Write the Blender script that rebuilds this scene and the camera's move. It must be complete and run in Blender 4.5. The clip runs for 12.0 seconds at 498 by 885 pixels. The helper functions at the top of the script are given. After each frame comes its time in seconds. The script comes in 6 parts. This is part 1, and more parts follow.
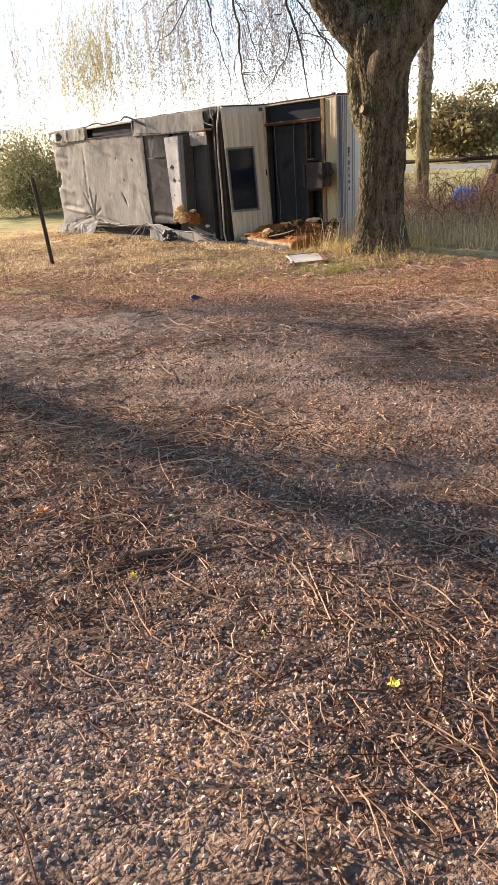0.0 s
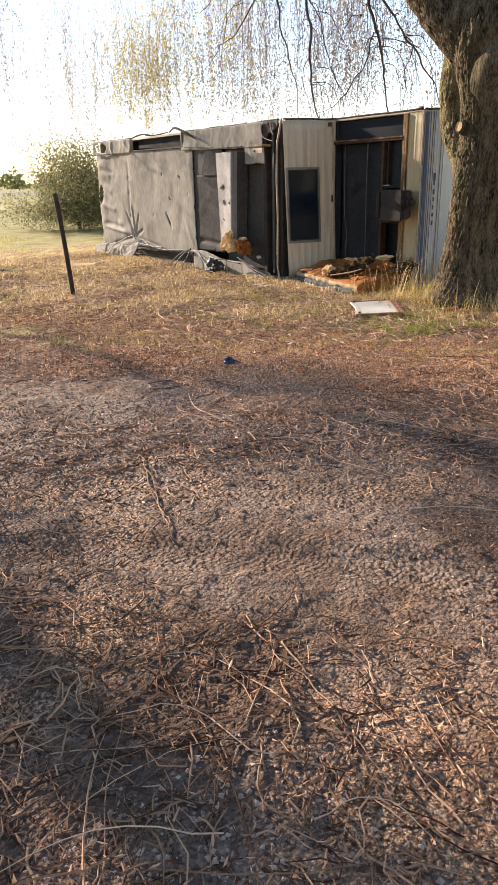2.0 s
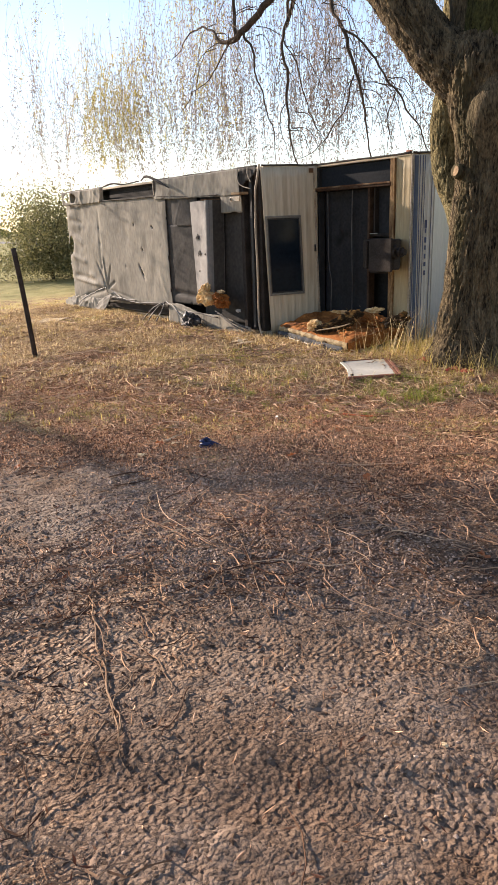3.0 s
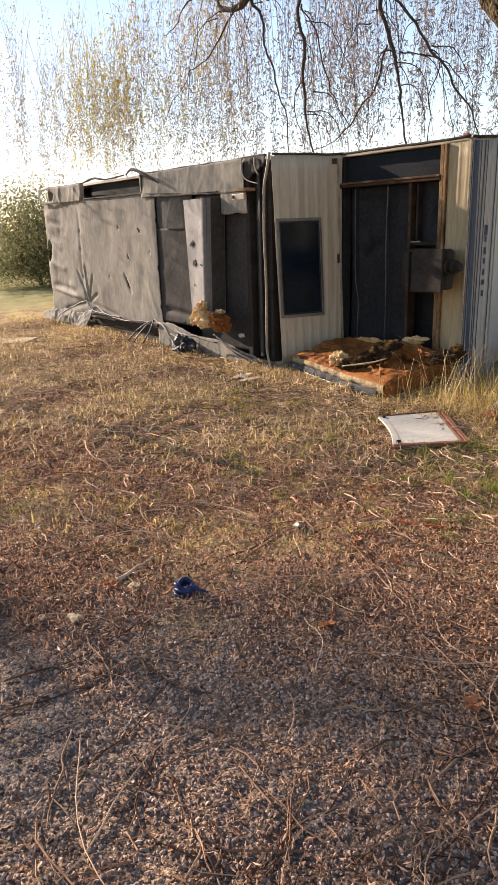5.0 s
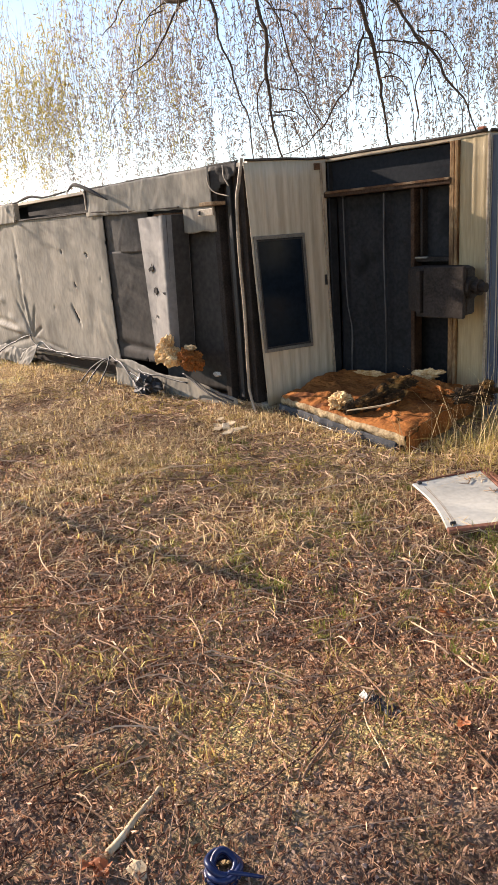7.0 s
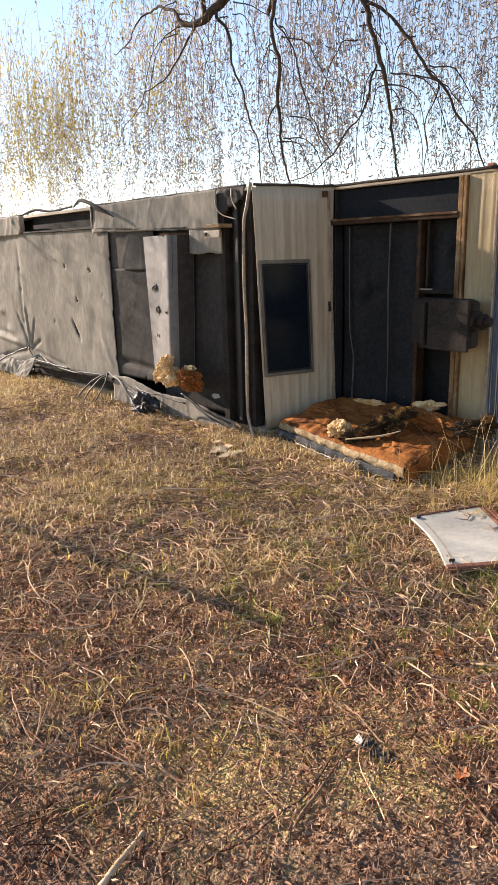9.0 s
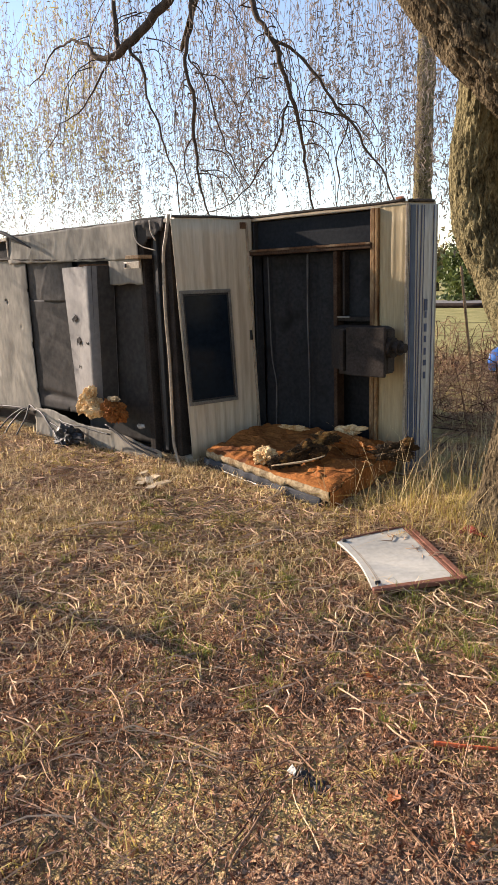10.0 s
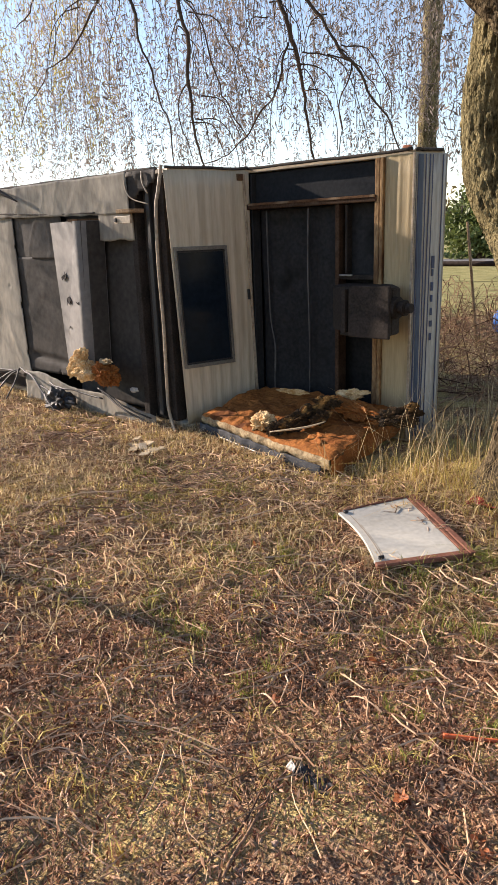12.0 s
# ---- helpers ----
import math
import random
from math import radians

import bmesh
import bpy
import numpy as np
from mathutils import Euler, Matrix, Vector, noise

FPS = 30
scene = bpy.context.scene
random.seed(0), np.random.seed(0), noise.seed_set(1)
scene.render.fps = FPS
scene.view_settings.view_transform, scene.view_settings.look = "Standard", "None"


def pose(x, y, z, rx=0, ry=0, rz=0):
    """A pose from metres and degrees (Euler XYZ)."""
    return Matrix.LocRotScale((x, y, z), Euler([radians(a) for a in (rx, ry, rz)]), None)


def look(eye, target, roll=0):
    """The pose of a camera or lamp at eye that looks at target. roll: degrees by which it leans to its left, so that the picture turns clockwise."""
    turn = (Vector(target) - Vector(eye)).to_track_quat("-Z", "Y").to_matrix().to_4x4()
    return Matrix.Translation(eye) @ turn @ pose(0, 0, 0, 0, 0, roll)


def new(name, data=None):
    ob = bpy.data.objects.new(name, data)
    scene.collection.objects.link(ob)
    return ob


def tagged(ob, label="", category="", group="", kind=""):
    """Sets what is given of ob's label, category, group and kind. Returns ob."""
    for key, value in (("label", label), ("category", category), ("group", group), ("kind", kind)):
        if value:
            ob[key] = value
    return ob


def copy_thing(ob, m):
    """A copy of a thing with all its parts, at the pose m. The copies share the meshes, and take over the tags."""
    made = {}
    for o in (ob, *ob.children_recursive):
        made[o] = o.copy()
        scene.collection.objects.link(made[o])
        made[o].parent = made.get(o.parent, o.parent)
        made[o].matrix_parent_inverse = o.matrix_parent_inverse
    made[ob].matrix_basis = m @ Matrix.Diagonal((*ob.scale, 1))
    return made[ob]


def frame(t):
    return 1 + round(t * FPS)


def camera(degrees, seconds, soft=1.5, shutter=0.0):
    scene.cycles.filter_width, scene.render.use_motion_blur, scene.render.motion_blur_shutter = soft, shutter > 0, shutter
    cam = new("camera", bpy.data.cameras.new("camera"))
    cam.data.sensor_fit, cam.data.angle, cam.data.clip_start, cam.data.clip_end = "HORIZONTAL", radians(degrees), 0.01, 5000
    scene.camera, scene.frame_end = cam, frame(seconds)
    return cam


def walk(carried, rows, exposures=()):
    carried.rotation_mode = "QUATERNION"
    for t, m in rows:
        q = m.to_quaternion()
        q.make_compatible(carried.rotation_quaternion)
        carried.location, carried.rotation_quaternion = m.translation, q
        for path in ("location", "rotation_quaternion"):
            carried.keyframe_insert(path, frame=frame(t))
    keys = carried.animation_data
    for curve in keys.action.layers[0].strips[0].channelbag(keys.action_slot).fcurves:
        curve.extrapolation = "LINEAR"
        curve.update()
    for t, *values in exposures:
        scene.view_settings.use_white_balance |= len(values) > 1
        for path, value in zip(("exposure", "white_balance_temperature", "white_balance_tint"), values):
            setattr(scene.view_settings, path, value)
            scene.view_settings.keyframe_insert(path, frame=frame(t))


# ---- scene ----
cam = camera(39.4, 12.0, soft=0.8)
PATH = [
    (0, (10.633, -8.494, 1.538), (9.2, -7.325, 0.776), -4.0),
    (0.5, (10.147, -8.063, 1.498), (8.667, -6.993, 0.683), -2.7),
    (1, (9.668, -7.776, 1.521), (8.208, -6.648, 0.748), -2.6),
    (1.5, (9.431, -7.411, 1.56), (7.886, -6.36, 0.848), -8.5),
    (2, (8.968, -7.074, 1.564), (7.444, -5.993, 0.852), -1.5),
    (2.5, (8.578, -6.782, 1.614), (7.077, -5.607, 1.007), -2.1),
    (2.7, (8.414, -6.655, 1.615), (6.898, -5.504, 1.002), -2.2),
    (4.3, (6.996, -5.576, 1.674), (5.459, -4.434, 1.098), -2.3),
    (4.5, (6.836, -5.432, 1.662), (5.264, -4.353, 1.057), -4.6),
    (5, (6.427, -5.147, 1.641), (4.895, -4.009, 1.042), -1.9),
    (5.5, (6.072, -4.95, 1.699), (4.632, -3.681, 1.135), -2.6),
    (6, (5.706, -4.688, 1.709), (4.24, -3.515, 1.021), -3.6),
    (6.5, (5.337, -4.583, 1.724), (3.864, -3.364, 1.138), -2.1),
    (6.7, (5.22, -4.558, 1.734), (3.762, -3.319, 1.154), -4.5),
    (8.3, (5.091, -4.532, 1.757), (3.679, -3.23, 1.2), -0.9),
    (8.5, (5.076, -4.536, 1.767), (3.649, -3.246, 1.221), -0.6),
    (9, (5.082, -4.523, 1.758), (3.633, -3.249, 1.233), -1.5),
    (9.5, (5.093, -4.529, 1.778), (3.643, -3.236, 1.303), -1.7),
    (10, (5.103, -4.509, 1.789), (3.786, -3.076, 1.328), -2.0),
    (10.5, (5.182, -4.483, 1.837), (3.984, -2.947, 1.385), -2.3),
    (11, (5.155, -4.479, 1.841), (3.914, -2.989, 1.351), -2.4),
    (11.5, (5.057, -4.468, 1.799), (3.802, -3.0, 1.281), -3.3),
    (12, (4.945, -4.321, 1.767), (3.648, -2.909, 1.197), -2.0),
]
walk(cam, [(t, look(eye, target, roll)) for t, eye, target, roll in PATH], [(0, 1.60, 7250, 23), (2.0, 1.54, 7250, 22), (2.7, 1.36, 7250, 22), (4.5, 1.22, 7350, 24), (6.5, 1.44, 7200, 22), (8.5, 1.36, 7150, 22), (10, 1.26, 7150, 22), (12, 1.23, 7050, 22)])

# ---- world, sun ----
SUN_AZ, SUN_EL = 258.0, 20.0
world = bpy.data.worlds.new("sky")
scene.world = world
world.use_nodes = True
wn = world.node_tree.nodes
sky = wn.new("ShaderNodeTexSky")
sky.sky_type = "NISHITA"
sky.sun_disc = False
sky.sun_elevation, sky.sun_rotation = radians(SUN_EL), radians(SUN_AZ)
sky.air_density, sky.dust_density, sky.ozone_density = 1.0, 0.0, 1.9
wn["Background"].inputs["Strength"].default_value = 0.11
world.node_tree.links.new(sky.outputs["Color"], wn["Background"].inputs["Color"])

sun_dir = Vector((math.sin(radians(SUN_AZ)) * math.cos(radians(SUN_EL)),
                  math.cos(radians(SUN_AZ)) * math.cos(radians(SUN_EL)), math.sin(radians(SUN_EL))))
sun = new("sun", bpy.data.lights.new("sun", "SUN"))
sun.data.energy, sun.data.angle, sun.data.color = 5.0, radians(0.6), (1.0, 0.935, 0.815)
sun.matrix_world = look(sun_dir * 60, (0, 0, 0))


# ---- materials ----
def material(name, dark, light, scale=4.0, fine=60.0, rough=0.8, bump=0.3, metal=0.0, stain=None, stain_scale=1.2,
             stain_at=0.55, stretch=(1, 1, 1), island=0.0, depth=0.01, per_object=0.0, mottle=0.5):
    """Two-scale grain between two colours, an optional stain of its own shape, and fine relief."""
    m = bpy.data.materials.new(name)
    m.use_nodes = True
    t, n = m.node_tree, m.node_tree.nodes
    b = n["Principled BSDF"]
    geo = n.new("ShaderNodeNewGeometry")
    mp = n.new("ShaderNodeVectorMath")
    mp.operation = "MULTIPLY"
    mp.inputs[1].default_value = stretch
    t.links.new(geo.outputs["Position"], mp.inputs[0])

    def nz(s, detail=6.0):
        k = n.new("ShaderNodeTexNoise")
        k.inputs["Scale"].default_value, k.inputs["Detail"].default_value = s, detail
        t.links.new(mp.outputs[0], k.inputs["Vector"])
        return k.outputs["Fac"]

    def mth(op, a, c):
        k = n.new("ShaderNodeMath")
        k.operation = op
        for i, v in enumerate((a, c)):
            if isinstance(v, (int, float)):
                k.inputs[i].default_value = v
            else:
                t.links.new(v, k.inputs[i])
        return k.outputs[0]

    big, small = nz(scale), nz(fine, 4.0)
    fac = mth("ADD", mth("MULTIPLY", big, 1 - mottle), mth("MULTIPLY", small, mottle))
    if island:
        fac = mth("ADD", mth("MULTIPLY", fac, 1 - island), mth("MULTIPLY", geo.outputs["Random Per Island"], island))
    if per_object:
        info = n.new("ShaderNodeObjectInfo")
        fac = mth("ADD", mth("MULTIPLY", fac, 1 - per_object), mth("MULTIPLY", info.outputs["Random"], per_object))
    ramp = n.new("ShaderNodeValToRGB")
    ramp.color_ramp.elements[0].position, ramp.color_ramp.elements[1].position = (0.36, 0.64) if not island else (0.15, 0.85)
    ramp.color_ramp.elements[0].color, ramp.color_ramp.elements[1].color = (*dark, 1), (*light, 1)
    t.links.new(fac, ramp.inputs[0])
    col = ramp.outputs[0]
    if stain:
        sr = n.new("ShaderNodeValToRGB")
        sr.color_ramp.elements[0].position, sr.color_ramp.elements[1].position = stain_at, stain_at + 0.12
        t.links.new(nz(stain_scale, 8.0), sr.inputs[0])
        mx = n.new("ShaderNodeMix")
        mx.data_type = "RGBA"
        mx.inputs[7].default_value = (*stain, 1)
        t.links.new(sr.outputs[0], mx.inputs[0])
        t.links.new(col, mx.inputs[6])
        col = mx.outputs[2]
    t.links.new(col, b.inputs["Base Color"])
    b.inputs["Metallic"].default_value = metal
    b.inputs["Specular IOR Level"].default_value = 0.08 if rough > 0.7 else 0.4
    rr = n.new("ShaderNodeMapRange")
    rr.inputs["To Min"].default_value, rr.inputs["To Max"].default_value = max(0.05, rough - 0.15), min(1.0, rough + 0.12)
    t.links.new(big, rr.inputs["Value"])
    t.links.new(rr.outputs[0], b.inputs["Roughness"])
    if bump:
        bp = n.new("ShaderNodeBump")
        bp.inputs["Strength"].default_value, bp.inputs["Distance"].default_value = bump, depth
        t.links.new(small, bp.inputs["Height"])
        t.links.new(bp.outputs[0], b.inputs["Normal"])
    return m


def leafy(name, dark, light, glow=0.35, start=0.0):
    """Thin leaves that let some light through, each its own shade."""
    m = bpy.data.materials.new(name)
    m.use_nodes = True
    t, n = m.node_tree, m.node_tree.nodes
    b = n["Principled BSDF"]
    geo = n.new("ShaderNodeNewGeometry")
    ramp = n.new("ShaderNodeValToRGB")
    ramp.color_ramp.elements[0].color, ramp.color_ramp.elements[1].color = (*dark, 1), (*light, 1)
    ramp.color_ramp.elements[0].position = start
    t.links.new(geo.outputs["Random Per Island"], ramp.inputs[0])
    t.links.new(ramp.outputs[0], b.inputs["Base Color"])
    b.inputs["Roughness"].default_value = 0.55
    b.inputs["Specular IOR Level"].default_value = 0.3
    tr = n.new("ShaderNodeBsdfTranslucent")
    t.links.new(ramp.outputs[0], tr.inputs["Color"])
    mx = n.new("ShaderNodeMixShader")
    mx.inputs[0].default_value = glow
    t.links.new(b.outputs[0], mx.inputs[1])
    t.links.new(tr.outputs[0], mx.inputs[2])
    t.links.new(mx.outputs[0], n["Material Output"].inputs["Surface"])
    return m


TRACK = (0.70, 0.714)
TRACKS = (-8.01, -8.73, -8.7, -10.0)


def ground_material():
    """Packed gravel and dirt in the yard, litter and thin grass towards the trailer, green pasture past the fence."""
    m = bpy.data.materials.new("yard_ground")
    m.use_nodes = True
    t, n = m.node_tree, m.node_tree.nodes
    b = n["Principled BSDF"]
    geo = n.new("ShaderNodeNewGeometry")
    xyz = n.new("ShaderNodeSeparateXYZ")
    t.links.new(geo.outputs["Position"], xyz.inputs[0])

    def nz(s, detail=8.0, rough=0.6):
        k = n.new("ShaderNodeTexNoise")
        k.inputs["Scale"].default_value, k.inputs["Detail"].default_value, k.inputs["Roughness"].default_value = s, detail, rough
        t.links.new(geo.outputs["Position"], k.inputs["Vector"])
        return k.outputs["Fac"]

    def mth(op, a, c=0.0, clamp=False):
        k = n.new("ShaderNodeMath")
        k.operation, k.use_clamp = op, clamp
        for i, v in enumerate((a, c)):
            if isinstance(v, (int, float)):
                k.inputs[i].default_value = v
            else:
                t.links.new(v, k.inputs[i])
        return k.outputs[0]

    def ramp(fac, *stops):
        k = n.new("ShaderNodeValToRGB")
        e = k.color_ramp.elements
        while len(e) < len(stops):
            e.new(0.5)
        for el, (p, c) in zip(e, stops):
            el.position, el.color = p, (*c, 1)
        t.links.new(fac, k.inputs[0])
        return k.outputs[0]

    def mix(fac, a, c):
        k = n.new("ShaderNodeMix")
        k.data_type = "RGBA"
        t.links.new(fac, k.inputs[0])
        t.links.new(a, k.inputs[6])
        t.links.new(c, k.inputs[7])
        return k.outputs[2]

    fine, large = nz(90, 4), nz(0.9, 4)
    vor = n.new("ShaderNodeTexVoronoi")
    vor.inputs["Scale"].default_value = 75
    t.links.new(geo.outputs["Position"], vor.inputs["Vector"])
    gravel = ramp(vor.outputs["Color"], (0.0, (0.07, 0.046, 0.032)), (1.0, (0.31, 0.217, 0.157)))
    dirt = ramp(nz(60, 8, 0.75), (0.38, (0.034, 0.019, 0.012)), (0.62, (0.215, 0.135, 0.088)))
    litter = ramp(nz(70, 8, 0.75), (0.38, (0.032, 0.016, 0.009)), (0.49, (0.19, 0.10, 0.054)), (0.60, (0.74, 0.50, 0.31)))
    grass = ramp(nz(110, 6, 0.75), (0.37, (0.095, 0.068, 0.022)), (0.60, (0.74, 0.58, 0.24)))
    pasture = ramp(nz(1.5, 8), (0.3, (0.19, 0.175, 0.06)), (0.7, (0.38, 0.335, 0.145)))
    # distance past the line where the yard turns to grass
    edge = mth("ADD", mth("MULTIPLY", xyz.outputs[0], -0.586), mth("MULTIPLY", xyz.outputs[1], 0.81))
    edge = mth("ADD", edge, 5.0)
    edge = mth("ADD", edge, mth("MULTIPLY", mth("SUBTRACT", large, 0.5), 3.0))
    turf = mth("MULTIPLY", mth("ADD", edge, 0.4), 0.9, True)
    yard = mix(mth("MULTIPLY", mth("SUBTRACT", nz(1.7, 5), 0.44), 7.0, True), dirt, gravel)
    yard = mix(mth("MULTIPLY", mth("SUBTRACT", nz(1.1, 6), 0.5), 6.0, True), yard, litter)
    east = mth("MULTIPLY", mth("SUBTRACT", xyz.outputs[0], 4.4), 0.38)
    north = mth("MULTIPLY", mth("ADD", xyz.outputs[1], 5.4), 0.62)
    bare = mth("SUBTRACT", 1.15, mth("SQRT", mth("ADD", mth("MULTIPLY", east, east), mth("MULTIPLY", north, north))), True)
    pale = ramp(vor.outputs["Color"], (0.0, (0.12, 0.09, 0.068)), (1.0, (0.38, 0.292, 0.222)))
    yard = mix(mth("MULTIPLY", bare, mth("MULTIPLY", mth("SUBTRACT", nz(2.1, 5), 0.36), 4.0, True)), yard, pale)
    lawn = mix(mth("MULTIPLY", mth("SUBTRACT", nz(2.3, 6), 0.43), 7.0, True), litter, grass)
    col = mix(turf, yard, lawn)
    far = mth("MULTIPLY", mth("SUBTRACT", xyz.outputs[1], 9.0), 0.7, True)
    west = mth("MULTIPLY", mth("SUBTRACT", mth("MULTIPLY", xyz.outputs[0], -1.0), 8.0), 0.5, True)
    col = mix(mth("MAXIMUM", far, west), col, pasture)
    t.links.new(col, b.inputs["Base Color"])
    b.inputs["Roughness"].default_value = 0.92
    b.inputs["Specular IOR Level"].default_value = 0.1
    hgt = mth("ADD", mth("MULTIPLY", vor.outputs["Distance"], -0.30), mth("ADD", mth("MULTIPLY", fine, 0.30), mth("MULTIPLY", nz(42, 4), 1.0)))
    # tyre tracks pressed into the dirt: short lugs in bands that cross the yard
    along = mth("ADD", mth("MULTIPLY", xyz.outputs[0], TRACK[0]), mth("MULTIPLY", xyz.outputs[1], TRACK[1]))
    across = mth("ADD", mth("MULTIPLY", xyz.outputs[0], -TRACK[1]), mth("MULTIPLY", xyz.outputs[1], TRACK[0]))
    slant = mth("MULTIPLY", mth("SINE", mth("MULTIPLY", across, 24.0)), 0.02)
    lugs = mth("MULTIPLY", mth("SINE", mth("MULTIPLY", mth("ADD", mth("ADD", along, slant), mth("MULTIPLY", nz(7, 3), 0.10)), 170.0)), mth("SINE", mth("MULTIPLY", across, 78.0)))
    band = None
    for off in TRACKS:
        k = mth("MULTIPLY", mth("SUBTRACT", 0.24, mth("ABSOLUTE", mth("SUBTRACT", across, off))), 9.0, True)
        band = k if band is None else mth("MAXIMUM", band, k)
    worn = mth("MULTIPLY", mth("MULTIPLY", mth("SUBTRACT", nz(1.3, 4), 0.36), 7.0, True), mth("SUBTRACT", 1.0, turf))
    hgt = mth("ADD", hgt, mth("MULTIPLY", mth("MULTIPLY", mth("MULTIPLY", band, worn), lugs), 0.24))
    bp = n.new("ShaderNodeBump")
    bp.inputs["Strength"].default_value, bp.inputs["Distance"].default_value = 1.0, 0.026
    t.links.new(hgt, bp.inputs["Height"])
    t.links.new(bp.outputs[0], b.inputs["Normal"])
    return m


GROUND = ground_material()
BELLY = material("black_underbelly_sheet", (0.055, 0.049, 0.042), (0.105, 0.094, 0.081), 1.3, 18, 0.75, 0.1, stain=(0.14, 0.125, 0.108), stain_scale=0.9, stain_at=0.58)
PATCH = material("grey_underbelly_board", (0.175, 0.158, 0.128), (0.30, 0.273, 0.221), 1.1, 22, 0.78, 0.15, stain=(0.135, 0.122, 0.10), stain_scale=2.2, stain_at=0.58, stretch=(1, 1, 0.4))
# Near black for the shade inside holes and behind the torn sheet.
CAVITY = material("painted_cavity_shade", (0.02, 0.018, 0.016), (0.045, 0.04, 0.036), 3, 40, 0.85, 0.2)
SIDING = material("cream_siding", (0.40, 0.33, 0.225), (0.52, 0.44, 0.32), 1.5, 18, 0.62, 0.05, stain=(0.34, 0.27, 0.18), stain_scale=1.4, stain_at=0.6, stretch=(3, 3, 0.35))
TRIM = material("tan_trim", (0.22, 0.165, 0.11), (0.42, 0.34, 0.24), 5, 40, 0.5, 0.1)
ALU = material("dull_aluminium", (0.13, 0.125, 0.115), (0.24, 0.23, 0.21), 6, 60, 0.45, 0.1, metal=0.7)
SKIN = material("slate_metal_skin", (0.026, 0.028, 0.031), (0.06, 0.062, 0.066), 3, 30, 0.72, 0.1, stain=(0.16, 0.155, 0.145), stain_scale=4, stain_at=0.66)
BLUE = material("faded_blue_stripe", (0.022, 0.036, 0.066), (0.06, 0.085, 0.125), 4, 30, 0.5, 0.05, stretch=(2, 2, 0.3))
NAVY = material("dark_blue_paint", (0.02, 0.03, 0.07), (0.04, 0.06, 0.12), 4, 30, 0.5, 0.05)
WHITE = material("grey_white_metal", (0.29, 0.272, 0.228), (0.45, 0.42, 0.36), 3, 30, 0.5, 0.05, stretch=(2, 2, 0.3))
RUST = material("rusty_steel", (0.06, 0.032, 0.018), (0.17, 0.09, 0.045), 12, 90, 0.85, 0.4, stain=(0.24, 0.17, 0.105), stain_scale=5, stain_at=0.55)
RUST_PALE = material("rust_stained_rail", (0.16, 0.085, 0.04), (0.40, 0.26, 0.13), 10, 70, 0.8, 0.3, stain=(0.10, 0.05, 0.025), stain_scale=4, stain_at=0.56, stretch=(1, 1, 0.3))
# Black patches and strips; also painted shade on cover flank and recess.
BELLY_DARK = material("black_and_shaded_sheet", (0.036, 0.032, 0.028), (0.068, 0.061, 0.053), 1.3, 18, 0.72, 0.06, stain=(0.085, 0.076, 0.066), stain_scale=1.5, stain_at=0.6)
BAY = material("blue_black_backing", (0.018, 0.0185, 0.019), (0.038, 0.038, 0.038), 2, 30, 0.75, 0.1, stain=(0.013, 0.0125, 0.012), stain_scale=2, stain_at=0.55)
# Cover grey set to its sunlit tone; the flank takes BELLY_DARK instead.
BELLY_LIT = material("lit_grey_cover_sheet", (0.105, 0.098, 0.09), (0.165, 0.154, 0.14), 1.3, 16, 0.7, 0.06, stain=(0.21, 0.192, 0.172), stain_scale=1.4, stain_at=0.6)
# Dark metal, darkened further to hide the sun patch that falls on it.
HEADER = material("shade_darkened_metal", (0.014, 0.0165, 0.019), (0.026, 0.029, 0.032), 2, 30, 0.8, 0.1, stain=(0.04, 0.043, 0.044), stain_scale=2.5, stain_at=0.62)
RUST_DARK = material("dark_rusty_rail", (0.03, 0.017, 0.011), (0.085, 0.05, 0.03), 10, 70, 0.8, 0.3, stain=(0.12, 0.085, 0.06), stain_scale=4, stain_at=0.6)
MOSS_BARK = material("moss_covered_bark", (0.035, 0.029, 0.014), (0.30, 0.245, 0.125), 15, 75, 0.95, 1.0, stretch=(1, 1, 0.4), depth=0.04)
STEEL = material("brown_steel", (0.022, 0.018, 0.015), (0.052, 0.042, 0.035), 6, 60, 0.8, 0.3, metal=0.1)
FRAME = material("dark_wood_frame", (0.035, 0.03, 0.026), (0.105, 0.09, 0.075), 6, 50, 0.8, 0.3)
FOAM = material("orange_foam", (0.17, 0.055, 0.016), (0.36, 0.135, 0.036), 5, 45, 0.9, 0.5, stain=(0.10, 0.034, 0.013), stain_scale=3.5, stain_at=0.58, depth=0.02)
FOAM_PALE = material("pale_torn_foam", (0.48, 0.25, 0.08), (0.80, 0.62, 0.36), 9, 50, 0.9, 0.4, depth=0.015)
FOAM_EDGE = material("stained_foam_edge", (0.15, 0.09, 0.042), (0.42, 0.33, 0.20), 7, 45, 0.9, 0.5, depth=0.02)
CHAR = material("blackened_foam", (0.012, 0.01, 0.008), (0.10, 0.06, 0.03), 10, 50, 0.9, 0.5)
CHAR_MIX = material("charred_orange_foam", (0.014, 0.011, 0.008), (0.09, 0.05, 0.022), 9, 50, 0.9, 0.5, stain=(0.42, 0.22, 0.07), stain_scale=9, stain_at=0.53, depth=0.02)
PANEL = material("weathered_white_panel", (0.40, 0.375, 0.31), (0.54, 0.51, 0.43), 3, 30, 0.55, 0.1)
REDWOOD = material("red_brown_wood", (0.14, 0.055, 0.035), (0.26, 0.12, 0.08), 8, 60, 0.75, 0.3)
CUTWOOD = material("weathered_cut_wood", (0.14, 0.085, 0.045), (0.36, 0.25, 0.15), 14, 70, 0.85, 0.3)
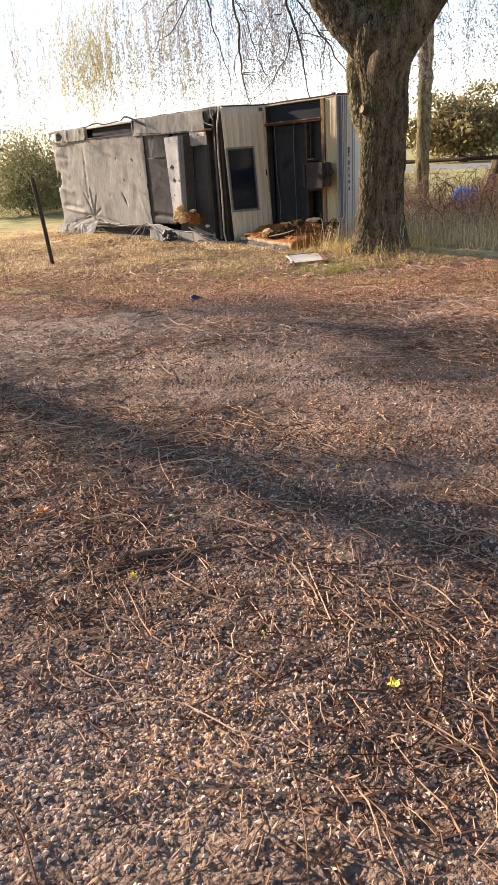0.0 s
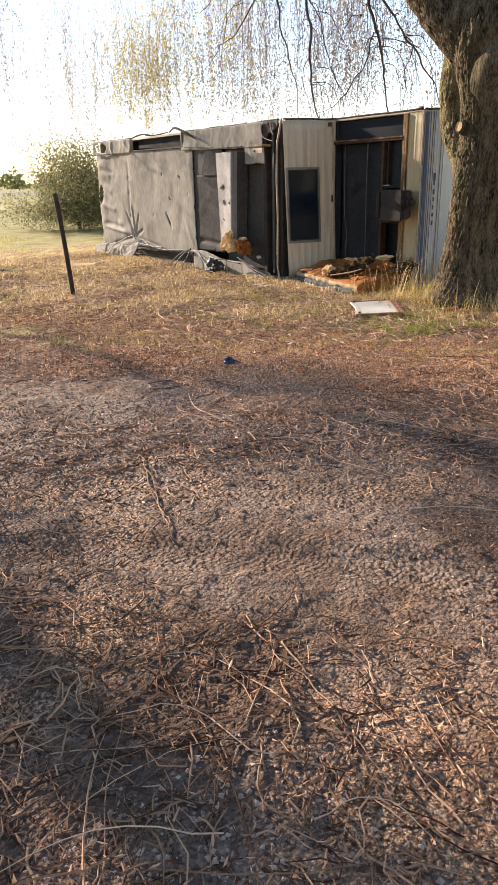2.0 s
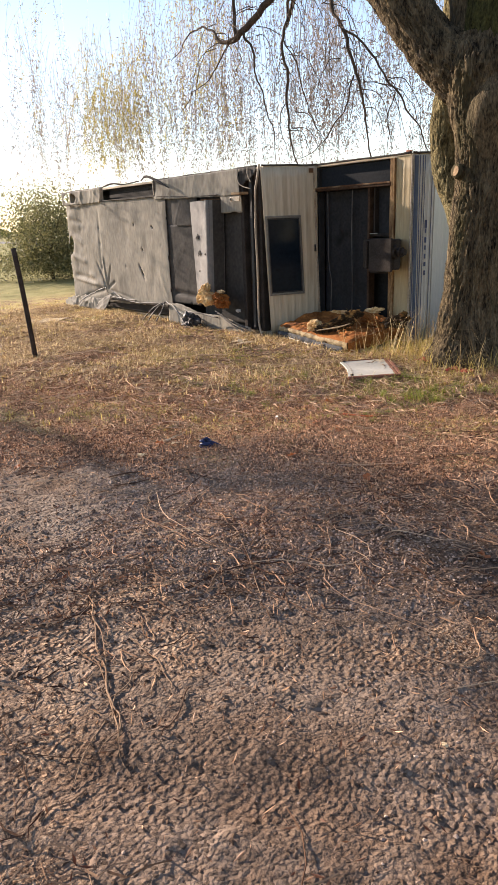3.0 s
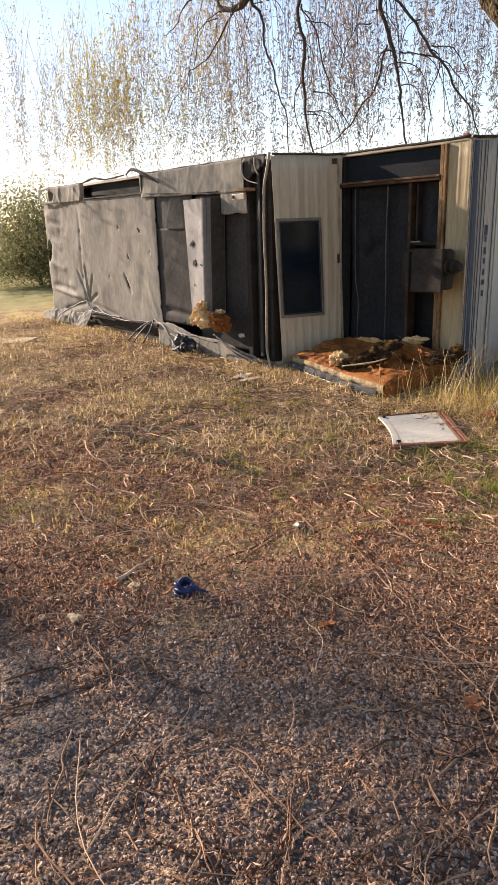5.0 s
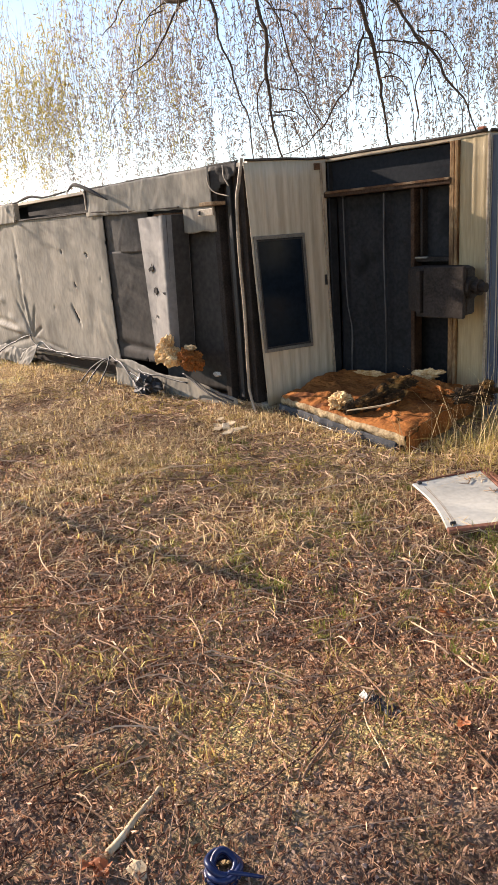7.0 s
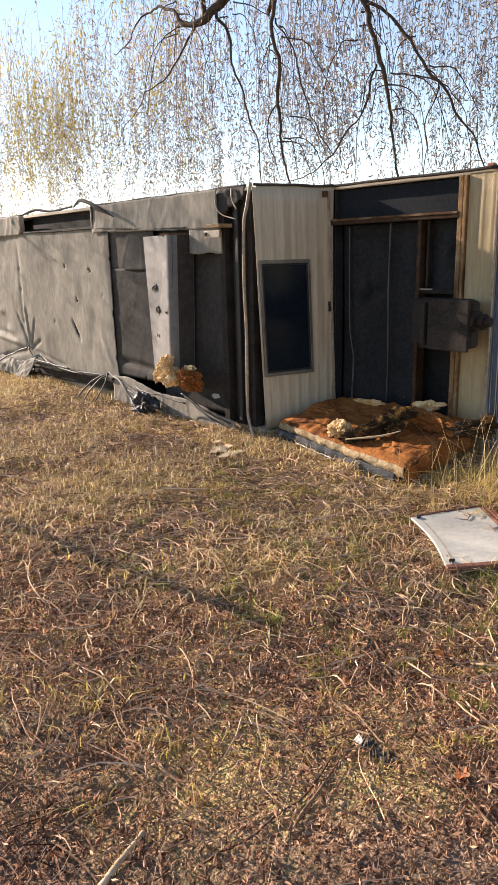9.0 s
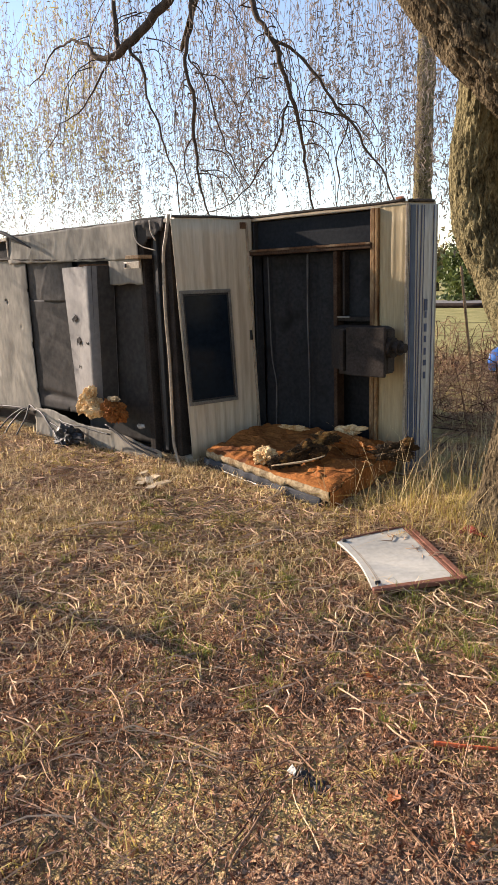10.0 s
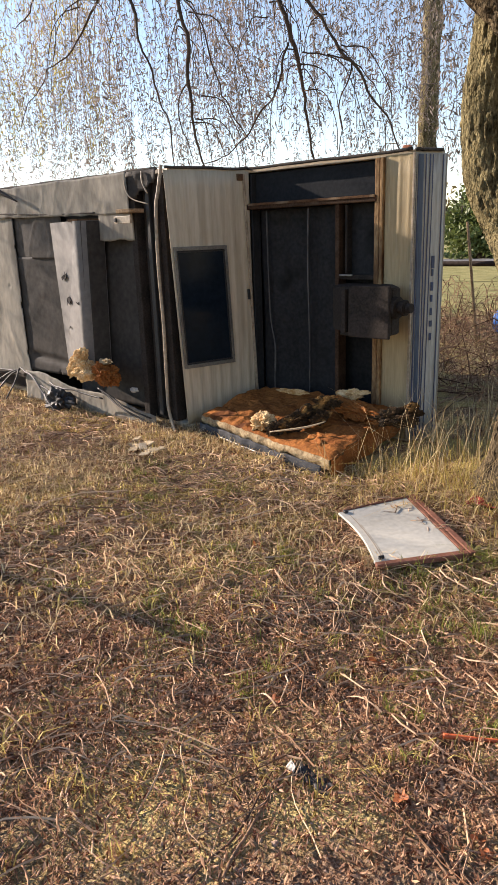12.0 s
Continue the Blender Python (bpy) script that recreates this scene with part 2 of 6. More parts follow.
MOSS_DARK = material("green_mossy_bark", (0.014, 0.014, 0.006), (0.095, 0.092, 0.032), 15, 75, 0.95, 1.0, stretch=(1, 1, 0.4), depth=0.04)
BARK = material("willow_bark", (0.009, 0.0065, 0.0045), (0.19, 0.142, 0.083), 12, 65, 0.95, 1.0, stretch=(1, 1, 0.28), depth=0.04, stain=(0.055, 0.047, 0.023), stain_scale=2.4, stain_at=0.6)
TWIG = material("twig_bark", (0.035, 0.025, 0.018), (0.11, 0.078, 0.055), 9, 60, 0.9, 0.3)
PALE_WOOD = material("pale_bare_wood", (0.34, 0.25, 0.145), (0.58, 0.46, 0.30), 9, 70, 0.8, 0.3, stretch=(1, 1, 0.3))
POST = material("old_steel_post", (0.02, 0.015, 0.012), (0.06, 0.045, 0.036), 9, 70, 0.8, 0.3)
BLACK = material("black_rubber", (0.012, 0.012, 0.012), (0.03, 0.028, 0.026), 9, 70, 0.6, 0.1)
GLASS = material("dark_window_glass", (0.005, 0.009, 0.014), (0.010, 0.016, 0.024), 2, 20, 0.16, 0.0)
GLASS.node_tree.nodes["Principled BSDF"].inputs["Specular IOR Level"].default_value = 0.2
NOSE_SIDING = material("stained_cream_siding", (0.30, 0.22, 0.11), (0.44, 0.34, 0.19), 1.5, 18, 0.65, 0.05, stain=(0.25, 0.15, 0.065), stain_scale=2.4, stain_at=0.6, stretch=(4, 4, 0.3))
LEAF = leafy("fading_willow_leaf", (0.12, 0.09, 0.075), (0.34, 0.275, 0.215), 0.45)
YELLOW = leafy("yellow_willow_leaf", (0.24, 0.18, 0.035), (0.55, 0.44, 0.11), 0.5)
BUSH = leafy("bush_leaf", (0.075, 0.08, 0.035), (0.30, 0.275, 0.125))
AUTUMN = leafy("autumn_leaf", (0.13, 0.095, 0.035), (0.35, 0.27, 0.115))
GRASS = leafy("grass_blade", (0.17, 0.115, 0.026), (0.74, 0.58, 0.18), 0.42)
GREEN = leafy("green_grass_blade", (0.085, 0.10, 0.016), (0.36, 0.38, 0.075), 0.45)
STRAW = leafy("dry_straw", (0.24, 0.14, 0.055), (0.89, 0.69, 0.38), 0.42)
DEADLEAF = leafy("dead_leaf", (0.10, 0.033, 0.015), (0.74, 0.43, 0.245), 0.25, 0.15)
STONE = material("crushed_gravel", (0.14, 0.093, 0.068), (0.52, 0.37, 0.27), 20, 90, 0.9, 0.2, island=0.8)


# ---- mesh helpers ----
def obj(name, verts, faces, mats, smooth=False, index=None):
    me = bpy.data.meshes.new(name)
    me.from_pydata(verts, [], faces)
    for m in mats if isinstance(mats, (list, tuple)) else [mats]:
        me.materials.append(m)
    if smooth:
        me.polygons.foreach_set("use_smooth", [True] * len(me.polygons))
    if index is not None:
        me.polygons.foreach_set("material_index", index)
    me.update()
    return new(name, me)


def under(ob, parent, label=""):
    ob.parent = parent
    if parent is not None:
        ob.matrix_parent_inverse = Matrix.Translation(-parent.location) if parent.parent is None else Matrix.Identity(4)
    return tagged(ob, label) if label else ob


def part(name, bm, mat, parent, label="", smooth=False):
    """Links a bmesh as one mesh object under a thing or a part."""
    me = bpy.data.meshes.new(name)
    bm.to_mesh(me)
    bm.free()
    me.materials.append(mat)
    if smooth:
        me.polygons.foreach_set("use_smooth", [True] * len(me.polygons))
    return under(new(name, me), parent, label)


def thing(name, label, category, at=(0, 0, 0), group=""):
    e = new(name)
    e.location = at
    e.empty_display_size = 0.2
    return tagged(e, label, category, group)


def block(x0, x1, y0, y1, z0, z1, bevel=0.006, bm=None):
    bm = bm or bmesh.new()
    m = Matrix.Translation(((x0 + x1) / 2, (y0 + y1) / 2, (z0 + z1) / 2)) @ Matrix.Diagonal((x1 - x0, y1 - y0, z1 - z0, 1))
    r = bmesh.ops.create_cube(bm, size=1, matrix=m)
    if bevel:
        es = list({e for v in r["verts"] for e in v.link_edges})
        bmesh.ops.bevel(bm, geom=es, offset=bevel, segments=2, affect="EDGES", profile=0.6)
    return bm


def prism(outline, z0, z1, bm=None):
    """An upright solid over a ground outline."""
    bm = bm or bmesh.new()
    lo = [bm.verts.new((x, y, z0)) for x, y in outline]
    hi = [bm.verts.new((x, y, z1)) for x, y in outline]
    bm.faces.new(lo[::-1]), bm.faces.new(hi)
    for i in range(len(lo)):
        j = (i + 1) % len(lo)
        bm.faces.new((lo[i], lo[j], hi[j], hi[i]))
    bmesh.ops.recalc_face_normals(bm, faces=bm.faces)
    return bm


def ring_tube(pts, radii, sides=8, rough=0.0, seed=0, freq=3.0):
    """Vertices and faces of a tube along pts, closed at both ends, its rings made uneven by rough."""
    P = [Vector(p) for p in pts]
    verts, faces, a = [], [], None
    for i, p in enumerate(P):
        d = (P[min(i + 1, len(P) - 1)] - P[max(i - 1, 0)]).normalized()
        if a is None:
            a = d.orthogonal().normalized()
        a = (a - d * a.dot(d)).normalized()
        c = d.cross(a)
        for k in range(sides):
            u = 2 * math.pi * k / sides
            n = a * math.cos(u) + c * math.sin(u)
            r = radii[i]
            if rough:
                r *= 1 + rough * noise.noise((p + n * r) * freq + Vector((seed, 0, 0)))
            verts.append(p + n * r)
    for i in range(len(P) - 1):
        for k in range(sides):
            q = (k + 1) % sides
            faces.append((i * sides + k, i * sides + q, (i + 1) * sides + q, (i + 1) * sides + k))
    faces.append(tuple(range(sides))[::-1])
    faces.append(tuple(range((len(P) - 1) * sides, len(P) * sides)))
    return verts, faces


def smooth_line(pts, n):
    """n points on a smooth line through pts (the last number of each may be a radius)."""
    P = np.array(pts, float)
    out = []
    for u in np.linspace(0, len(P) - 1, n):
        i = min(int(u), len(P) - 2)
        f = u - i
        p0, p1, p2, p3 = P[max(i - 1, 0)], P[i], P[i + 1], P[min(i + 2, len(P) - 1)]
        out.append(0.5 * (2 * p1 + (p2 - p0) * f + (2 * p0 - 5 * p1 + 4 * p2 - p3) * f * f + (3 * p1 - p0 - 3 * p2 + p3) * f ** 3))
    return np.array(out)


def limb(name, pts, n, sides, mat, parent, rough=0.0, seed=0, label="", freq=3.0, kink=0.0):
    """A tapered, smooth branch: pts are (x, y, z, radius)."""
    L = smooth_line(pts, n)
    if kink:
        for i in range(1, n):
            q = Vector(L[i, :3]) * 2.2 + Vector((seed * 3.1, 0, 0))
            L[i, :3] += kink * min(1.0, i / 4) * np.array(noise.noise_vector(q)) + 0.35 * kink * np.array(noise.noise_vector(q * 3))
    v, f = ring_tube(L[:, :3], np.maximum(L[:, 3], 0.002), sides, rough, seed, freq)
    return under(obj(name, v, f, mat, True), parent, label)


def sheet(fn, nu, nv, mat, name, parent, label="", smooth=True, thick=0.0):
    """A bent sheet: fn(u, v) gives a place for u, v in 0..1."""
    v = [fn(i / nu, j / nv) for j in range(nv + 1) for i in range(nu + 1)]
    w = nu + 1
    fs = [(j * w + i, j * w + i + 1, (j + 1) * w + i + 1, (j + 1) * w + i) for j in range(nv) for i in range(nu)]
    ob = obj(name, v, fs, mat, smooth)
    if thick:
        s = ob.modifiers.new("thickness", "SOLIDIFY")
        s.thickness, s.offset = thick, 0
    return under(ob, parent, label)


def scatter_mesh(name, verts, faces, mats, label, category, index=None, parent=None):
    """One object for many small pieces; verts (n, 3), faces (m, 3 or 4)."""
    me = bpy.data.meshes.new(name)
    V, F = np.ascontiguousarray(verts, dtype=np.float32), np.ascontiguousarray(faces, dtype=np.int32)
    k = F.shape[1]
    me.vertices.add(len(V))
    me.vertices.foreach_set("co", V.ravel())
    me.loops.add(F.size)
    me.loops.foreach_set("vertex_index", F.ravel())
    me.polygons.add(len(F))
    me.polygons.foreach_set("loop_start", np.arange(0, F.size, k, dtype=np.int32))
    for m in mats if isinstance(mats, (list, tuple)) else [mats]:
        me.materials.append(m)
    if index is not None:
        me.polygons.foreach_set("material_index", np.ascontiguousarray(index, dtype=np.int32))
    me.polygons.foreach_set("use_smooth", [False] * len(F))
    me.update(calc_edges=True)
    ob = new(name, me)
    ob.parent = parent
    return tagged(ob, label, category, "", "stuff")


# ---- ground ----
LUMPS = [np.random.default_rng(300 + k).uniform(-1, 1, (128, 128)) for k in range(4)]


def lumps(x, y, size, k):
    """Smooth random hummocks from -1 to 1, about size metres across."""
    u, v = np.asarray(x, float) / size, np.asarray(y, float) / size
    i, j = np.floor(u).astype(int), np.floor(v).astype(int)
    a, b = u - i, v - j
    a, b = a * a * (3 - 2 * a), b * b * (3 - 2 * b)
    g = LUMPS[k]
    i0, i1, j0, j1 = i % 128, (i + 1) % 128, j % 128, (j + 1) % 128
    return (g[i0, j0] * (1 - a) + g[i1, j0] * a) * (1 - b) + (g[i0, j1] * (1 - a) + g[i1, j1] * a) * b


def relief(x, y):
    """Clods, crumbs and ruts of the trodden yard; tussocks in the turf."""
    turf = np.clip((-0.586 * x + 0.81 * y + 4.6) * 0.7, 0, 1)
    soil = 0.005 * lumps(x, y, 0.16, 0) + 0.0065 * lumps(x + 0.3 * y, y - 0.3 * x, 0.062, 1) + 0.0045 * lumps(x, y, 0.034, 2)
    tuss = 0.016 * lumps(x, y, 0.24, 3) + 0.012 * lumps(x - 0.4 * y, y + 0.4 * x, 0.09, 1) + 0.008 * lumps(x, y, 0.045, 2)
    across = -TRACK[1] * x + TRACK[0] * y
    rut = 0.0
    for off in TRACKS:
        rut = rut - 0.010 * np.clip(1.4 - np.abs(across - off) * 8.0, 0, 1)
    return soil * (1 - turf) + tuss * turf + rut * (1 - turf)


def height(x, y):
    """The lie of the land: nearly flat, low swells, a mound round the foot of the willow."""
    h = 0.035 * np.sin(x * 0.9 + 0.7 * y) * np.sin(0.6 * y - 0.4 * x + 1.0) * 0.5
    h = h + 0.010 * np.sin(3.1 * x + 1.7 * y) * np.sin(2.3 * y - 1.1 * x)
    h = h + 0.10 * np.exp(-((x - 3.45) ** 2 + (y - 0.42) ** 2) / 0.9)
    return h + relief(x, y)


def graded(*spans):
    """Marks along one axis: each span is (from, to, step)."""
    return np.concatenate([np.arange(a, b - 1e-6, c) for a, b, c in spans])


gx = np.concatenate([(-8 - np.geomspace(1, 2500, 40))[::-1], graded((-8, -3, 0.08), (-3, 2.5, 0.034), (2.5, 9.8, 0.025), (9.8, 12, 0.06)), 12 + np.geomspace(1, 2500, 40)])
gy = np.concatenate([(-11 - np.geomspace(1, 2500, 40))[::-1], graded((-11, -8.6, 0.05), (-8.6, -2.2, 0.025), (-2.2, 0.2, 0.034), (0.2, 6, 0.08)), 6 + np.geomspace(1, 2500, 40)])
GX, GY = np.meshgrid(gx, gy)
rng = np.random.default_rng(5)
near = ((GX > -8.5) & (GX < 12.5) & (GY > -11.5) & (GY < 6.5))
GZ = height(GX, GY) * np.exp(-np.maximum(0, np.hypot(GX - 2, GY + 2) - 14) / 6.0) + rng.normal(0, 0.0022, GX.shape) * near
gi = np.arange(GX.size).reshape(GX.shape)
quads = np.stack([gi[:-1, :-1], gi[:-1, 1:], gi[1:, 1:], gi[1:, :-1]], -1).reshape(-1, 4)
ground = scatter_mesh("ground", np.stack([GX, GY, GZ], -1).reshape(-1, 3), quads, GROUND, "", "")
for key in list(ground.keys()):
    del ground[key]
tagged(ground, "packed gravel and dirt yard turning to thin autumn grass", "ground", "", "structure")
ground.data.polygons.foreach_set("use_smooth", [True] * len(ground.data.polygons))


# ---- the overturned trailer, lying on its side with its floor towards the yard ----
TOP = 2.37
trailer = thing("overturned_trailer", "cream camper trailer lying on its side, grey underside torn", "trailer", (-2, 1.2, 0))

OUT = [(-6.6, 0.10), (-0.02, 0.10), (0.08, 0.04), (0.30, 0.88), (2.02, 0.88), (2.04, 0.90), (2.15, 1.13), (1.45, 2.5), (-6.6, 2.5)]
part("side_wall", prism(OUT, TOP - 0.04, TOP - 0.005), SIDING, trailer)
part("side_wall", prism(OUT, 0.0, 0.05), SIDING, trailer)
part("roof", block(-6.6, 1.45, 2.45, 2.5, 0.05, TOP - 0.04), WHITE, trailer)
part("rear_wall", block(-6.6, -6.56, 0.1, 2.45, 0.05, TOP - 0.04), SIDING, trailer)
# Subfloor, coloured near black so that the gaps look deep in shade.
part("subfloor", block(-6.56, -0.05, 0.42, 0.46, 0.05, TOP - 0.04, 0), CAVITY, trailer, "plywood behind the torn underside, darkened for shade")


def crease(x, z, x0, z0, x1, z1, wide):
    """One at the line from one place to the other, falling off to nothing past its width and ends."""
    dx, dz = x1 - x0, z1 - z0
    k = dx * dx + dz * dz
    u = ((x - x0) * dx + (z - z0) * dz) / k
    d = abs((x - x0) * dz - (z - z0) * dx) / math.sqrt(k)
    end = max(0.0, min(1.0, 6 * u, 6 * (1 - u)))
    return end * math.exp(-(d / wide) ** 2)


# cuts and folds of the slack sheet, drawn tight to a tie near the foot
FOLDS = [(-4.95, 0.45, -5.35, 1.00, 0.035, 0.030), (-4.95, 0.45, -5.05, 1.15, 0.030, -0.026), (-4.95, 0.45, -6.10, 0.22, 0.05, 0.035), (-4.95, 0.45, -4.55, 0.62, 0.03, 0.03),
         (-4.95, 0.45, -3.75, 0.28, 0.035, 0.028), (-4.95, 0.45, -4.70, 0.95, 0.03, 0.03), (-4.95, 0.45, -5.75, 0.75, 0.06, -0.035), (-3.62, 0.98, -3.38, 0.66, 0.035, 0.026),
         (-6.55, 1.95, -5.95, 1.60, 0.07, -0.03), (-6.55, 1.55, -5.85, 1.30, 0.06, -0.03), (-6.52, 1.10, -5.75, 0.95, 0.06, -0.035), (-6.5, 1.82, -5.8, 1.72, 0.05, 0.025),
         (-6.45, 0.70, -5.3, 0.60, 0.05, 0.035), (-6.45, 0.62, -5.2, 0.50, 0.035, -0.04), (-5.12, 0.75, -5.10, 2.05, 0.05, 0.014), (-2.85, 0.9, -2.6, 0.35, 0.05, -0.012),
         (-4.3, 2.05, -3.9, 1.35, 0.09, 0.012), (-3.9, 2.05, -3.3, 1.20, 0.10, -0.010), (-3.2, 0.35, -2.9, 1.2, 0.09, 0.010)]
PITS = [(-5.11, 1.32, 0.05), (-5.10, 0.86, 0.05), (-5.12, 1.62, 0.03), (-3.42, 1.22, 0.035), (-3.66, 1.66, 0.03), (-3.0, 1.60, 0.025), (-2.72, 1.30, 0.025), (-4.1, 0.9, 0.03)]


def tarp(x, z):
    """How far the slack sheet stands back from the plane of the underside."""
    p = Vector((x * 0.9, z * 0.9, 3.0))
    rear = max(0.0, min(1.0, (-5.0 - x) / 1.2))
    y = 0.016 * noise.noise(p) + (0.009 + 0.018 * rear) * noise.noise(p * 2.1 + Vector((7, 0, 0))) + (0.003 + 0.008 * rear) * noise.noise(p * 5.2)
    for x0, z0, x1, z1, wide, deep in FOLDS:
        y += 0.65 * deep * crease(x, z, x0, z0, x1, z1, wide)
    for x0, z0, r in PITS:
        y += 0.010 * math.exp(-((x - x0) ** 2 + (z - z0) ** 2) / r ** 2)
    y -= 0.05 * max(0.0, 0.75 - z) * rear
    return y


def wrinkle(x, z, amp, f=2.2, seed=0.0):
    """Slack sheet: broad swells with a few sharp slanting creases."""
    p = Vector((x * f * 0.6 + seed, z * f * 0.6, seed))
    w = noise.noise(p) + 0.35 * noise.noise(p * 2.3)
    q = Vector(((x + 0.7 * z) * 1.5 + 0.4 * noise.noise(p * 1.7), (z - 0.6 * x) * 0.8, seed + 4))
    sharp = max(0.0, 1 - abs(noise.noise(q)) * 7)
    q2 = Vector(((x - 0.5 * z) * 2.6, (z + 0.5 * x) * 1.2 + seed, seed + 9))
    sharp += 0.5 * max(0.0, 1 - abs(noise.noise(q2)) * 8)
    return amp * (w - 0.55 * sharp)


def skin(name, x0, x1, z0, z1, step, place, mat, label, gone=None, thick=0.004, span=None):
    """A sheet over the plane of the underside: place(x, z) bends it, gone(x, z) tells where it is torn away, and span(x) gives its lower and upper edge."""
    nx, nz = max(2, round((x1 - x0) / step)), max(2, round((z1 - z0) / step))
    V, F, w = [], [], nx + 1
    for j in range(nz + 1):
        for i in range(nx + 1):
            x = x0 + (x1 - x0) * i / nx
            lo, hi = span(x) if span else (z0, z1)
            V.append(place(x, lo + (hi - lo) * j / nz))
    for j in range(nz):
        for i in range(nx):
            if not (gone and gone(x0 + (x1 - x0) * (i + 0.5) / nx, z0 + (z1 - z0) * (j + 0.5) / nz)):
                F.append((j * w + i, j * w + i + 1, (j + 1) * w + i + 1, (j + 1) * w + i))
    ob = obj(name, V, F, mat, True)
    s = ob.modifiers.new("thickness", "SOLIDIFY")
    s.thickness, s.offset = thick, 0
    return under(ob, trailer, label)


def jag(a, f, amp, seed):
    return amp * (noise.noise(Vector((a * f, seed, 0))) + 0.5 * noise.noise(Vector((a * f * 2.7, seed, 4))))


def tarp_gone(x, z):
    low = 0.26 + 0.03 * (x + 2.5) * (x > -5.0) + jag(x, 2.5, 0.03, 1) if x > -5.0 else 0.10
    if z < low or x > -2.50 + jag(z, 5, 0.02, 2) or x < -6.58 + 0.16 * max(0.0, 0.9 - z) + jag(z, 4, 0.03, 3):
        return True
    if ((x + 6.48) / 0.11) ** 2 + ((z - 1.28) / 0.20) ** 2 < 1:
        return True
    return any(crease(x, z, *s, 0.012) > 0.3 for s in ((-3.58, 0.92, -3.44, 0.72), (-3.44, 1.26, -3.39, 1.18), (-3.68, 1.68, -3.65, 1.63), (-3.05, 1.63, -2.98, 1.58)))


skin("underbelly_sheet", -6.62, -2.48, 0.06, 2.11, 0.018, lambda x, z: (x + 0.05 * max(0.0, 0.5 - z) * (x + 5), tarp(x, z) - 0.012, z), PATCH, "slack grey underbelly sheet, creased towards its tie", tarp_gone)


def upper_gone(x, z):
    return ((x + 6.22) / 0.30) ** 2 + ((z - 2.22) / 0.10) ** 2 < 1 + 0.5 * noise.noise(Vector((x * 5, z * 5, 0))) or z > 2.36 + jag(x, 4, 0.012, 7)


skin("underbelly_sheet", -6.62, -4.88, 2.09, 2.38, 0.022, lambda x, z: (x, wrinkle(x, z, 0.03, 2.6, 2.0) - 0.035, z), PATCH, "torn puckered strip of grey sheet", upper_gone)
skin("underbelly_sheet", -2.84, -0.40, 2.0, 2.36, 0.022, lambda x, z: (x, wrinkle(x, z, 0.020, 2.4, 4.0) - 0.016, z), PATCH, "wrinkled grey upper sheet",
     span=lambda x: (2.045 + jag(x, 3, 0.012, 5) - 0.02 * (x + 2.8), 2.36 + jag(x, 3, 0.012, 8)))
skin("underbelly_sheet", -0.90, -0.37, 1.75, 2.05, 0.022, lambda x, z: (x, wrinkle(x, z, 0.012, 2.4, 4.0) - 0.012, z), PATCH, "", span=lambda x: (1.765 + jag(x, 6, 0.012, 6), 2.04))
skin("underbelly_sheet", -2.54, -1.60, 1.60, 2.07, 0.024, lambda x, z: (x, wrinkle(x, z, 0.022, 3.0, 5.0) + 0.012, z), BELLY, "wrinkled dark sheet")
skin("underbelly_patch", -2.54, -1.60, 0.30, 1.62, 0.03, lambda x, z: (x, wrinkle(x, z, 0.009, 1.6, 6.0) + 0.008 + 0.03 * crease(x, z, -2.5, 0.52, -1.6, 0.46, 0.04), z), BELLY_DARK, "blacker rectangular patch of sheet",
     lambda x, z: z < 0.34 + jag(x, 4, 0.02, 9))
# Recess beside the cover: its shade is put in as near-black colour.
skin("underbelly_sheet", -1.62, -0.36, 0.10, 2.02, 0.05, lambda x, z: (x, wrinkle(x, z, 0.012, 1.6, 8.0) + 0.10, z), BELLY_DARK, "sheet in the recess, coloured near black for its shade")
limb("seam_batten", [(-4.86, -0.022, 2.125, 0.011), (-3.6, -0.024, 2.10, 0.010), (-2.9, -0.022, 2.10, 0.011), (-1.9, -0.016, 2.055, 0.010), (-0.95, -0.016, 2.03, 0.008)], 60, 6, FRAME, trailer, 0.6, 3, "rusty broken seam strip")
limb("torn_strip", [(-3.25, -0.02, 2.38, 0.016), (-3.0, -0.08, 2.43, 0.02), (-2.75, -0.12, 2.40, 0.026), (-2.45, -0.12, 2.30, 0.022), (-2.2, -0.10, 2.20, 0.006)], 20, 6, BELLY_DARK, trailer, 0.5, 4, "curled black strip")
limb("torn_strip", [(-4.8, -0.01, 2.36, 0.012), (-4.3, -0.04, 2.40, 0.018), (-3.9, -0.03, 2.36, 0.014), (-3.3, -0.03, 2.38, 0.012)], 20, 6, BELLY_DARK, trailer, 0.6, 6, "curled black strip")
# torn sheet that trails on the ground along the foot
skin("torn_flap", -6.95, -5.02, 0.0, 0.26, 0.02, lambda x, z: (x + 0.2 * (0.3 - z) * (x < -6.2), tarp(x, 0.3) - 0.05 - 0.22 * (0.3 - z) + wrinkle(x * 1.6, z * 2.0, 0.035, 2.4, 7), z + 0.02), PATCH, "torn grey sheet trailing on the grass",
     span=lambda x: (jag(x, 3.5, 0.03, 12), 0.12 + 0.12 * min(1, (x + 6.95) * 1.4) + jag(x, 5, 0.05, 3)))
skin("torn_flap", -5.12, -4.72, 0.02, 0.36, 0.02, lambda x, z: (x + 0.5 * (z - 0.2), -0.10 - 0.35 * (0.36 - z) + wrinkle(x * 3, z * 3, 0.02, 2.4, 17), z), PATCH, "curled torn corner of grey sheet",
     span=lambda x: (0.02 + 0.1 * abs(x + 4.95), 0.22 + 0.4 * (x + 5.12) + jag(x, 6, 0.02, 3)))
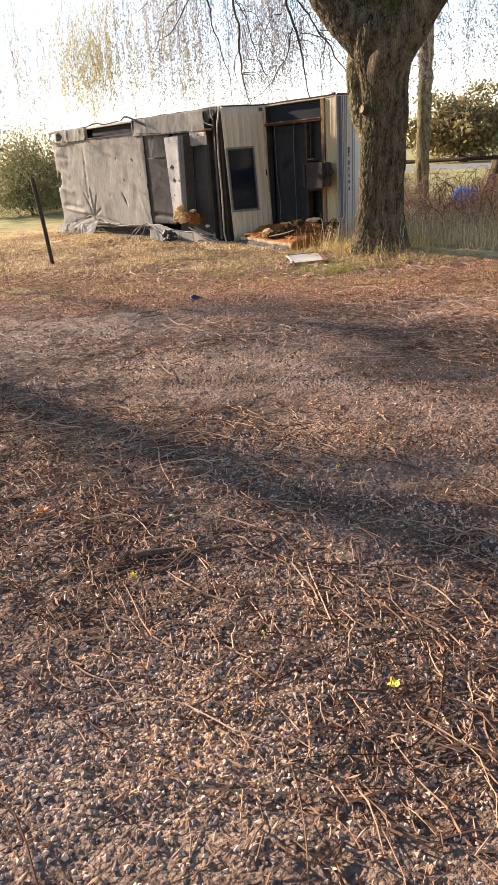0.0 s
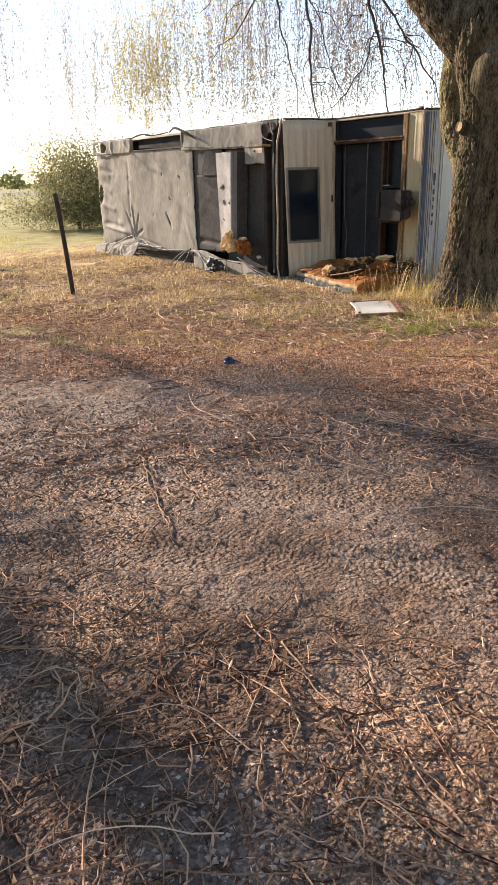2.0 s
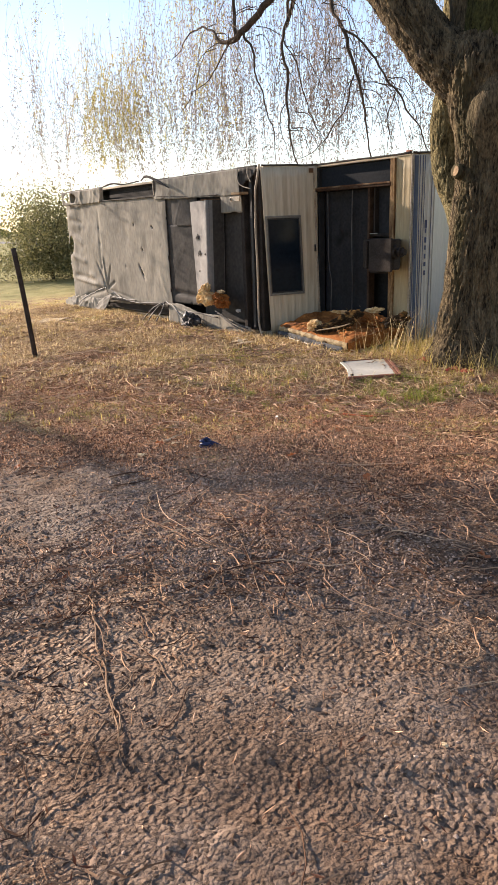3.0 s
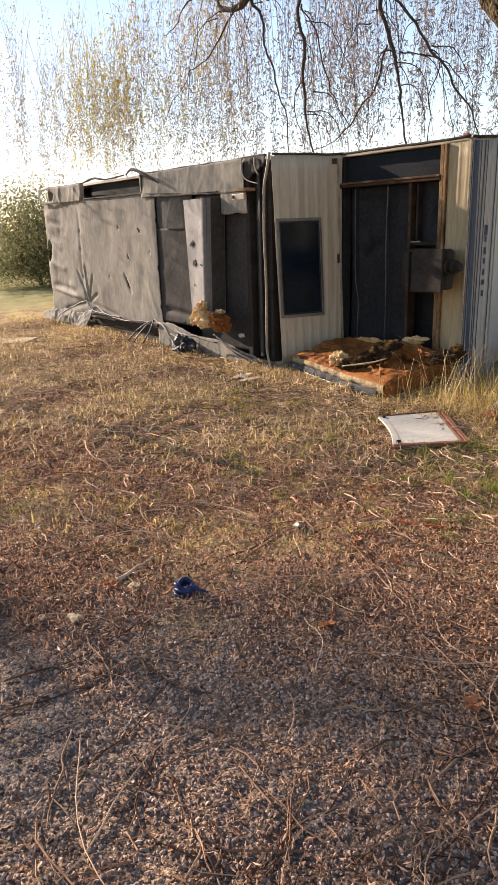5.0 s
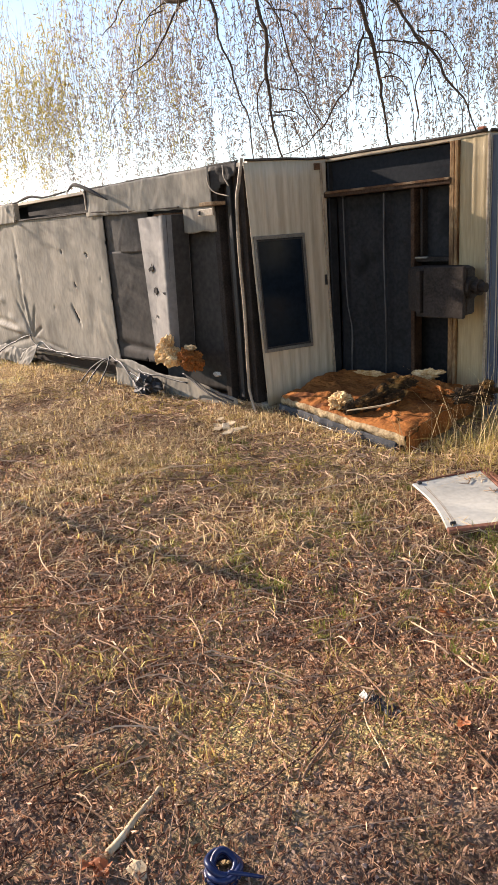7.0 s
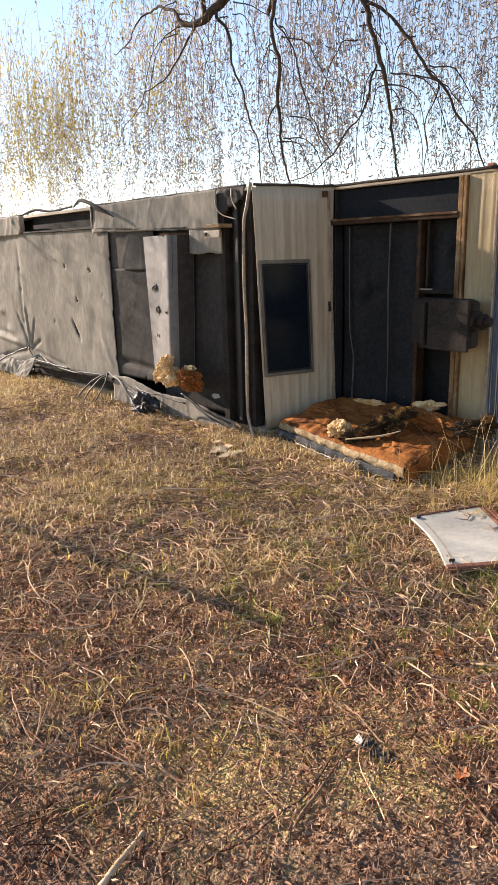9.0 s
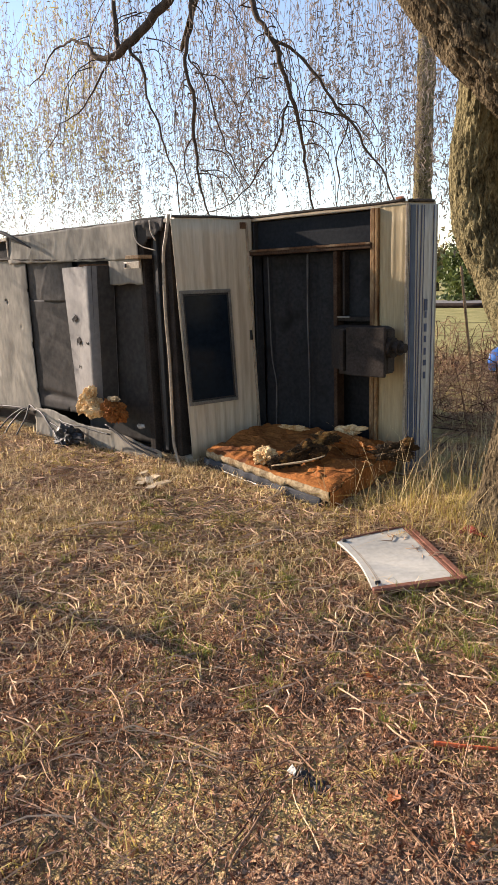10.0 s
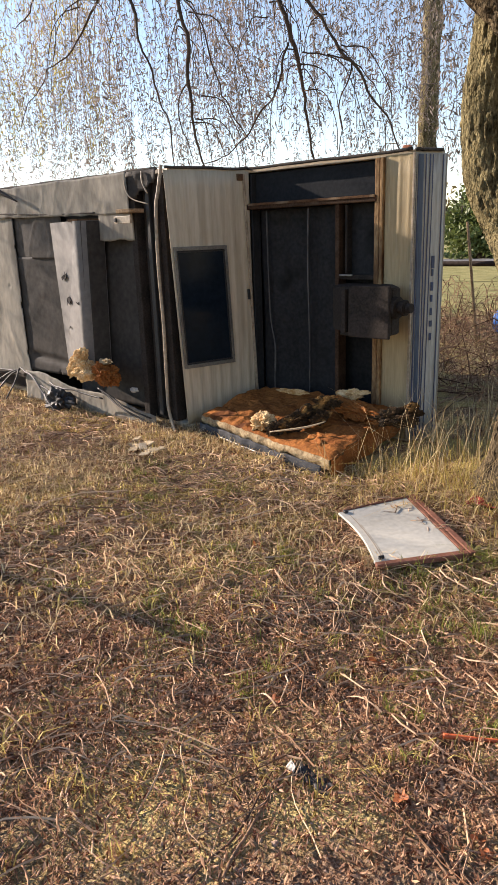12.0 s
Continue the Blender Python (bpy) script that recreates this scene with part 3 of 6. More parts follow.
skin("torn_flap", -2.56, -0.18, 0.0, 0.3, 0.025, lambda x, z: (x, -0.035 - 0.10 * (0.34 - z) + wrinkle(x * 1.4, z * 1.6, 0.018, 1.8, 9), z + 0.01), PATCH, "flat torn grey sheet along the foot",
     span=lambda x: (-0.02, 0.315 - 0.085 * (x + 2.5) + jag(x, 3, 0.02, 14) + 0.02 * math.sin(x * 5)))
part("chassis_beam", block(-5.0, -2.5, 0.0, 0.12, 0.10, 0.27, 0.012), STEEL, trailer, "black steel beam")
part("foot_rail", block(-4.9, -2.55, -0.08, -0.04, 0.25, 0.285, 0.008), FRAME, trailer, "weathered wooden foot rail")
# A panel set back in the opening, painted dark for its inner shade.
part("tank_opening", block(-4.84, -2.84, 0.16, 0.20, 2.08, TOP - 0.05, 0), CAVITY, trailer, "dark panel that stands for shade in the open hole")
slot = part("opening_frame", block(-4.88, -2.80, -0.03, 0.03, 2.105, 2.125, 0.004), FRAME, trailer, "narrow weathered wooden frame")
part("frame_post", block(-2.855, -2.835, -0.03, 0.03, 2.127, TOP - 0.012, 0.004), TRIM, slot)
part("frame_post", block(-2.825, -2.812, -0.03, 0.02, 2.127, TOP - 0.012, 0.003), FRAME, slot)
part("frame_post", block(-4.90, -4.88, -0.045, 0.03, 2.10, TOP - 0.02, 0.004), TRIM, slot)
part("frame_post", block(-4.865, -4.85, -0.045, 0.03, 2.127, TOP - 0.02, 0.003), TRIM, slot)

# boxed-in pipe cover, wedge shaped with one rounded corner
cover = bmesh.new()
ROUND = [(-1.04 + 0.11 * math.sin(a), -0.085 - 0.11 * math.cos(a)) for a in (-0.22 + 0.19 * k for k in range(0, 8))]
taper = lambda x: 0.055 - 0.11 * max(0.0, min(1.0, (x + 1.72) / 0.8))
prism([(-1.72, -0.02), (-1.69, -0.05)] + ROUND + [(-0.915, 0.06), (-1.72, 0.06)], 0.50, 1.96, cover)
for v in cover.verts:
    v.co.x += taper(v.co.x) * (1.96 - v.co.z)
    v.co.y += 0.01 * noise.noise(v.co * 2)
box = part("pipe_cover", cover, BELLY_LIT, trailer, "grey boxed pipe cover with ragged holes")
# Thin dark discs on the cover paint the shade inside its holes.
for hx, hz, s in ((-1.43, 1.43, 0.068), (-1.37, 1.185, 0.052), (-1.44, 0.90, 0.024), (-1.10, 1.17, 0.026)):
    hy = -0.05 - 0.224 * (hx + 1.69)
    hx += taper(hx) * (1.96 - hz)
    hb = bmesh.new()
    bmesh.ops.create_circle(hb, cap_ends=True, segments=9, radius=s, matrix=Matrix.Translation((hx, hy - 0.012, hz)) @ Matrix.Rotation(radians(-12.6), 4, "Z") @ Matrix.Rotation(radians(90), 4, "X"))
    for v in hb.verts:
        v.co += Vector((noise.noise(v.co * 30), 0, noise.noise(v.co * 30 + Vector((5, 0, 0))))) * s * 1.0 + Vector((0.4, 0, -0.5)) * (v.co.z - hz)
    bmesh.ops.solidify(hb, geom=hb.faces[:], thickness=0.004)
    part("torn_hole", hb, CAVITY, box, "dark disc that stands for a ragged hole")
# The side turned from the sun: its shade is painted with BELLY_DARK.
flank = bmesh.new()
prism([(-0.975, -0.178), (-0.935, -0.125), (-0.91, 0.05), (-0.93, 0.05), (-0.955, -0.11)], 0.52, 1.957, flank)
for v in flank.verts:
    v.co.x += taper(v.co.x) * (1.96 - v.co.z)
part("cover_flank", flank, BELLY_DARK, box, "side of the cover, darkened as in shade")
cap_top = bmesh.new()
prism([(-1.16, -0.195), (-1.02, -0.18), (-0.93, 0.05), (-1.1, 0.05)], 1.957, 1.978, cap_top)
part("cover_lid", cap_top, RUST, box, "rusty lid of the cover")
part("side_channel", block(-0.42, -0.34, -0.005, 0.16, 0.05, TOP - 0.08, 0.008), STEEL, trailer, "dark steel channel")
part("side_channel", block(-0.30, -0.015, 0.06, 0.18, 0.05, TOP - 0.06, 0.008), STEEL, trailer, "dark weathered floor edge")
part("side_channel", block(-0.22, -0.17, 0.02, 0.06, 0.10, TOP - 0.10, 0.006), BLACK, trailer, "dark steel channel")
part("side_channel", block(-0.115, -0.08, 0.03, 0.06, 0.08, TOP - 0.06, 0.006), STEEL, trailer, "dark steel angle")
skin("torn_sheet", -0.42, -0.02, 1.95, TOP - 0.01, 0.03, lambda x, z: (x, -0.01 + wrinkle(x * 3, z * 3, 0.03, 2.4, 22), z), BELLY_DARK, "black torn sheet end", lambda x, z: z < 2.1 + 0.4 * (x + 0.42) + jag(x, 8, 0.05, 4))
br = part("hanger_bracket", block(-0.42, -0.22, -0.17, 0.0, 2.00, 2.035, 0.006), CUTWOOD, trailer, "weathered tan hanger bracket standing out")
part("bracket_lip", block(-0.45, -0.22, -0.17, -0.15, 1.91, 1.975, 0.004), TRIM, br)
part("bracket_tongue", block(-0.44, -0.41, -0.185, -0.168, 1.925, 1.96, 0.004), BLACK, br)
for k, (pts) in enumerate(([(-0.44, -0.03, 2.33, 0.006), (-0.40, -0.05, 2.2, 0.006), (-0.30, -0.06, 2.12, 0.006), (-0.10, -0.06, 2.07, 0.006)], [(-0.20, -0.02, 2.35, 0.008), (-0.17, -0.04, 2.25, 0.008), (-0.10, -0.05, 2.16, 0.007)])):
    limb("loose_strap", pts, 18, 6, TRIM, trailer, 0.1, k, "thin pale loose strap")
# pale moulding down the corner, knocked loose at the foot
limb("corner_moulding", [(0.085, -0.03, TOP + 0.01, 0.016), (0.05, -0.05, 2.18, 0.016), (0.012, -0.06, 2.0, 0.015), (-0.005, -0.06, 1.5, 0.015), (0.0, -0.05, 1.0, 0.015),
     (0.0, -0.06, 0.40, 0.015), (0.04, -0.09, 0.20, 0.015), (0.16, -0.13, 0.0, 0.013)], 40, 8, TRIM, trailer, label="tan metal corner moulding bent at the foot")

# ---- the front step of the floor: ribbed cream wall with a window ----
S0, S1 = Vector((0.07, 0.0, 0)), Vector((0.30, 0.86, 0))
sd = (S1 - S0).normalized()
sn = Vector((sd.y, -sd.x, 0))


def ribbed(p0, p1, z0, z1, pitch, rise, nrm):
    """Sheet metal with upright ribs between two ground points."""
    def fn(u, v):
        s = (p1 - p0).length * u
        c = (s / pitch) % 1.0
        r = rise * (0.5 + 0.5 * math.cos(6.283 * min(1.0, abs(c - 0.5) / 0.34) / 2))
        p = p0 + (p1 - p0) * u + nrm * (r + 0.006 * noise.noise(Vector((s * 2, v * 3, 1))))
        return (p.x, p.y, z0 + (z1 - z0) * v)
    return fn


def on_step(s, out, z):
    s += 0.041 * (1.1 - z)
    p = S0 + sd * s + sn * out
    return (p.x, p.y, z)


def step_slab(s0, s1, o0, o1, z0, z1, bevel=0.004):
    bm = block(s0, s1, o0, o1, z0, z1, bevel)
    for v in bm.verts:
        v.co = Vector(on_step(v.co.x, v.co.y, v.co.z))
    bmesh.ops.recalc_face_normals(bm, faces=bm.faces)
    return bm


flat_step = ribbed(S0, S1, 0.03, TOP - 0.03, 0.125, 0.005, sn)
sheet(lambda u, v: tuple(Vector(flat_step(u, v)) + sd * (0.10 * (1 - v) * (1 - u))), 120, 16, SIDING, "step_wall", trailer, "ribbed cream aluminium siding in shade", thick=0.004)
win = part("window_frame", step_slab(0.070, 0.630, 0.007, 0.026, 0.575, 0.61), ALU, trailer, "thin aluminium window frame")
part("frame_rail", step_slab(0.070, 0.630, 0.007, 0.026, 1.655, 1.69), ALU, win)
part("frame_stile", step_slab(0.070, 0.097, 0.007, 0.026, 0.61, 1.655), ALU, win)
part("frame_stile", step_slab(0.603, 0.630, 0.007, 0.026, 0.61, 1.655), ALU, win)
for a, b_, c, d in ((0.097, 0.603, 0.614, 0.628), (0.097, 0.603, 1.637, 1.651), (0.101, 0.113, 0.628, 1.637), (0.587, 0.599, 0.628, 1.637)):
    part("gasket", step_slab(a, b_, 0.007, 0.020, c, d, 0.002), BLACK, win, "black rubber gasket")
part("pane", step_slab(0.097, 0.603, -0.004, 0.013, 0.61, 1.655, 0), GLASS, win, "dark window glass")
part("latch", step_slab(0.832, 0.856, 0.0, 0.024, 1.17, 1.27), BLACK, trailer, "small black latch")
part("edge_strip", step_slab(0.862, 0.884, 0.0, 0.022, 0.10, 2.32), TRIM, trailer, "worn tan metal edge strip")
part("hinge_plate", step_slab(0.80, 0.865, 0.004, 0.02, 2.26, 2.32), RUST, trailer, "rusty hinge plate")

# ---- floor of the raised front: dark open bay between rusted rails ----
FY = 0.88
part("bay_backing", block(0.30, 2.0, FY + 0.26, FY + 0.30, 0.05, TOP - 0.05, 0), BAY, trailer, "blackened underfloor")
part("bay_header", block(0.23, 1.71, FY - 0.05, FY + 0.06, 2.0, 2.05, 0.008), RUST_DARK, trailer, "rusty steel cross rail")
part("header_flange", block(0.31, 1.70, FY - 0.06, FY - 0.045, 2.035, 2.055, 0.003), RUST, trailer, "rust-stained flange")
part("header_board", block(0.31, 1.69, FY + 0.05, FY + 0.07, 2.06, TOP - 0.05, 0.004), HEADER, trailer, "blue-black metal board above the rail, darkened for shade")
# a limp membrane in hanging folds behind the rail
skin("membrane", 0.31, 1.27, 0.06, 2.0, 0.024, lambda x, z: (x, FY + 0.12 + 0.035 * noise.noise(Vector((x * 3.1, z * 0.5, 2))) + 0.02 * noise.noise(Vector((x * 9, z * 0.7, 5)))
     - 0.07 * math.exp(-((x - 0.48 - 0.035 * (2.0 - z) ** 2 * 0.5) / 0.022) ** 2) - 0.08 * math.exp(-((x - 0.955 - 0.01 * math.sin(z * 4)) / 0.016) ** 2), z), BAY, "black membrane hanging in folds")
FOLD = material("worn_membrane_edge", (0.05, 0.048, 0.045), (0.14, 0.135, 0.125), 6, 40, 0.6, 0.2, stretch=(1, 1, 0.3))
limb("membrane_fold", [(0.465, FY + 0.03, 1.99, 0.007), (0.47, FY + 0.03, 1.5, 0.009), (0.485, FY + 0.03, 1.0, 0.008), (0.535, FY + 0.03, 0.72, 0.010), (0.525, FY + 0.03, 0.4, 0.009), (0.52, FY + 0.03, 0.08, 0.008)], 60, 6, FOLD, trailer, 0.6, 5, "pale worn membrane edge")
limb("membrane_fold", [(0.965, FY + 0.02, 1.99, 0.007), (0.955, FY + 0.02, 1.5, 0.007), (0.965, FY + 0.02, 1.0, 0.008), (0.97, FY + 0.02, 0.6, 0.006), (0.955, FY + 0.02, 0.08, 0.007)], 60, 6, FOLD, trailer, 0.5, 6, "pale worn membrane edge")
part("joist", block(0.305, 0.325, FY - 0.01, FY + 0.10, 0.06, TOP - 0.05, 0.006), BAY, trailer, "blackened wooden joist")
part("bay_rail", block(1.285, 1.325, FY - 0.02, FY + 0.10, 0.06, 2.0, 0.008), RUST_DARK, trailer, "brown steel rail")
part("bay_rail", block(1.69, 1.735, FY - 0.04, FY + 0.08, 0.06, TOP - 0.04, 0.008), RUST_PALE, trailer, "rusty steel rail")
part("bay_rail", block(1.745, 1.775, FY - 0.05, FY + 0.06, 0.06, TOP - 0.04, 0.006), RUST_PALE, trailer, "rusty steel rail")
part("bay_board", block(1.33, 1.69, FY + 0.10, FY + 0.12, 1.40, 2.0, 0.004), BAY, trailer, "blue-black metal board")
part("bay_lining", block(1.36, 1.385, FY + 0.02, FY + 0.10, 1.42, 1.99, 0.005), STEEL, trailer, "dark wooden lining strip")
part("cross_tie", block(1.325, 1.69, FY, FY + 0.08, 1.37, 1.41, 0.006), STEEL, trailer)
part("cross_tie", block(1.325, 1.69, FY, FY + 0.08, 0.88, 0.94, 0.006), STEEL, trailer)
part("tie_flange", block(1.33, 1.46, FY - 0.02, FY + 0.0, 1.40, 1.415, 0.003), ALU, trailer, "pale bare metal flange")
sheet(ribbed(Vector((1.78, FY - 0.02, 0)), Vector((2.045, FY - 0.02, 0)), 0.03, TOP - 0.03, 0.088, 0.003, Vector((0, -1, 0))), 60, 14, NOSE_SIDING, "nose_siding", trailer, "stained cream aluminium siding strip", thick=0.004)
part("corner_strip", block(2.035, 2.055, FY - 0.045, FY - 0.02, 0.04, TOP - 0.03, 0.005), TRIM, trailer, "worn tan metal edge strip")
# hitch box standing out of the bay
pin = bmesh.new()
prism([(1.40, FY), (1.40, 0.66), (1.70, 0.46), (2.04, 0.46), (2.08, 0.50), (2.08, 0.62), (1.86, FY)], 0.97, 1.34, pin)
bmesh.ops.bevel(pin, geom=pin.edges[:], offset=0.012, segments=2, affect="EDGES")
hitch = part("hitch_box", pin, STEEL, trailer, "dark brown steel hitch box with pin")
part("hitch_plate", block(1.72, 2.10, 0.425, 0.455, 0.95, 1.36, 0.01), STEEL, hitch)
part("hitch_rib", block(1.66, 1.70, 0.41, 0.50, 0.98, 1.33, 0.008), STEEL, hitch)
pb = bmesh.new()
for x0, rad, deep in ((2.11, 0.085, 0.04), (2.15, 0.045, 0.10), (2.18, 0.062, 0.025), (2.22, 0.038, 0.04)):
    bmesh.ops.create_cone(pb, cap_ends=True, segments=18, radius1=rad, radius2=rad, depth=deep, matrix=Matrix.Translation((x0, 0.52, 1.19)) @ Matrix.Rotation(radians(90), 4, "Y"))
part("king_pin", pb, STEEL, hitch)

# ---- nose with its blue and white stripes ----
N0, N1 = Vector((2.05, 0.87, 0)), Vector((2.155, 1.14, 0))
nd = (N1 - N0).normalized()
nn = Vector((nd.y, -nd.x, 0))
nl = (N1 - N0).length
sheet(ribbed(N0, N1, 0.03, TOP - 0.03, 0.06, 0.005, nn), 40, 10, WHITE, "nose_wall", trailer, "pale ribbed metal nose", thick=0.004)


def on_nose(a, b_, z0, z1, lean=0.0):
    bm = block(nl * a, nl * b_, 0.006, 0.010, z0, z1, 0)
    bmesh.ops.subdivide_edges(bm, edges=[e for e in bm.edges if abs(e.verts[0].co.z - e.verts[1].co.z) > 0.01], cuts=8)
    for v in bm.verts:
        q = N0 + nd * (v.co.x + lean * (1.2 - v.co.z) * nl) + nn * v.co.y
        v.co = Vector((q.x, q.y, v.co.z))
    bmesh.ops.recalc_face_normals(bm, faces=bm.faces)
    return bm


for a, b_, mt, lean in ((0.03, 0.07, NAVY, 0.0), (0.09, 0.24, BLUE, 0.03), (0.30, 0.33, NAVY, 0.02), (0.40, 0.43, NAVY, -0.02), (0.52, 0.545, NAVY, 0.0), (0.88, 0.905, NAVY, 0.0)):
    part("stripe", on_nose(a, b_, 0.05, TOP - 0.04, lean), mt, trailer, "faded blue stripe")
for k, (wide, tall) in enumerate(((0.16, 0.10), (0.10, 0.055), (0.13, 0.07), (0.10, 0.055), (0.10, 0.06), (0.14, 0.05), (0.12, 0.06))):
    part("marking", on_nose(0.66 - wide * 0.35, 0.66 + wide * 0.35, 1.56 - 0.105 * k - tall, 1.56 - 0.105 * k), NAVY, trailer, "dark blue bar of faded marking")
part("nose_wall", prism([(2.145, 1.15), (2.16, 1.16), (1.46, 2.5), (1.44, 2.5)], 0.03, TOP - 0.03), WHITE, trailer)
# edge trims along the upper side
for i, (p, q) in enumerate((((-0.05, 0.06), (-2.8, 0.06)), ((-4.9, 0.06), (-6.6, 0.08)), (OUT[2], OUT[3]), (OUT[3], OUT[4]), (OUT[5], OUT[6]))):
    P = [(p[0] + (q[0] - p[0]) * k / 8, p[1] + (q[1] - p[1]) * k / 8 - 0.03, TOP - 0.005 + 0.012 * noise.noise(Vector((k * 0.7, i * 3, 0))), 0.013) for k in range(9)]
    limb("edge_trim", P, 24, 6, FRAME, trailer, 0.15, i, "weathered metal edge trim")
part("marker_light", block(1.92, 1.99, 0.86, 0.90, TOP, TOP + 0.035, 0.012), material("orange_lens", (0.34, 0.10, 0.04), (0.44, 0.15, 0.06), 5, 30, 0.4, 0), trailer, "small orange marker light")


def ragged_blob(center, size, seed, mat, name, parent, label="", rough=0.6, sub=3):
    bm = bmesh.new()
    bmesh.ops.create_icosphere(bm, subdivisions=sub, radius=1)
    for v in bm.verts:
        d = v.co.normalized()
        k = 1 + rough * 0.45 * (noise.noise(d * 1.6 + Vector((seed, 0, 0))) + 0.7 * noise.noise(d * 3.7 + Vector((0, seed, 0)))) - rough * 0.22 * abs(noise.noise(d * 8 + Vector((0, 0, seed)))) + 0.10 * rough * noise.noise(d * 16)
        v.co = Vector((d.x * size[0] * k, d.y * size[1] * k, d.z * size[2] * k)) + Vector(center)
    return part(name, bm, mat, parent, label)


def torn_chunk(a, b_, wide, seed, mat, name, parent, label="", rough=0.9):
    """A torn chunk of foam along a line: crumbled all over, with shreds and hollows."""
    A, B = Vector(a), Vector(b_)
    L = (B - A).length
    axis_ = (B - A).normalized()
    side = axis_.orthogonal().normalized()
    up = axis_.cross(side)
    bm = bmesh.new()
    bmesh.ops.create_icosphere(bm, subdivisions=5, radius=1)
    for v in bm.verts:
        d = v.co.normalized()
        o = Vector((seed * 3.7, seed, 0))
        k = 1 + rough * (0.30 * noise.noise(d * 1.4 + o) + 0.32 * noise.noise(d * 3.2 + o) - 0.30 * abs(noise.noise(d * 6.5 + o)) + 0.12 * noise.noise(d * 13 + o) - 0.10 * abs(noise.noise(d * 24 + o)))
        v.co = (A + B) / 2 + axis_ * (d.x * k * (L / 2 + wide * 0.5)) + side * (d.y * k * wide) + up * (d.z * k * wide)
    return part(name, bm, mat, parent, label)


torn_chunk((-1.22, -0.27, 0.46), (-0.98, -0.30, 0.70), 0.085, 3, FOAM_PALE, "torn_insulation", trailer, "torn orange-yellow insulation foam", 0.8)
torn_chunk((-1.10, -0.26, 0.50), (-0.90, -0.30, 0.52), 0.11, 8, FOAM_PALE, "torn_insulation", trailer, "torn orange-yellow insulation foam", 0.8)
torn_chunk((-0.80, -0.22, 0.54), (-0.62, -0.22, 0.44), 0.12, 5, FOAM, "torn_insulation", trailer, "torn orange insulation foam", 1.1)
torn_chunk((-0.78, -0.24, 0.62), (-0.60, -0.24, 0.63), 0.03, 6, FOAM_EDGE, "torn_insulation", trailer, "torn stained insulation foam", 0.9)
CABLES = (((-4.95, -0.06, 0.48), (-4.6, -0.09, 0.33), (-3.6, -0.12, 0.30)), ((-4.95, -0.06, 0.48), (-5.6, -0.12, 0.30), (-6.0, -0.22, 0.10)), ((-2.60, -0.10, 0.33), (-2.85, -0.22, 0.22), (-3.05, -0.34, 0.02)),
          ((-2.58, -0.10, 0.34), (-2.72, -0.24, 0.18), (-2.80, -0.36, 0.02)), ((-2.60, -0.10, 0.35), (-2.48, -0.26, 0.20), (-2.50, -0.36, 0.02)), ((-2.62, -0.08, 0.35), (-2.2, -0.16, 0.28), (-1.75, -0.28, 0.08)),
          ((-2.1, -0.18, 0.22), (-1.8, -0.24, 0.20), (-1.45, -0.30, 0.08)), ((-1.95, -0.2, 0.16), (-1.75, -0.3, 0.12), (-1.55, -0.34, 0.02)), ((-1.9, -0.14, 0.26), (-1.5, -0.2, 0.24), (-0.9, -0.16, 0.20)),
          ((-1.0, -0.14, 0.30), (-0.6, -0.14, 0.18), (-0.2, -0.12, 0.08)), ((-0.95, -0.13, 0.27), (-0.5, -0.13, 0.13), (-0.25, -0.12, 0.05)), ((-4.6, -0.05, 0.40), (-4.0, -0.10, 0.27), (-2.7, -0.10, 0.31)))
for i, (a, m, b_) in enumerate(CABLES):
    limb("loose_cable", [(*a, 0.010), (*m, 0.010), (*b_, 0.009)], 18, 6, BLACK, trailer, 0.1, i, label="black loose cable", kink=0.03)
ragged_blob((-1.62, -0.22, 0.10), (0.20, 0.10, 0.11), 23, BLACK, "torn_tangle", trailer, "tangle of torn black sheet and wire", 1.4, 4)
ragged_blob((-0.45, -0.10, 0.34), (0.05, 0.03, 0.03), 25, WHITE, "scrap", trailer, "bright torn metal scrap", 1.0, 3)

# ---- foam-backed floor panel lying in front of the bay ----
slab = thing("insulation_panel", "broken floor panel with rotten orange foam lying in grass", "panel", (1.3, 0.25, 0))


def slab_pt(u, v):
    a = Vector((0.34, 0.06, 0)).lerp(Vector((2.06, -0.30, 0)), u)
    c = Vector((0.42, 0.84, 0)).lerp(Vector((1.98, 0.84, 0)), u)
    p = a.lerp(c, v)
    e = 0.04 * noise.noise(Vector((u * 6, v * 6, 2))) + 0.02 * noise.noise(Vector((u * 19, v * 19, 6)))
    edge = min(v, 1 - u, u * 1.5)
    k = min(1.0, max(0.0, v / 0.15, 0.15)) * min(1.0, max(0.3, (1 - u) / 0.1))
    e *= 0.1 + 0.9 * k
    p.z = 0.19 + 0.13 * v - 0.02 * u + k * 0.05 * noise.noise(Vector((u * 2.4, v * 2.4, 0))) + k * 0.03 * noise.noise(Vector((u * 9, v * 7, 5))) + k * 0.014 * noise.noise(Vector((u * 26, v * 20, 7))) - 0.02 * abs(noise.noise(Vector((u * 14, v * 12, 9))))
    p.z -= 0.05 * max(0.0, 1 - edge / 0.03) * 0.4 + 0.10 * max(0.0, u - 0.55) * (1 - v) * max(0.0, noise.noise(Vector((u * 4, v * 4, 11))))
    p.x += 0.10 * max(0.0, u - 0.9) * noise.noise(Vector((v * 6, 0, 3))) * 10 * 0.4
    return (p.x + e, p.y + e, p.z)


sheet(slab_pt, 110, 64, FOAM, "foam_face", slab, "rotten orange foam")


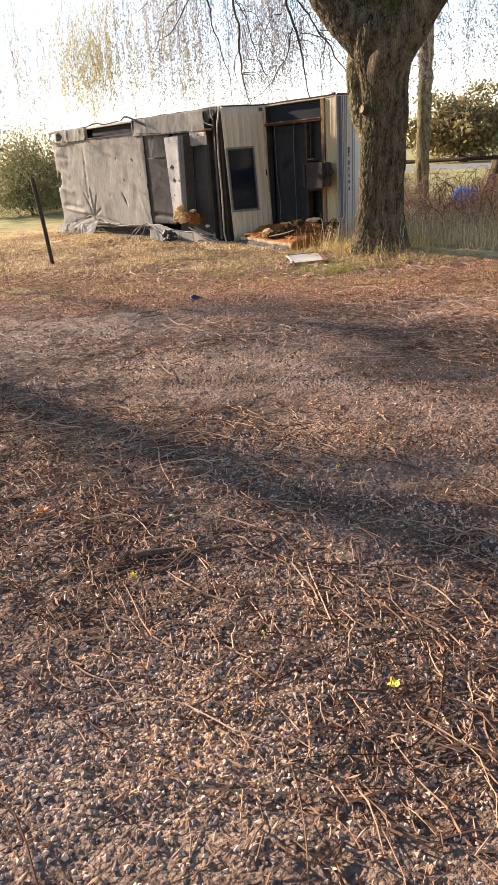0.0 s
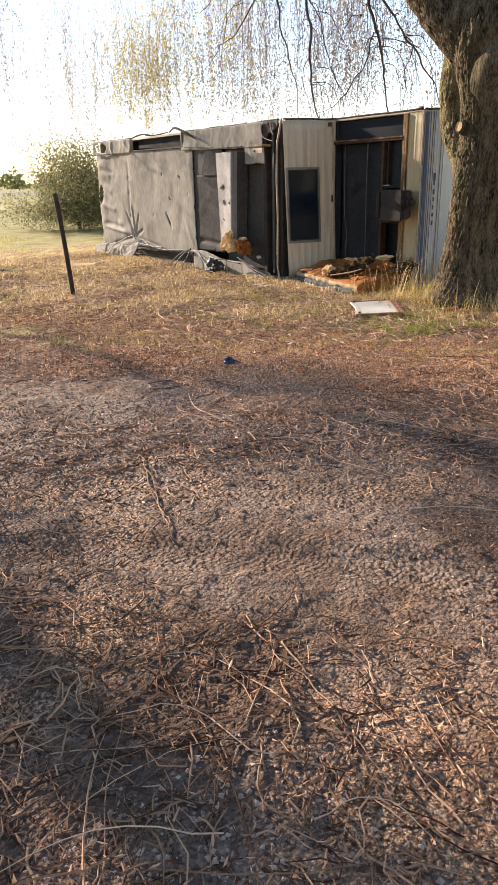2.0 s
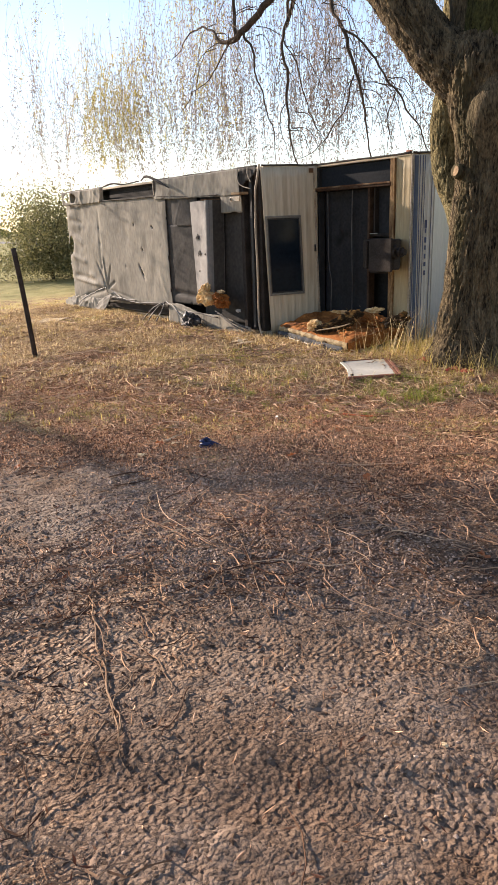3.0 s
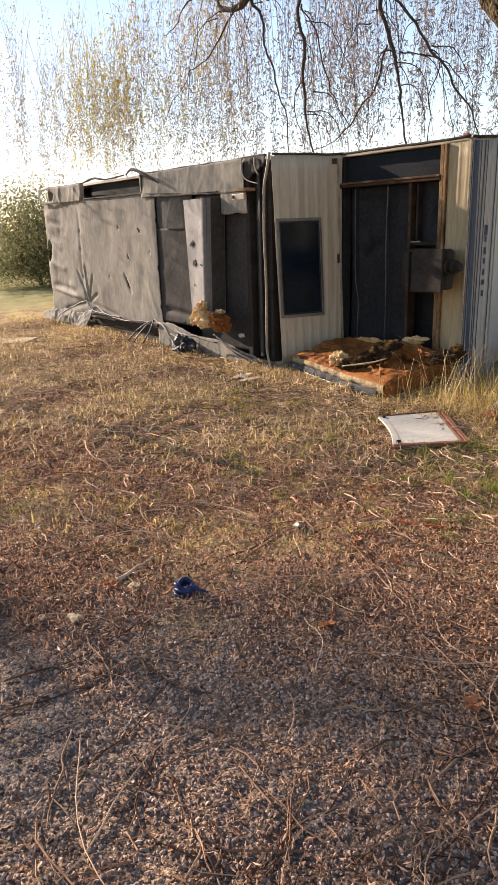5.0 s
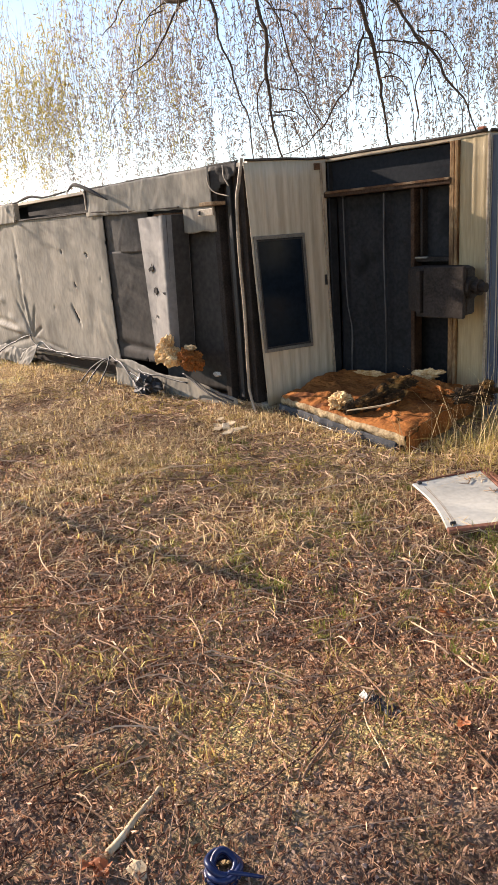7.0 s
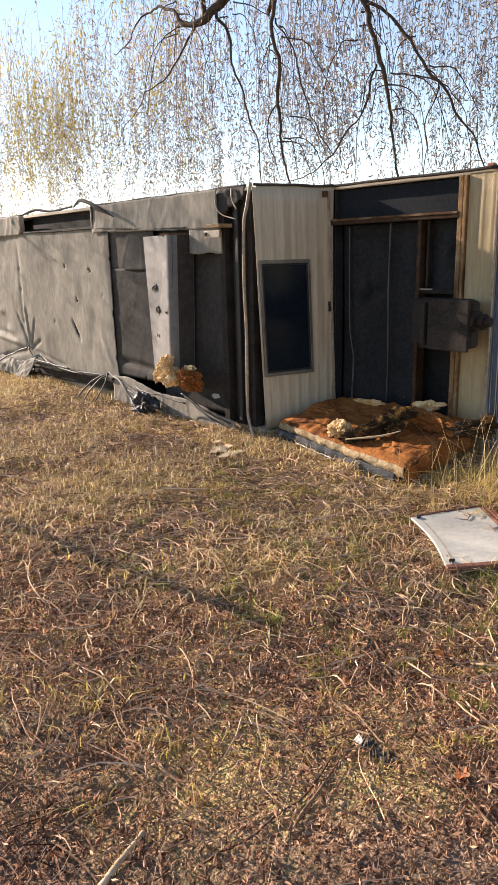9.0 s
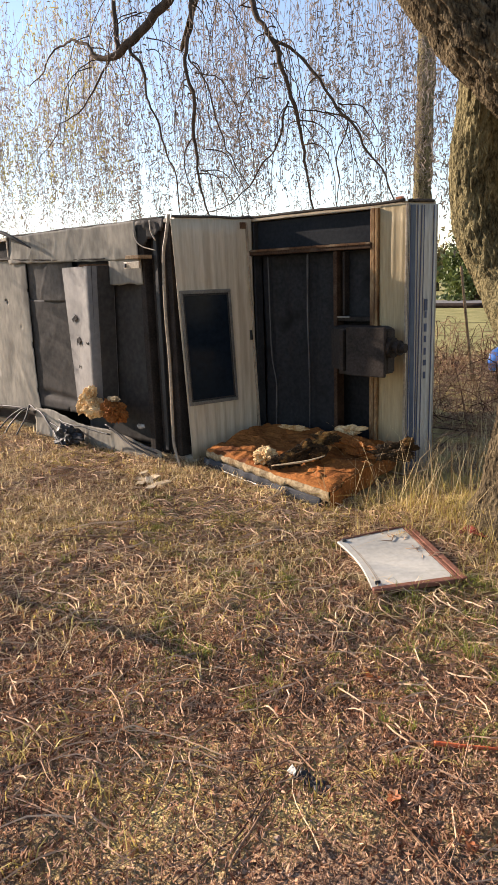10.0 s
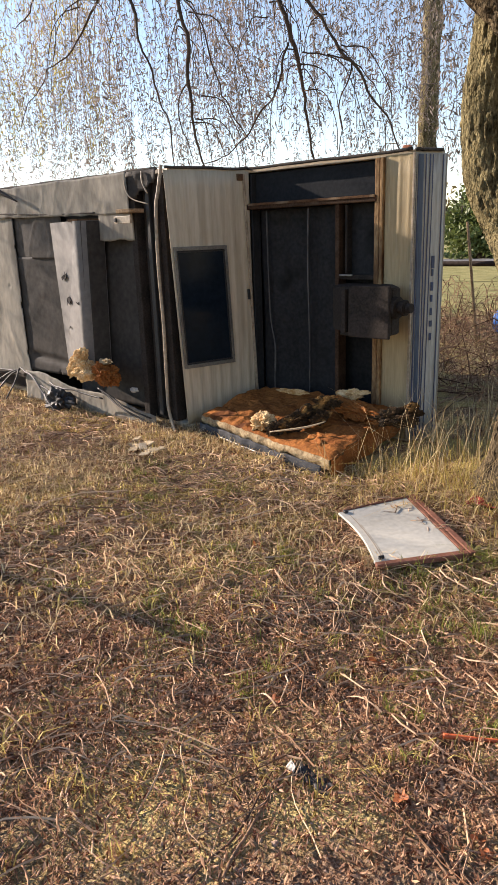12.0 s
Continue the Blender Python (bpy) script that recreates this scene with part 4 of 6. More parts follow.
def foot(u, drop, out, seed):
    """A place under the front rim of the panel."""
    q = Vector(slab_pt(u, 0))
    return q + Vector((0.012 * noise.noise(Vector((u * 22, seed, 0))), -out - 0.012 * noise.noise(Vector((u * 17, seed, 4))), -drop))


sheet(lambda u, v: tuple(foot(u, (0.075 + 0.03 * noise.noise(Vector((u * 9, 0, 1)))) * (1 - v), 0.015 * math.sin(3.1 * v), 2 + v)), 100, 6, FOAM_EDGE, "foam_edge", slab, "pale broken foam edge")
sheet(lambda u, v: tuple(foot(u * 0.96, 0.06 + 0.10 * (1 - v), 0.045 - 0.03 * abs(v - 0.5), 5)), 70, 6, SKIN, "metal_skin", slab, "dented grey metal skin", thick=0.006)
sheet(lambda u, v: tuple(foot(0.20 + u * 0.40, 0.125 + 0.016 * (1 - v), 0.052, 8)), 50, 2, ALU, "trim_strip", slab, "bare metal strip", thick=0.004)
sheet(lambda u, v: tuple(Vector(slab_pt(1, u)) + Vector((0.01 + 0.05 * (1 - v) * noise.noise(Vector((u * 7, 0, 0))), 0.02 * noise.noise(Vector((u * 20, v * 6, 0))), -0.17 * (1 - v)))), 50, 6, FOAM, "foam_edge", slab)
sheet(lambda u, v: tuple(Vector(slab_pt(0, u)) + Vector((-0.01, 0, -0.15 * (1 - v)))), 30, 3, FOAM_EDGE, "foam_edge", slab)
torn_chunk((1.08, -0.02, 0.22), (1.26, -0.04, 0.27), 0.085, 11, FOAM_PALE, "foam_lump", slab, "pale torn foam lump", 1.1)
torn_chunk((1.30, -0.08, 0.20), (1.36, -0.06, 0.22), 0.07, 18, CHAR, "foam_lump", slab, "blackened foam lump", 1.0)
torn_chunk((1.38, -0.04, 0.23), (1.56, 0.34, 0.36), 0.085, 12, CHAR_MIX, "foam_roll", slab, "blackened foam roll with raw orange patches", 1.0)
torn_chunk((1.50, 0.30, 0.40), (1.66, 0.36, 0.40), 0.06, 13, CHAR_MIX, "foam_lump", slab, "", 1.2)
torn_chunk((1.62, 0.10, 0.30), (1.66, 0.24, 0.33), 0.05, 21, CHAR_MIX, "foam_lump", slab, "", 1.2)
torn_chunk((1.50, 0.58, 0.33), (2.05, 0.42, 0.30), 0.085, 14, FOAM, "foam_roll", slab, "rotten orange foam roll", 0.9)
torn_chunk((1.46, 0.66, 0.38), (1.72, 0.68, 0.42), 0.05, 15, FOAM_PALE, "foam_lump", slab, "pale torn foam edge", 1.3)
torn_chunk((0.75, 0.72, 0.33), (1.05, 0.74, 0.34), 0.025, 19, FOAM_PALE, "foam_lump", slab, "pale torn foam edge", 1.3)
torn_chunk((2.02, 0.42, 0.31), (2.34, 0.46, 0.36), 0.075, 16, CHAR, "foam_lump", slab, "blackened foam scrap", 1.2)
torn_chunk((2.28, 0.42, 0.42), (2.36, 0.44, 0.44), 0.045, 20, CHAR_MIX, "foam_lump", slab, "", 1.2)
limb("splinter", [(1.36, -0.16, 0.22, 0.007), (1.62, -0.04, 0.27, 0.009), (1.76, 0.06, 0.32, 0.005)], 12, 6, PALE_WOOD, slab, 0.3, 4, "pale wooden splinter")

# ---- cupboard door lying on the grass ----
door = thing("cabinet_door", "weathered white cabinet door with red-brown frame lying on grass", "door", (3.02, -0.92, 0))
DC = [Vector((2.58, -0.945, 0)), Vector((2.80, -0.365, 0)), Vector((3.51, -0.955, 0)), Vector((3.15, -1.385, 0))]


def door_quad(u0, u1, v0, v1, z0, z1, bevel=0.004, cuts=0):
    bm = block(u0, u1, v0, v1, z0, z1, 0)
    if cuts:
        bmesh.ops.subdivide_edges(bm, edges=[e for e in bm.edges if abs(e.verts[0].co.x - e.verts[1].co.x) > 0.3], cuts=cuts)
    for w in bm.verts:
        u, v = w.co.x, w.co.y
        v += 0.06 * math.sin(math.pi * min(1.0, max(0.0, u * 1.05))) * max(0.0, 1 - v * 4)
        a, c = DC[0].lerp(DC[3], u), DC[1].lerp(DC[2], u)
        p = a.lerp(c, v)
        w.co = Vector((p.x, p.y, w.co.z + 0.03 + 0.02 * v + 0.03 * (1 - u) * (1 - v) ** 2))
    bmesh.ops.recalc_face_normals(bm, faces=bm.faces)
    if bevel:
        bmesh.ops.bevel(bm, geom=[e for e in bm.edges if len(e.link_faces) == 2 and e.calc_face_angle(0) > 0.5], offset=bevel, segments=1, affect="EDGES")
    return bm


part("face", door_quad(0.02, 0.94, 0.0, 0.88, 0.0, 0.016, 0.003, 14), PANEL, door, "weathered off-white face")
part("frame_edge", door_quad(0.0, 1.0, 0.935, 1.0, -0.008, 0.024), REDWOOD, door, "red-brown wooden edge")
part("frame_edge", door_quad(0.01, 0.94, 0.885, 0.928, -0.006, 0.020), REDWOOD, door, "red-brown wooden edge")
part("frame_edge", door_quad(0.945, 1.0, 0.0, 0.93, -0.008, 0.022), REDWOOD, door, "red-brown wooden edge")
part("frame_edge", door_quad(0.0, 0.018, 0.06, 0.93, 0.0, 0.024), REDWOOD, door)
part("groove", door_quad(0.10, 0.90, 0.09, 0.10, 0.0165, 0.018, 0, 14), TRIM, door)
part("groove", door_quad(0.10, 0.90, 0.115, 0.12, 0.0165, 0.018, 0, 14), TRIM, door)
part("hinge", door_quad(0.88, 0.92, 0.055, 0.08, 0.016, 0.028, 0.002), BLACK, door, "black hinge")
part("hinge", door_quad(0.895, 0.905, 0.05, 0.11, 0.016, 0.036, 0.002), BLACK, door, "black hinge")
part("hinge", door_quad(0.03, 0.07, 0.05, 0.10, 0.016, 0.032, 0.003), BLACK, door, "black hinge")

# ---- leaning steel fence post ----
post = thing("fence_post", "rusty dark steel post leaning in grass", "post", (-0.9, -3.15, 0))
limb("shaft", [(-0.85, -3.17, -0.1, 0.035), (-0.89, -3.21, 0.8, 0.035), (-0.93, -3.25, 1.42, 0.035)], 8, 6, POST, post)

def bark_limb(name, pts, n, sides, parent, deep, seed, mat=None, fine=1.0):
    """A stem with furrowed bark: ridges that run along it, broken up into plates, and hollows between."""
    L = smooth_line(pts, n) + np.array([-0.02, 0.15, 0, 0])
    v, f = ring_tube(L[:, :3], np.maximum(L[:, 3], 0.002), sides, 0.12, seed, 2.2)
    run = np.concatenate([[0], np.cumsum(np.linalg.norm(np.diff(L[:, :3], axis=0), axis=1))])
    for i in range(n):
        r = max(L[i, 3], 0.02)
        c = Vector(L[i, :3])
        d = deep * min(1.0, r / 0.25)
        for k in range(sides):
            u = 2 * math.pi * k / sides
            q = Vector((math.cos(u) * 2.4, math.sin(u) * 2.4, run[i] * 2.6 + seed * 7))
            q += 0.35 * Vector((noise.noise(q * 1.1), noise.noise(q * 1.1 + Vector((9, 0, 0))), 0))
            s = 1 - 2.2 * abs(noise.noise(Vector((q.x * 6.0 * fine, q.y * 6.0 * fine, q.z * 0.75 * fine))))
            s2 = 1 - 2.2 * abs(noise.noise(Vector((q.x * 12.0 * fine, q.y * 12.0 * fine, q.z * 2.4 * fine))))
            w = v[i * sides + k] - c
            v[i * sides + k] = c + w * (1 + d / r * (0.75 * s + 0.45 * s2 - 0.75))
    return under(obj(name, v, f, mat or BARK, True), parent)


# ---- willow ----
willow = thing("willow_tree", "old weeping willow with furrowed bark and thin yellowing curtain", "tree", (3.5, 0.05, 0))
bark_limb("trunk", [(3.50, 0.05, -0.15, 0.70), (3.50, 0.05, 0.06, 0.54), (3.51, 0.06, 0.3, 0.42), (3.52, 0.07, 0.8, 0.33), (3.54, 0.08, 1.4, 0.325), (3.56, 0.10, 1.9, 0.315), (3.55, 0.10, 2.3, 0.33), (3.52, 0.09, 2.7, 0.385), (3.50, 0.09, 3.0, 0.42), (3.50, 0.10, 3.3, 0.34)],
     220, 200, willow, 0.03, 1, None, 1.3)
bark_limb("limb", [(3.56, 0.12, 2.0, 0.18), (3.53, 0.10, 2.4, 0.24), (3.44, 0.04, 2.75, 0.28), (3.25, -0.06, 3.03, 0.285), (2.99, -0.17, 3.29, 0.265), (2.69, -0.28, 3.70, 0.26), (2.3, -0.3, 4.3, 0.25), (1.8, 0.0, 5.1, 0.23), (1.2, 0.6, 5.9, 0.19), (0.2, 1.4, 6.5, 0.14), (-0.8, 2.1, 6.5, 0.10), (-2.0, 2.8, 6.2, 0.06), (-3.4, 3.4, 5.2, 0.03)],
     190, 120, willow, 0.034, 2, None, 1.2)
bark_limb("limb", [(3.50, 0.1, 0.9, 0.2), (3.36, 0.28, 1.3, 0.26), (3.04, 0.50, 1.72, 0.255), (2.85, 0.50, 2.1, 0.24), (2.80, 0.47, 2.6, 0.225), (2.83, 0.48, 3.2, 0.21), (2.88, 0.55, 4.4, 0.19), (2.6, 1.2, 5.6, 0.16), (1.9, 2.0, 6.8, 0.10)],
     190, 130, willow, 0.026, 3, MOSS_BARK, 1.6)
stub = limb("branch_stub", [(3.50, 0.15, 1.98, 0.08), (3.41, -0.04, 2.03, 0.08), (3.395, -0.09, 2.04, 0.07)], 8, 16, BARK, willow, 0.2, 21)
cut = bmesh.new()
bmesh.ops.create_circle(cut, cap_ends=True, segments=18, radius=0.05, matrix=look((3.393, -0.094, 2.042), (3.47, 0.14, 2.0)))
bmesh.ops.solidify(cut, geom=cut.faces[:], thickness=0.006)
part("cut_face", cut, CUTWOOD, stub, "pale sawn branch end")
limb("limb", [(3.5, 0.15, 2.2, 0.15), (3.4, 0.2, 2.8, 0.24), (3.2, 0.3, 3.4, 0.2), (3.05, 0.42, 4.2, 0.19), (2.6, 1.0, 5.6, 0.15), (1.4, 2.5, 6.6, 0.08)], 40, 20, BARK, willow, 0.14, 4)
bark_limb("limb", [(3.6, 0.14, 2.2, 0.10), (3.58, 0.12, 2.7, 0.26), (3.60, 0.10, 3.3, 0.31), (3.7, 0.2, 4.4, 0.28), (4.0, 0.8, 6.0, 0.2), (4.2, 2.0, 7.4, 0.1)], 90, 80, willow, 0.03, 5, MOSS_DARK)
limb("limb", [(3.62, 0.14, 2.1, 0.15), (3.65, 0.15, 2.6, 0.30), (3.95, 0.35, 3.1, 0.27), (4.4, 0.7, 3.9, 0.25), (5.2, 1.5, 5.2, 0.18), (6.0, 3.0, 6.0, 0.1)], 50, 24, BARK, willow, 0.14, 6)
limb("branch", [(-0.6, 2.0, 6.45, 0.0645), (-1.3, 2.2, 6.0, 0.0615), (-2.13, 2.2, 5.27, 0.0585), (-2.68, 1.8, 4.74, 0.0555), (-3.0, 1.75, 4.66, 0.0353), (-3.5, 1.8, 4.92, 0.0210), (-4.2, 1.9, 5.1, 0.0142), (-5.2, 2.0, 4.8, 0.0060)], 60, 14, TWIG, willow, 0.2, 7, kink=0.09)
limb("branch", [(-2.75, 1.8, 4.72, 0.0353), (-2.9, 1.9, 5.3, 0.0292), (-2.8, 2.1, 6.2, 0.0232)], 16, 8, TWIG, willow, 0.2, 9, kink=0.08)
limb("branch", [(-2.85, 1.8, 4.68, 0.0173), (-3.3, 1.75, 4.3, 0.0105), (-4.2, 1.7, 3.9, 0.0067), (-5.0, 1.7, 3.3, 0.0037)], 26, 8, TWIG, willow, 0.2, 14, kink=0.1)
limb("branch", [(-2.6, 1.85, 4.75, 0.0203), (-2.3, 1.8, 4.1, 0.0142), (-1.9, 1.85, 3.3, 0.0105), (-1.7, 1.9, 2.4, 0.0060)], 30, 6, TWIG, willow, 0.2, 12, kink=0.1)
limb("branch", [(-1.7, 2.2, 5.6, 0.0292), (-1.55, 1.9, 4.75, 0.0248), (-1.5, 1.8, 4.3, 0.0225), (-1.42, 1.82, 3.5, 0.0195), (-1.38, 1.9, 3.0, 0.0150), (-1.3, 1.95, 2.5, 0.0090)], 40, 10, TWIG, willow, 0.2, 8, kink=0.09)
limb("branch", [(-1.5, 1.85, 4.4, 0.0120), (-1.15, 1.8, 3.9, 0.0097), (-1.0, 1.85, 3.3, 0.0083), (-0.6, 1.9, 2.8, 0.0053)], 26, 6, TWIG, willow, 0.2, 13, kink=0.09)
limb("branch", [(-1.42, 1.82, 3.5, 0.0090), (-1.65, 1.85, 3.2, 0.0075), (-1.5, 1.9, 2.6, 0.0045)], 18, 6, TWIG, willow, 0.2, 15, kink=0.07)
limb("branch", [(-0.9, 2.1, 6.3, 0.0382), (-0.85, 2.08, 5.4, 0.0353), (-0.69, 2.07, 4.87, 0.0323), (-0.27, 1.98, 4.17, 0.0263), (-0.12, 2.2, 3.4, 0.0173), (-0.04, 2.33, 2.5, 0.0105)], 46, 10, TWIG, willow, 0.2, 16, kink=0.09)
limb("branch", [(-0.4, 2.0, 4.4, 0.0203), (0.1, 2.1, 3.95, 0.0165), (0.5, 2.25, 3.4, 0.0142), (0.85, 2.4, 2.9, 0.0105), (1.0, 2.45, 2.5, 0.0067)], 30, 8, TWIG, willow, 0.2, 10, kink=0.09)
limb("branch", [(-0.2, 2.1, 3.7, 0.0128), (-0.4, 2.1, 3.2, 0.0105), (-0.85, 2.05, 2.8, 0.0083), (-1.5, 2.0, 2.55, 0.0060)], 30, 6, TWIG, willow, 0.2, 11, kink=0.08)
limb("branch", [(0.5, 2.25, 3.4, 0.0083), (0.35, 2.3, 3.0, 0.0067), (0.3, 2.35, 2.4, 0.0037)], 16, 6, TWIG, willow, 0.2, 17, kink=0.07)


# fine twigs that droop from the hanging branches
wr = random.Random(44)
for k in range(60):
    bx, by, bz = wr.choice(((-2.4, 1.95, 4.9), (-1.6, 2.1, 5.3), (-1.5, 1.82, 4.2), (-1.4, 1.85, 3.3), (-0.75, 2.07, 5.0), (-0.3, 2.0, 4.2), (-0.12, 2.2, 3.4), (0.3, 2.2, 3.7), (-3.3, 1.8, 4.8), (-0.9, 2.1, 5.9), (-2.8, 2.0, 5.7)))
    bx, bz = bx + wr.uniform(-0.12, 0.12), bz + wr.uniform(-0.25, 0.25)
    u, l = wr.uniform(0, 6.283), wr.uniform(0.5, 1.5)
    dx, dy = math.cos(u) * l * 0.6, math.sin(u) * l * 0.4
    limb("twig", [(bx, by, bz, 0.009), (bx + dx * 0.5, by + dy * 0.5, bz + 0.08 - l * 0.15, 0.006), (bx + dx * 0.85, by + dy * 0.85, bz - l * 0.45, 0.0045), (bx + dx, by + dy, bz - l, 0.003)], 14, 5, TWIG, willow, 0.1, k, kink=0.06)


def curtain(clumps, per, xs, ys, tops, bottoms, seed, leaf_every=0.042, reach=0.32):
    """Clumps of hanging shoots that wave and fork a little, with narrow leaves at all angles."""
    r = np.random.default_rng(seed)
    V, F, n0 = [], [], 0
    for _ in range(clumps):
        cx, cy, ct, cb = r.uniform(*xs), r.uniform(*ys), r.uniform(*tops), r.uniform(*bottoms)
        lean = r.normal(0, 0.25, 2)
        for _ in range(r.integers(per // 2, per + per // 2)):
            x, y = cx + r.normal(0, reach), cy + r.normal(0, reach)
            zt, zb = ct + r.normal(0, 0.35), cb + abs(r.normal(0, 0.8))
            if zt - zb < 0.4:
                continue
            k = 12
            u = np.linspace(0, 1, k)
            ph, am = r.uniform(0, 6.3, 4), r.uniform(0.02, 0.10, 2)
            out = r.normal(0, 0.3, 2) + lean
            curve = 1 - (1 - u) ** 2.2
            X = x + out[0] * curve + am[0] * np.sin(u * 4 + ph[0]) + 0.02 * np.sin(u * 13 + ph[2])
            Y = y + out[1] * curve + am[1] * np.sin(u * 3.6 + ph[1]) + 0.02 * np.sin(u * 12 + ph[3])
            Z = zt + (zb - zt) * u
            w = 0.0028 * (1.35 - u)
            a = r.uniform(0, 3.14)
            off = np.stack([math.cos(a) * w, math.sin(a) * w, 0 * w], 1)
            base = np.stack([X, Y, Z], 1)
            V.append(np.concatenate([base - off, base + off]))
            i = np.arange(k - 1)
            F.append(np.stack([i, i + 1, i + 1 + k, i + k], 1) + n0)
            n0 += 2 * k
            m = int((zt - zb) / leaf_every * r.uniform(0.35, 1.2))
            t = np.sort(r.beta(1.6, 1.0, m))
            p = np.stack([np.interp(t, u, X), np.interp(t, u, Y), np.interp(t, u, Z)], 1)
            p[:, :2] += r.normal(0, 0.03, (m, 2))
            az, droop = r.uniform(0, 6.283, m), r.uniform(0.0, 1.5, m)
            d = np.stack([np.cos(az) * np.cos(droop), np.sin(az) * np.cos(droop), -np.sin(droop)], 1)
            s = np.cross(d, r.normal(0, 1, (m, 3)))
            s /= np.linalg.norm(s, axis=1)[:, None]
            L, W = r.uniform(0.045, 0.11, m)[:, None], r.uniform(0.005, 0.0115, m)[:, None]
            q = np.stack([p, p + d * L * 0.4 + s * W, p + d * L, p + d * L * 0.5 - s * W], 1).reshape(-1, 3)
            V.append(q)
            F.append(np.arange(4 * m).reshape(-1, 4) + n0)
            n0 += 4 * m
    return np.concatenate(V), np.concatenate(F)


def curtain_part(specs, mat, label):
    V, F, n0 = [], [], 0
    for s in specs:
        v, f = curtain(*s)
        V.append(v), F.append(f + n0)
        n0 += len(v)
    ob = scatter_mesh("crown", np.concatenate(V), np.concatenate(F), mat, label, "", None, None)
    return under(ob, willow)


curtain_part([
    (40, 15, (-9.5, -1.5), (1.9, 6.5), (4.4, 7.5), (1.9, 3.3), 21),
    (17, 14, (-1.5, 2.8), (2.2, 6.5), (4.4, 7.5), (1.9, 3.3), 24),
    (12, 13, (-3.0, 4.5), (5.0, 10.0), (4.6, 7.5), (1.5, 3.2), 22),
    (34, 13, (-15, -8.0), (-0.8, 6.0), (4.4, 7.5), (2.2, 3.6), 23),
    (16, 12, (-11.5, -7.2), (-4.2, -0.6), (4.8, 7.0), (2.7, 3.7), 25),
], LEAF, "thin hanging willow shoots with narrow fading leaves")
curtain_part([(2, 24, (-8.5, -7.9), (1.6, 2.1), (4.6, 5.2), (2.7, 2.9), 31, 0.022, 0.22), (2, 16, (-7.0, -6.5), (1.6, 2.1), (4.8, 5.4), (3.1, 3.4), 32, 0.025, 0.2), (9, 9, (-10.5, -2.5), (1.6, 5), (4.8, 6.6), (3.0, 4.4), 33, 0.045, 0.25), (6, 13, (-9.0, -4.6), (1.6, 3.2), (4.6, 6.0), (2.6, 3.2), 34, 0.035, 0.22)], YELLOW, "hanging willow shoots with yellow leaves")


# ---- litter of the yard ----
def patch(x, y, seed, scale=1.0):
    """A smooth random field from about -1 to 1."""
    r = np.random.default_rng(seed)
    s = 0.0
    for _ in range(9):
        a, k, p = r.uniform(0, 6.283), scale * r.uniform(0.7, 3.2), r.uniform(0, 6.283)
        s = s + np.sin(k * (x * math.cos(a) + y * math.sin(a)) + p)
    return s / 4.0


def turf_edge(x, y):
    """Metres past the line where the yard turns to grass."""
    return -0.586 * x + 0.81 * y + 4.6


def solid(x, y):
    """True where the willow, the trailer or a panel stands."""
    body = (x > -6.6) & (x < 2.2) & (y > 0.05 + 0.85 * np.clip((x - 0.05) / 0.3, 0, 1)) & (y < 2.6)
    return body | (np.hypot(x - 3.54, y - 0.20) < 0.40) | ((x > 0.45) & (x < 2.05) & (y > 0.1 - 0.2 * x) & (y < 1.0)) | (np.hypot((x - 3.03) / 0.40, (y + 0.91) / 0.36) < 1)


def sow(n, box, chance, seed):
    """About n random places in the box, kept by chance(x, y) in 0..1 and off the solid things."""
    r = np.random.default_rng(seed)
    x, y = r.uniform(box[0], box[1], n), r.uniform(box[2], box[3], n)
    keep = (r.uniform(0, 1, n) < chance(x, y)) & ~solid(x, y)
    return x[keep], y[keep], r


def sticks(x, y, r, length, radius, bend, lift, segs=5):
    """Thin curved three-sided sticks lying at x, y."""
    n = len(x)
    L, R = r.uniform(*length, n), r.uniform(*radius, n)
    az, b1, b2 = r.uniform(0, 6.283, n), r.normal(0, bend, n), r.normal(0, bend, n)
    t = np.linspace(0, 1, segs + 1)
    ang = az[:, None] + b1[:, None] * (t - 0.5) + b2[:, None] * np.sin(t * 6.0)
    step = (L / segs)[:, None]
    X = x[:, None] + np.cumsum(np.cos(ang) * step, 1) - step * segs / 2
    Y = y[:, None] + np.cumsum(np.sin(ang) * step, 1) - step * segs / 2
    up = r.uniform(0, 1, n) ** 2 * lift
    Z = height(X, Y) + R[:, None] + 0.003 + up[:, None] * np.sin(t * 3.0 + r.uniform(0, 0.6, n)[:, None])
    rr = R[:, None] * (1.15 - 0.6 * t)
    N = np.stack([-np.sin(ang), np.cos(ang), 0 * ang], -1) * rr[..., None]
    P = np.stack([X, Y, Z], -1)
    U = np.zeros_like(P)
    U[..., 2] = rr * 1.5
    V = np.stack([P + N, P - N, P + U], 2)
    idx = np.arange(n * (segs + 1) * 3).reshape(n, segs + 1, 3)
    Q = [np.stack([idx[:, :-1, a], idx[:, 1:, a], idx[:, 1:, b], idx[:, :-1, b]], -1).reshape(-1, 4) for a, b in ((0, 2), (2, 1))]
    return V.reshape(-1, 3), np.concatenate(Q)


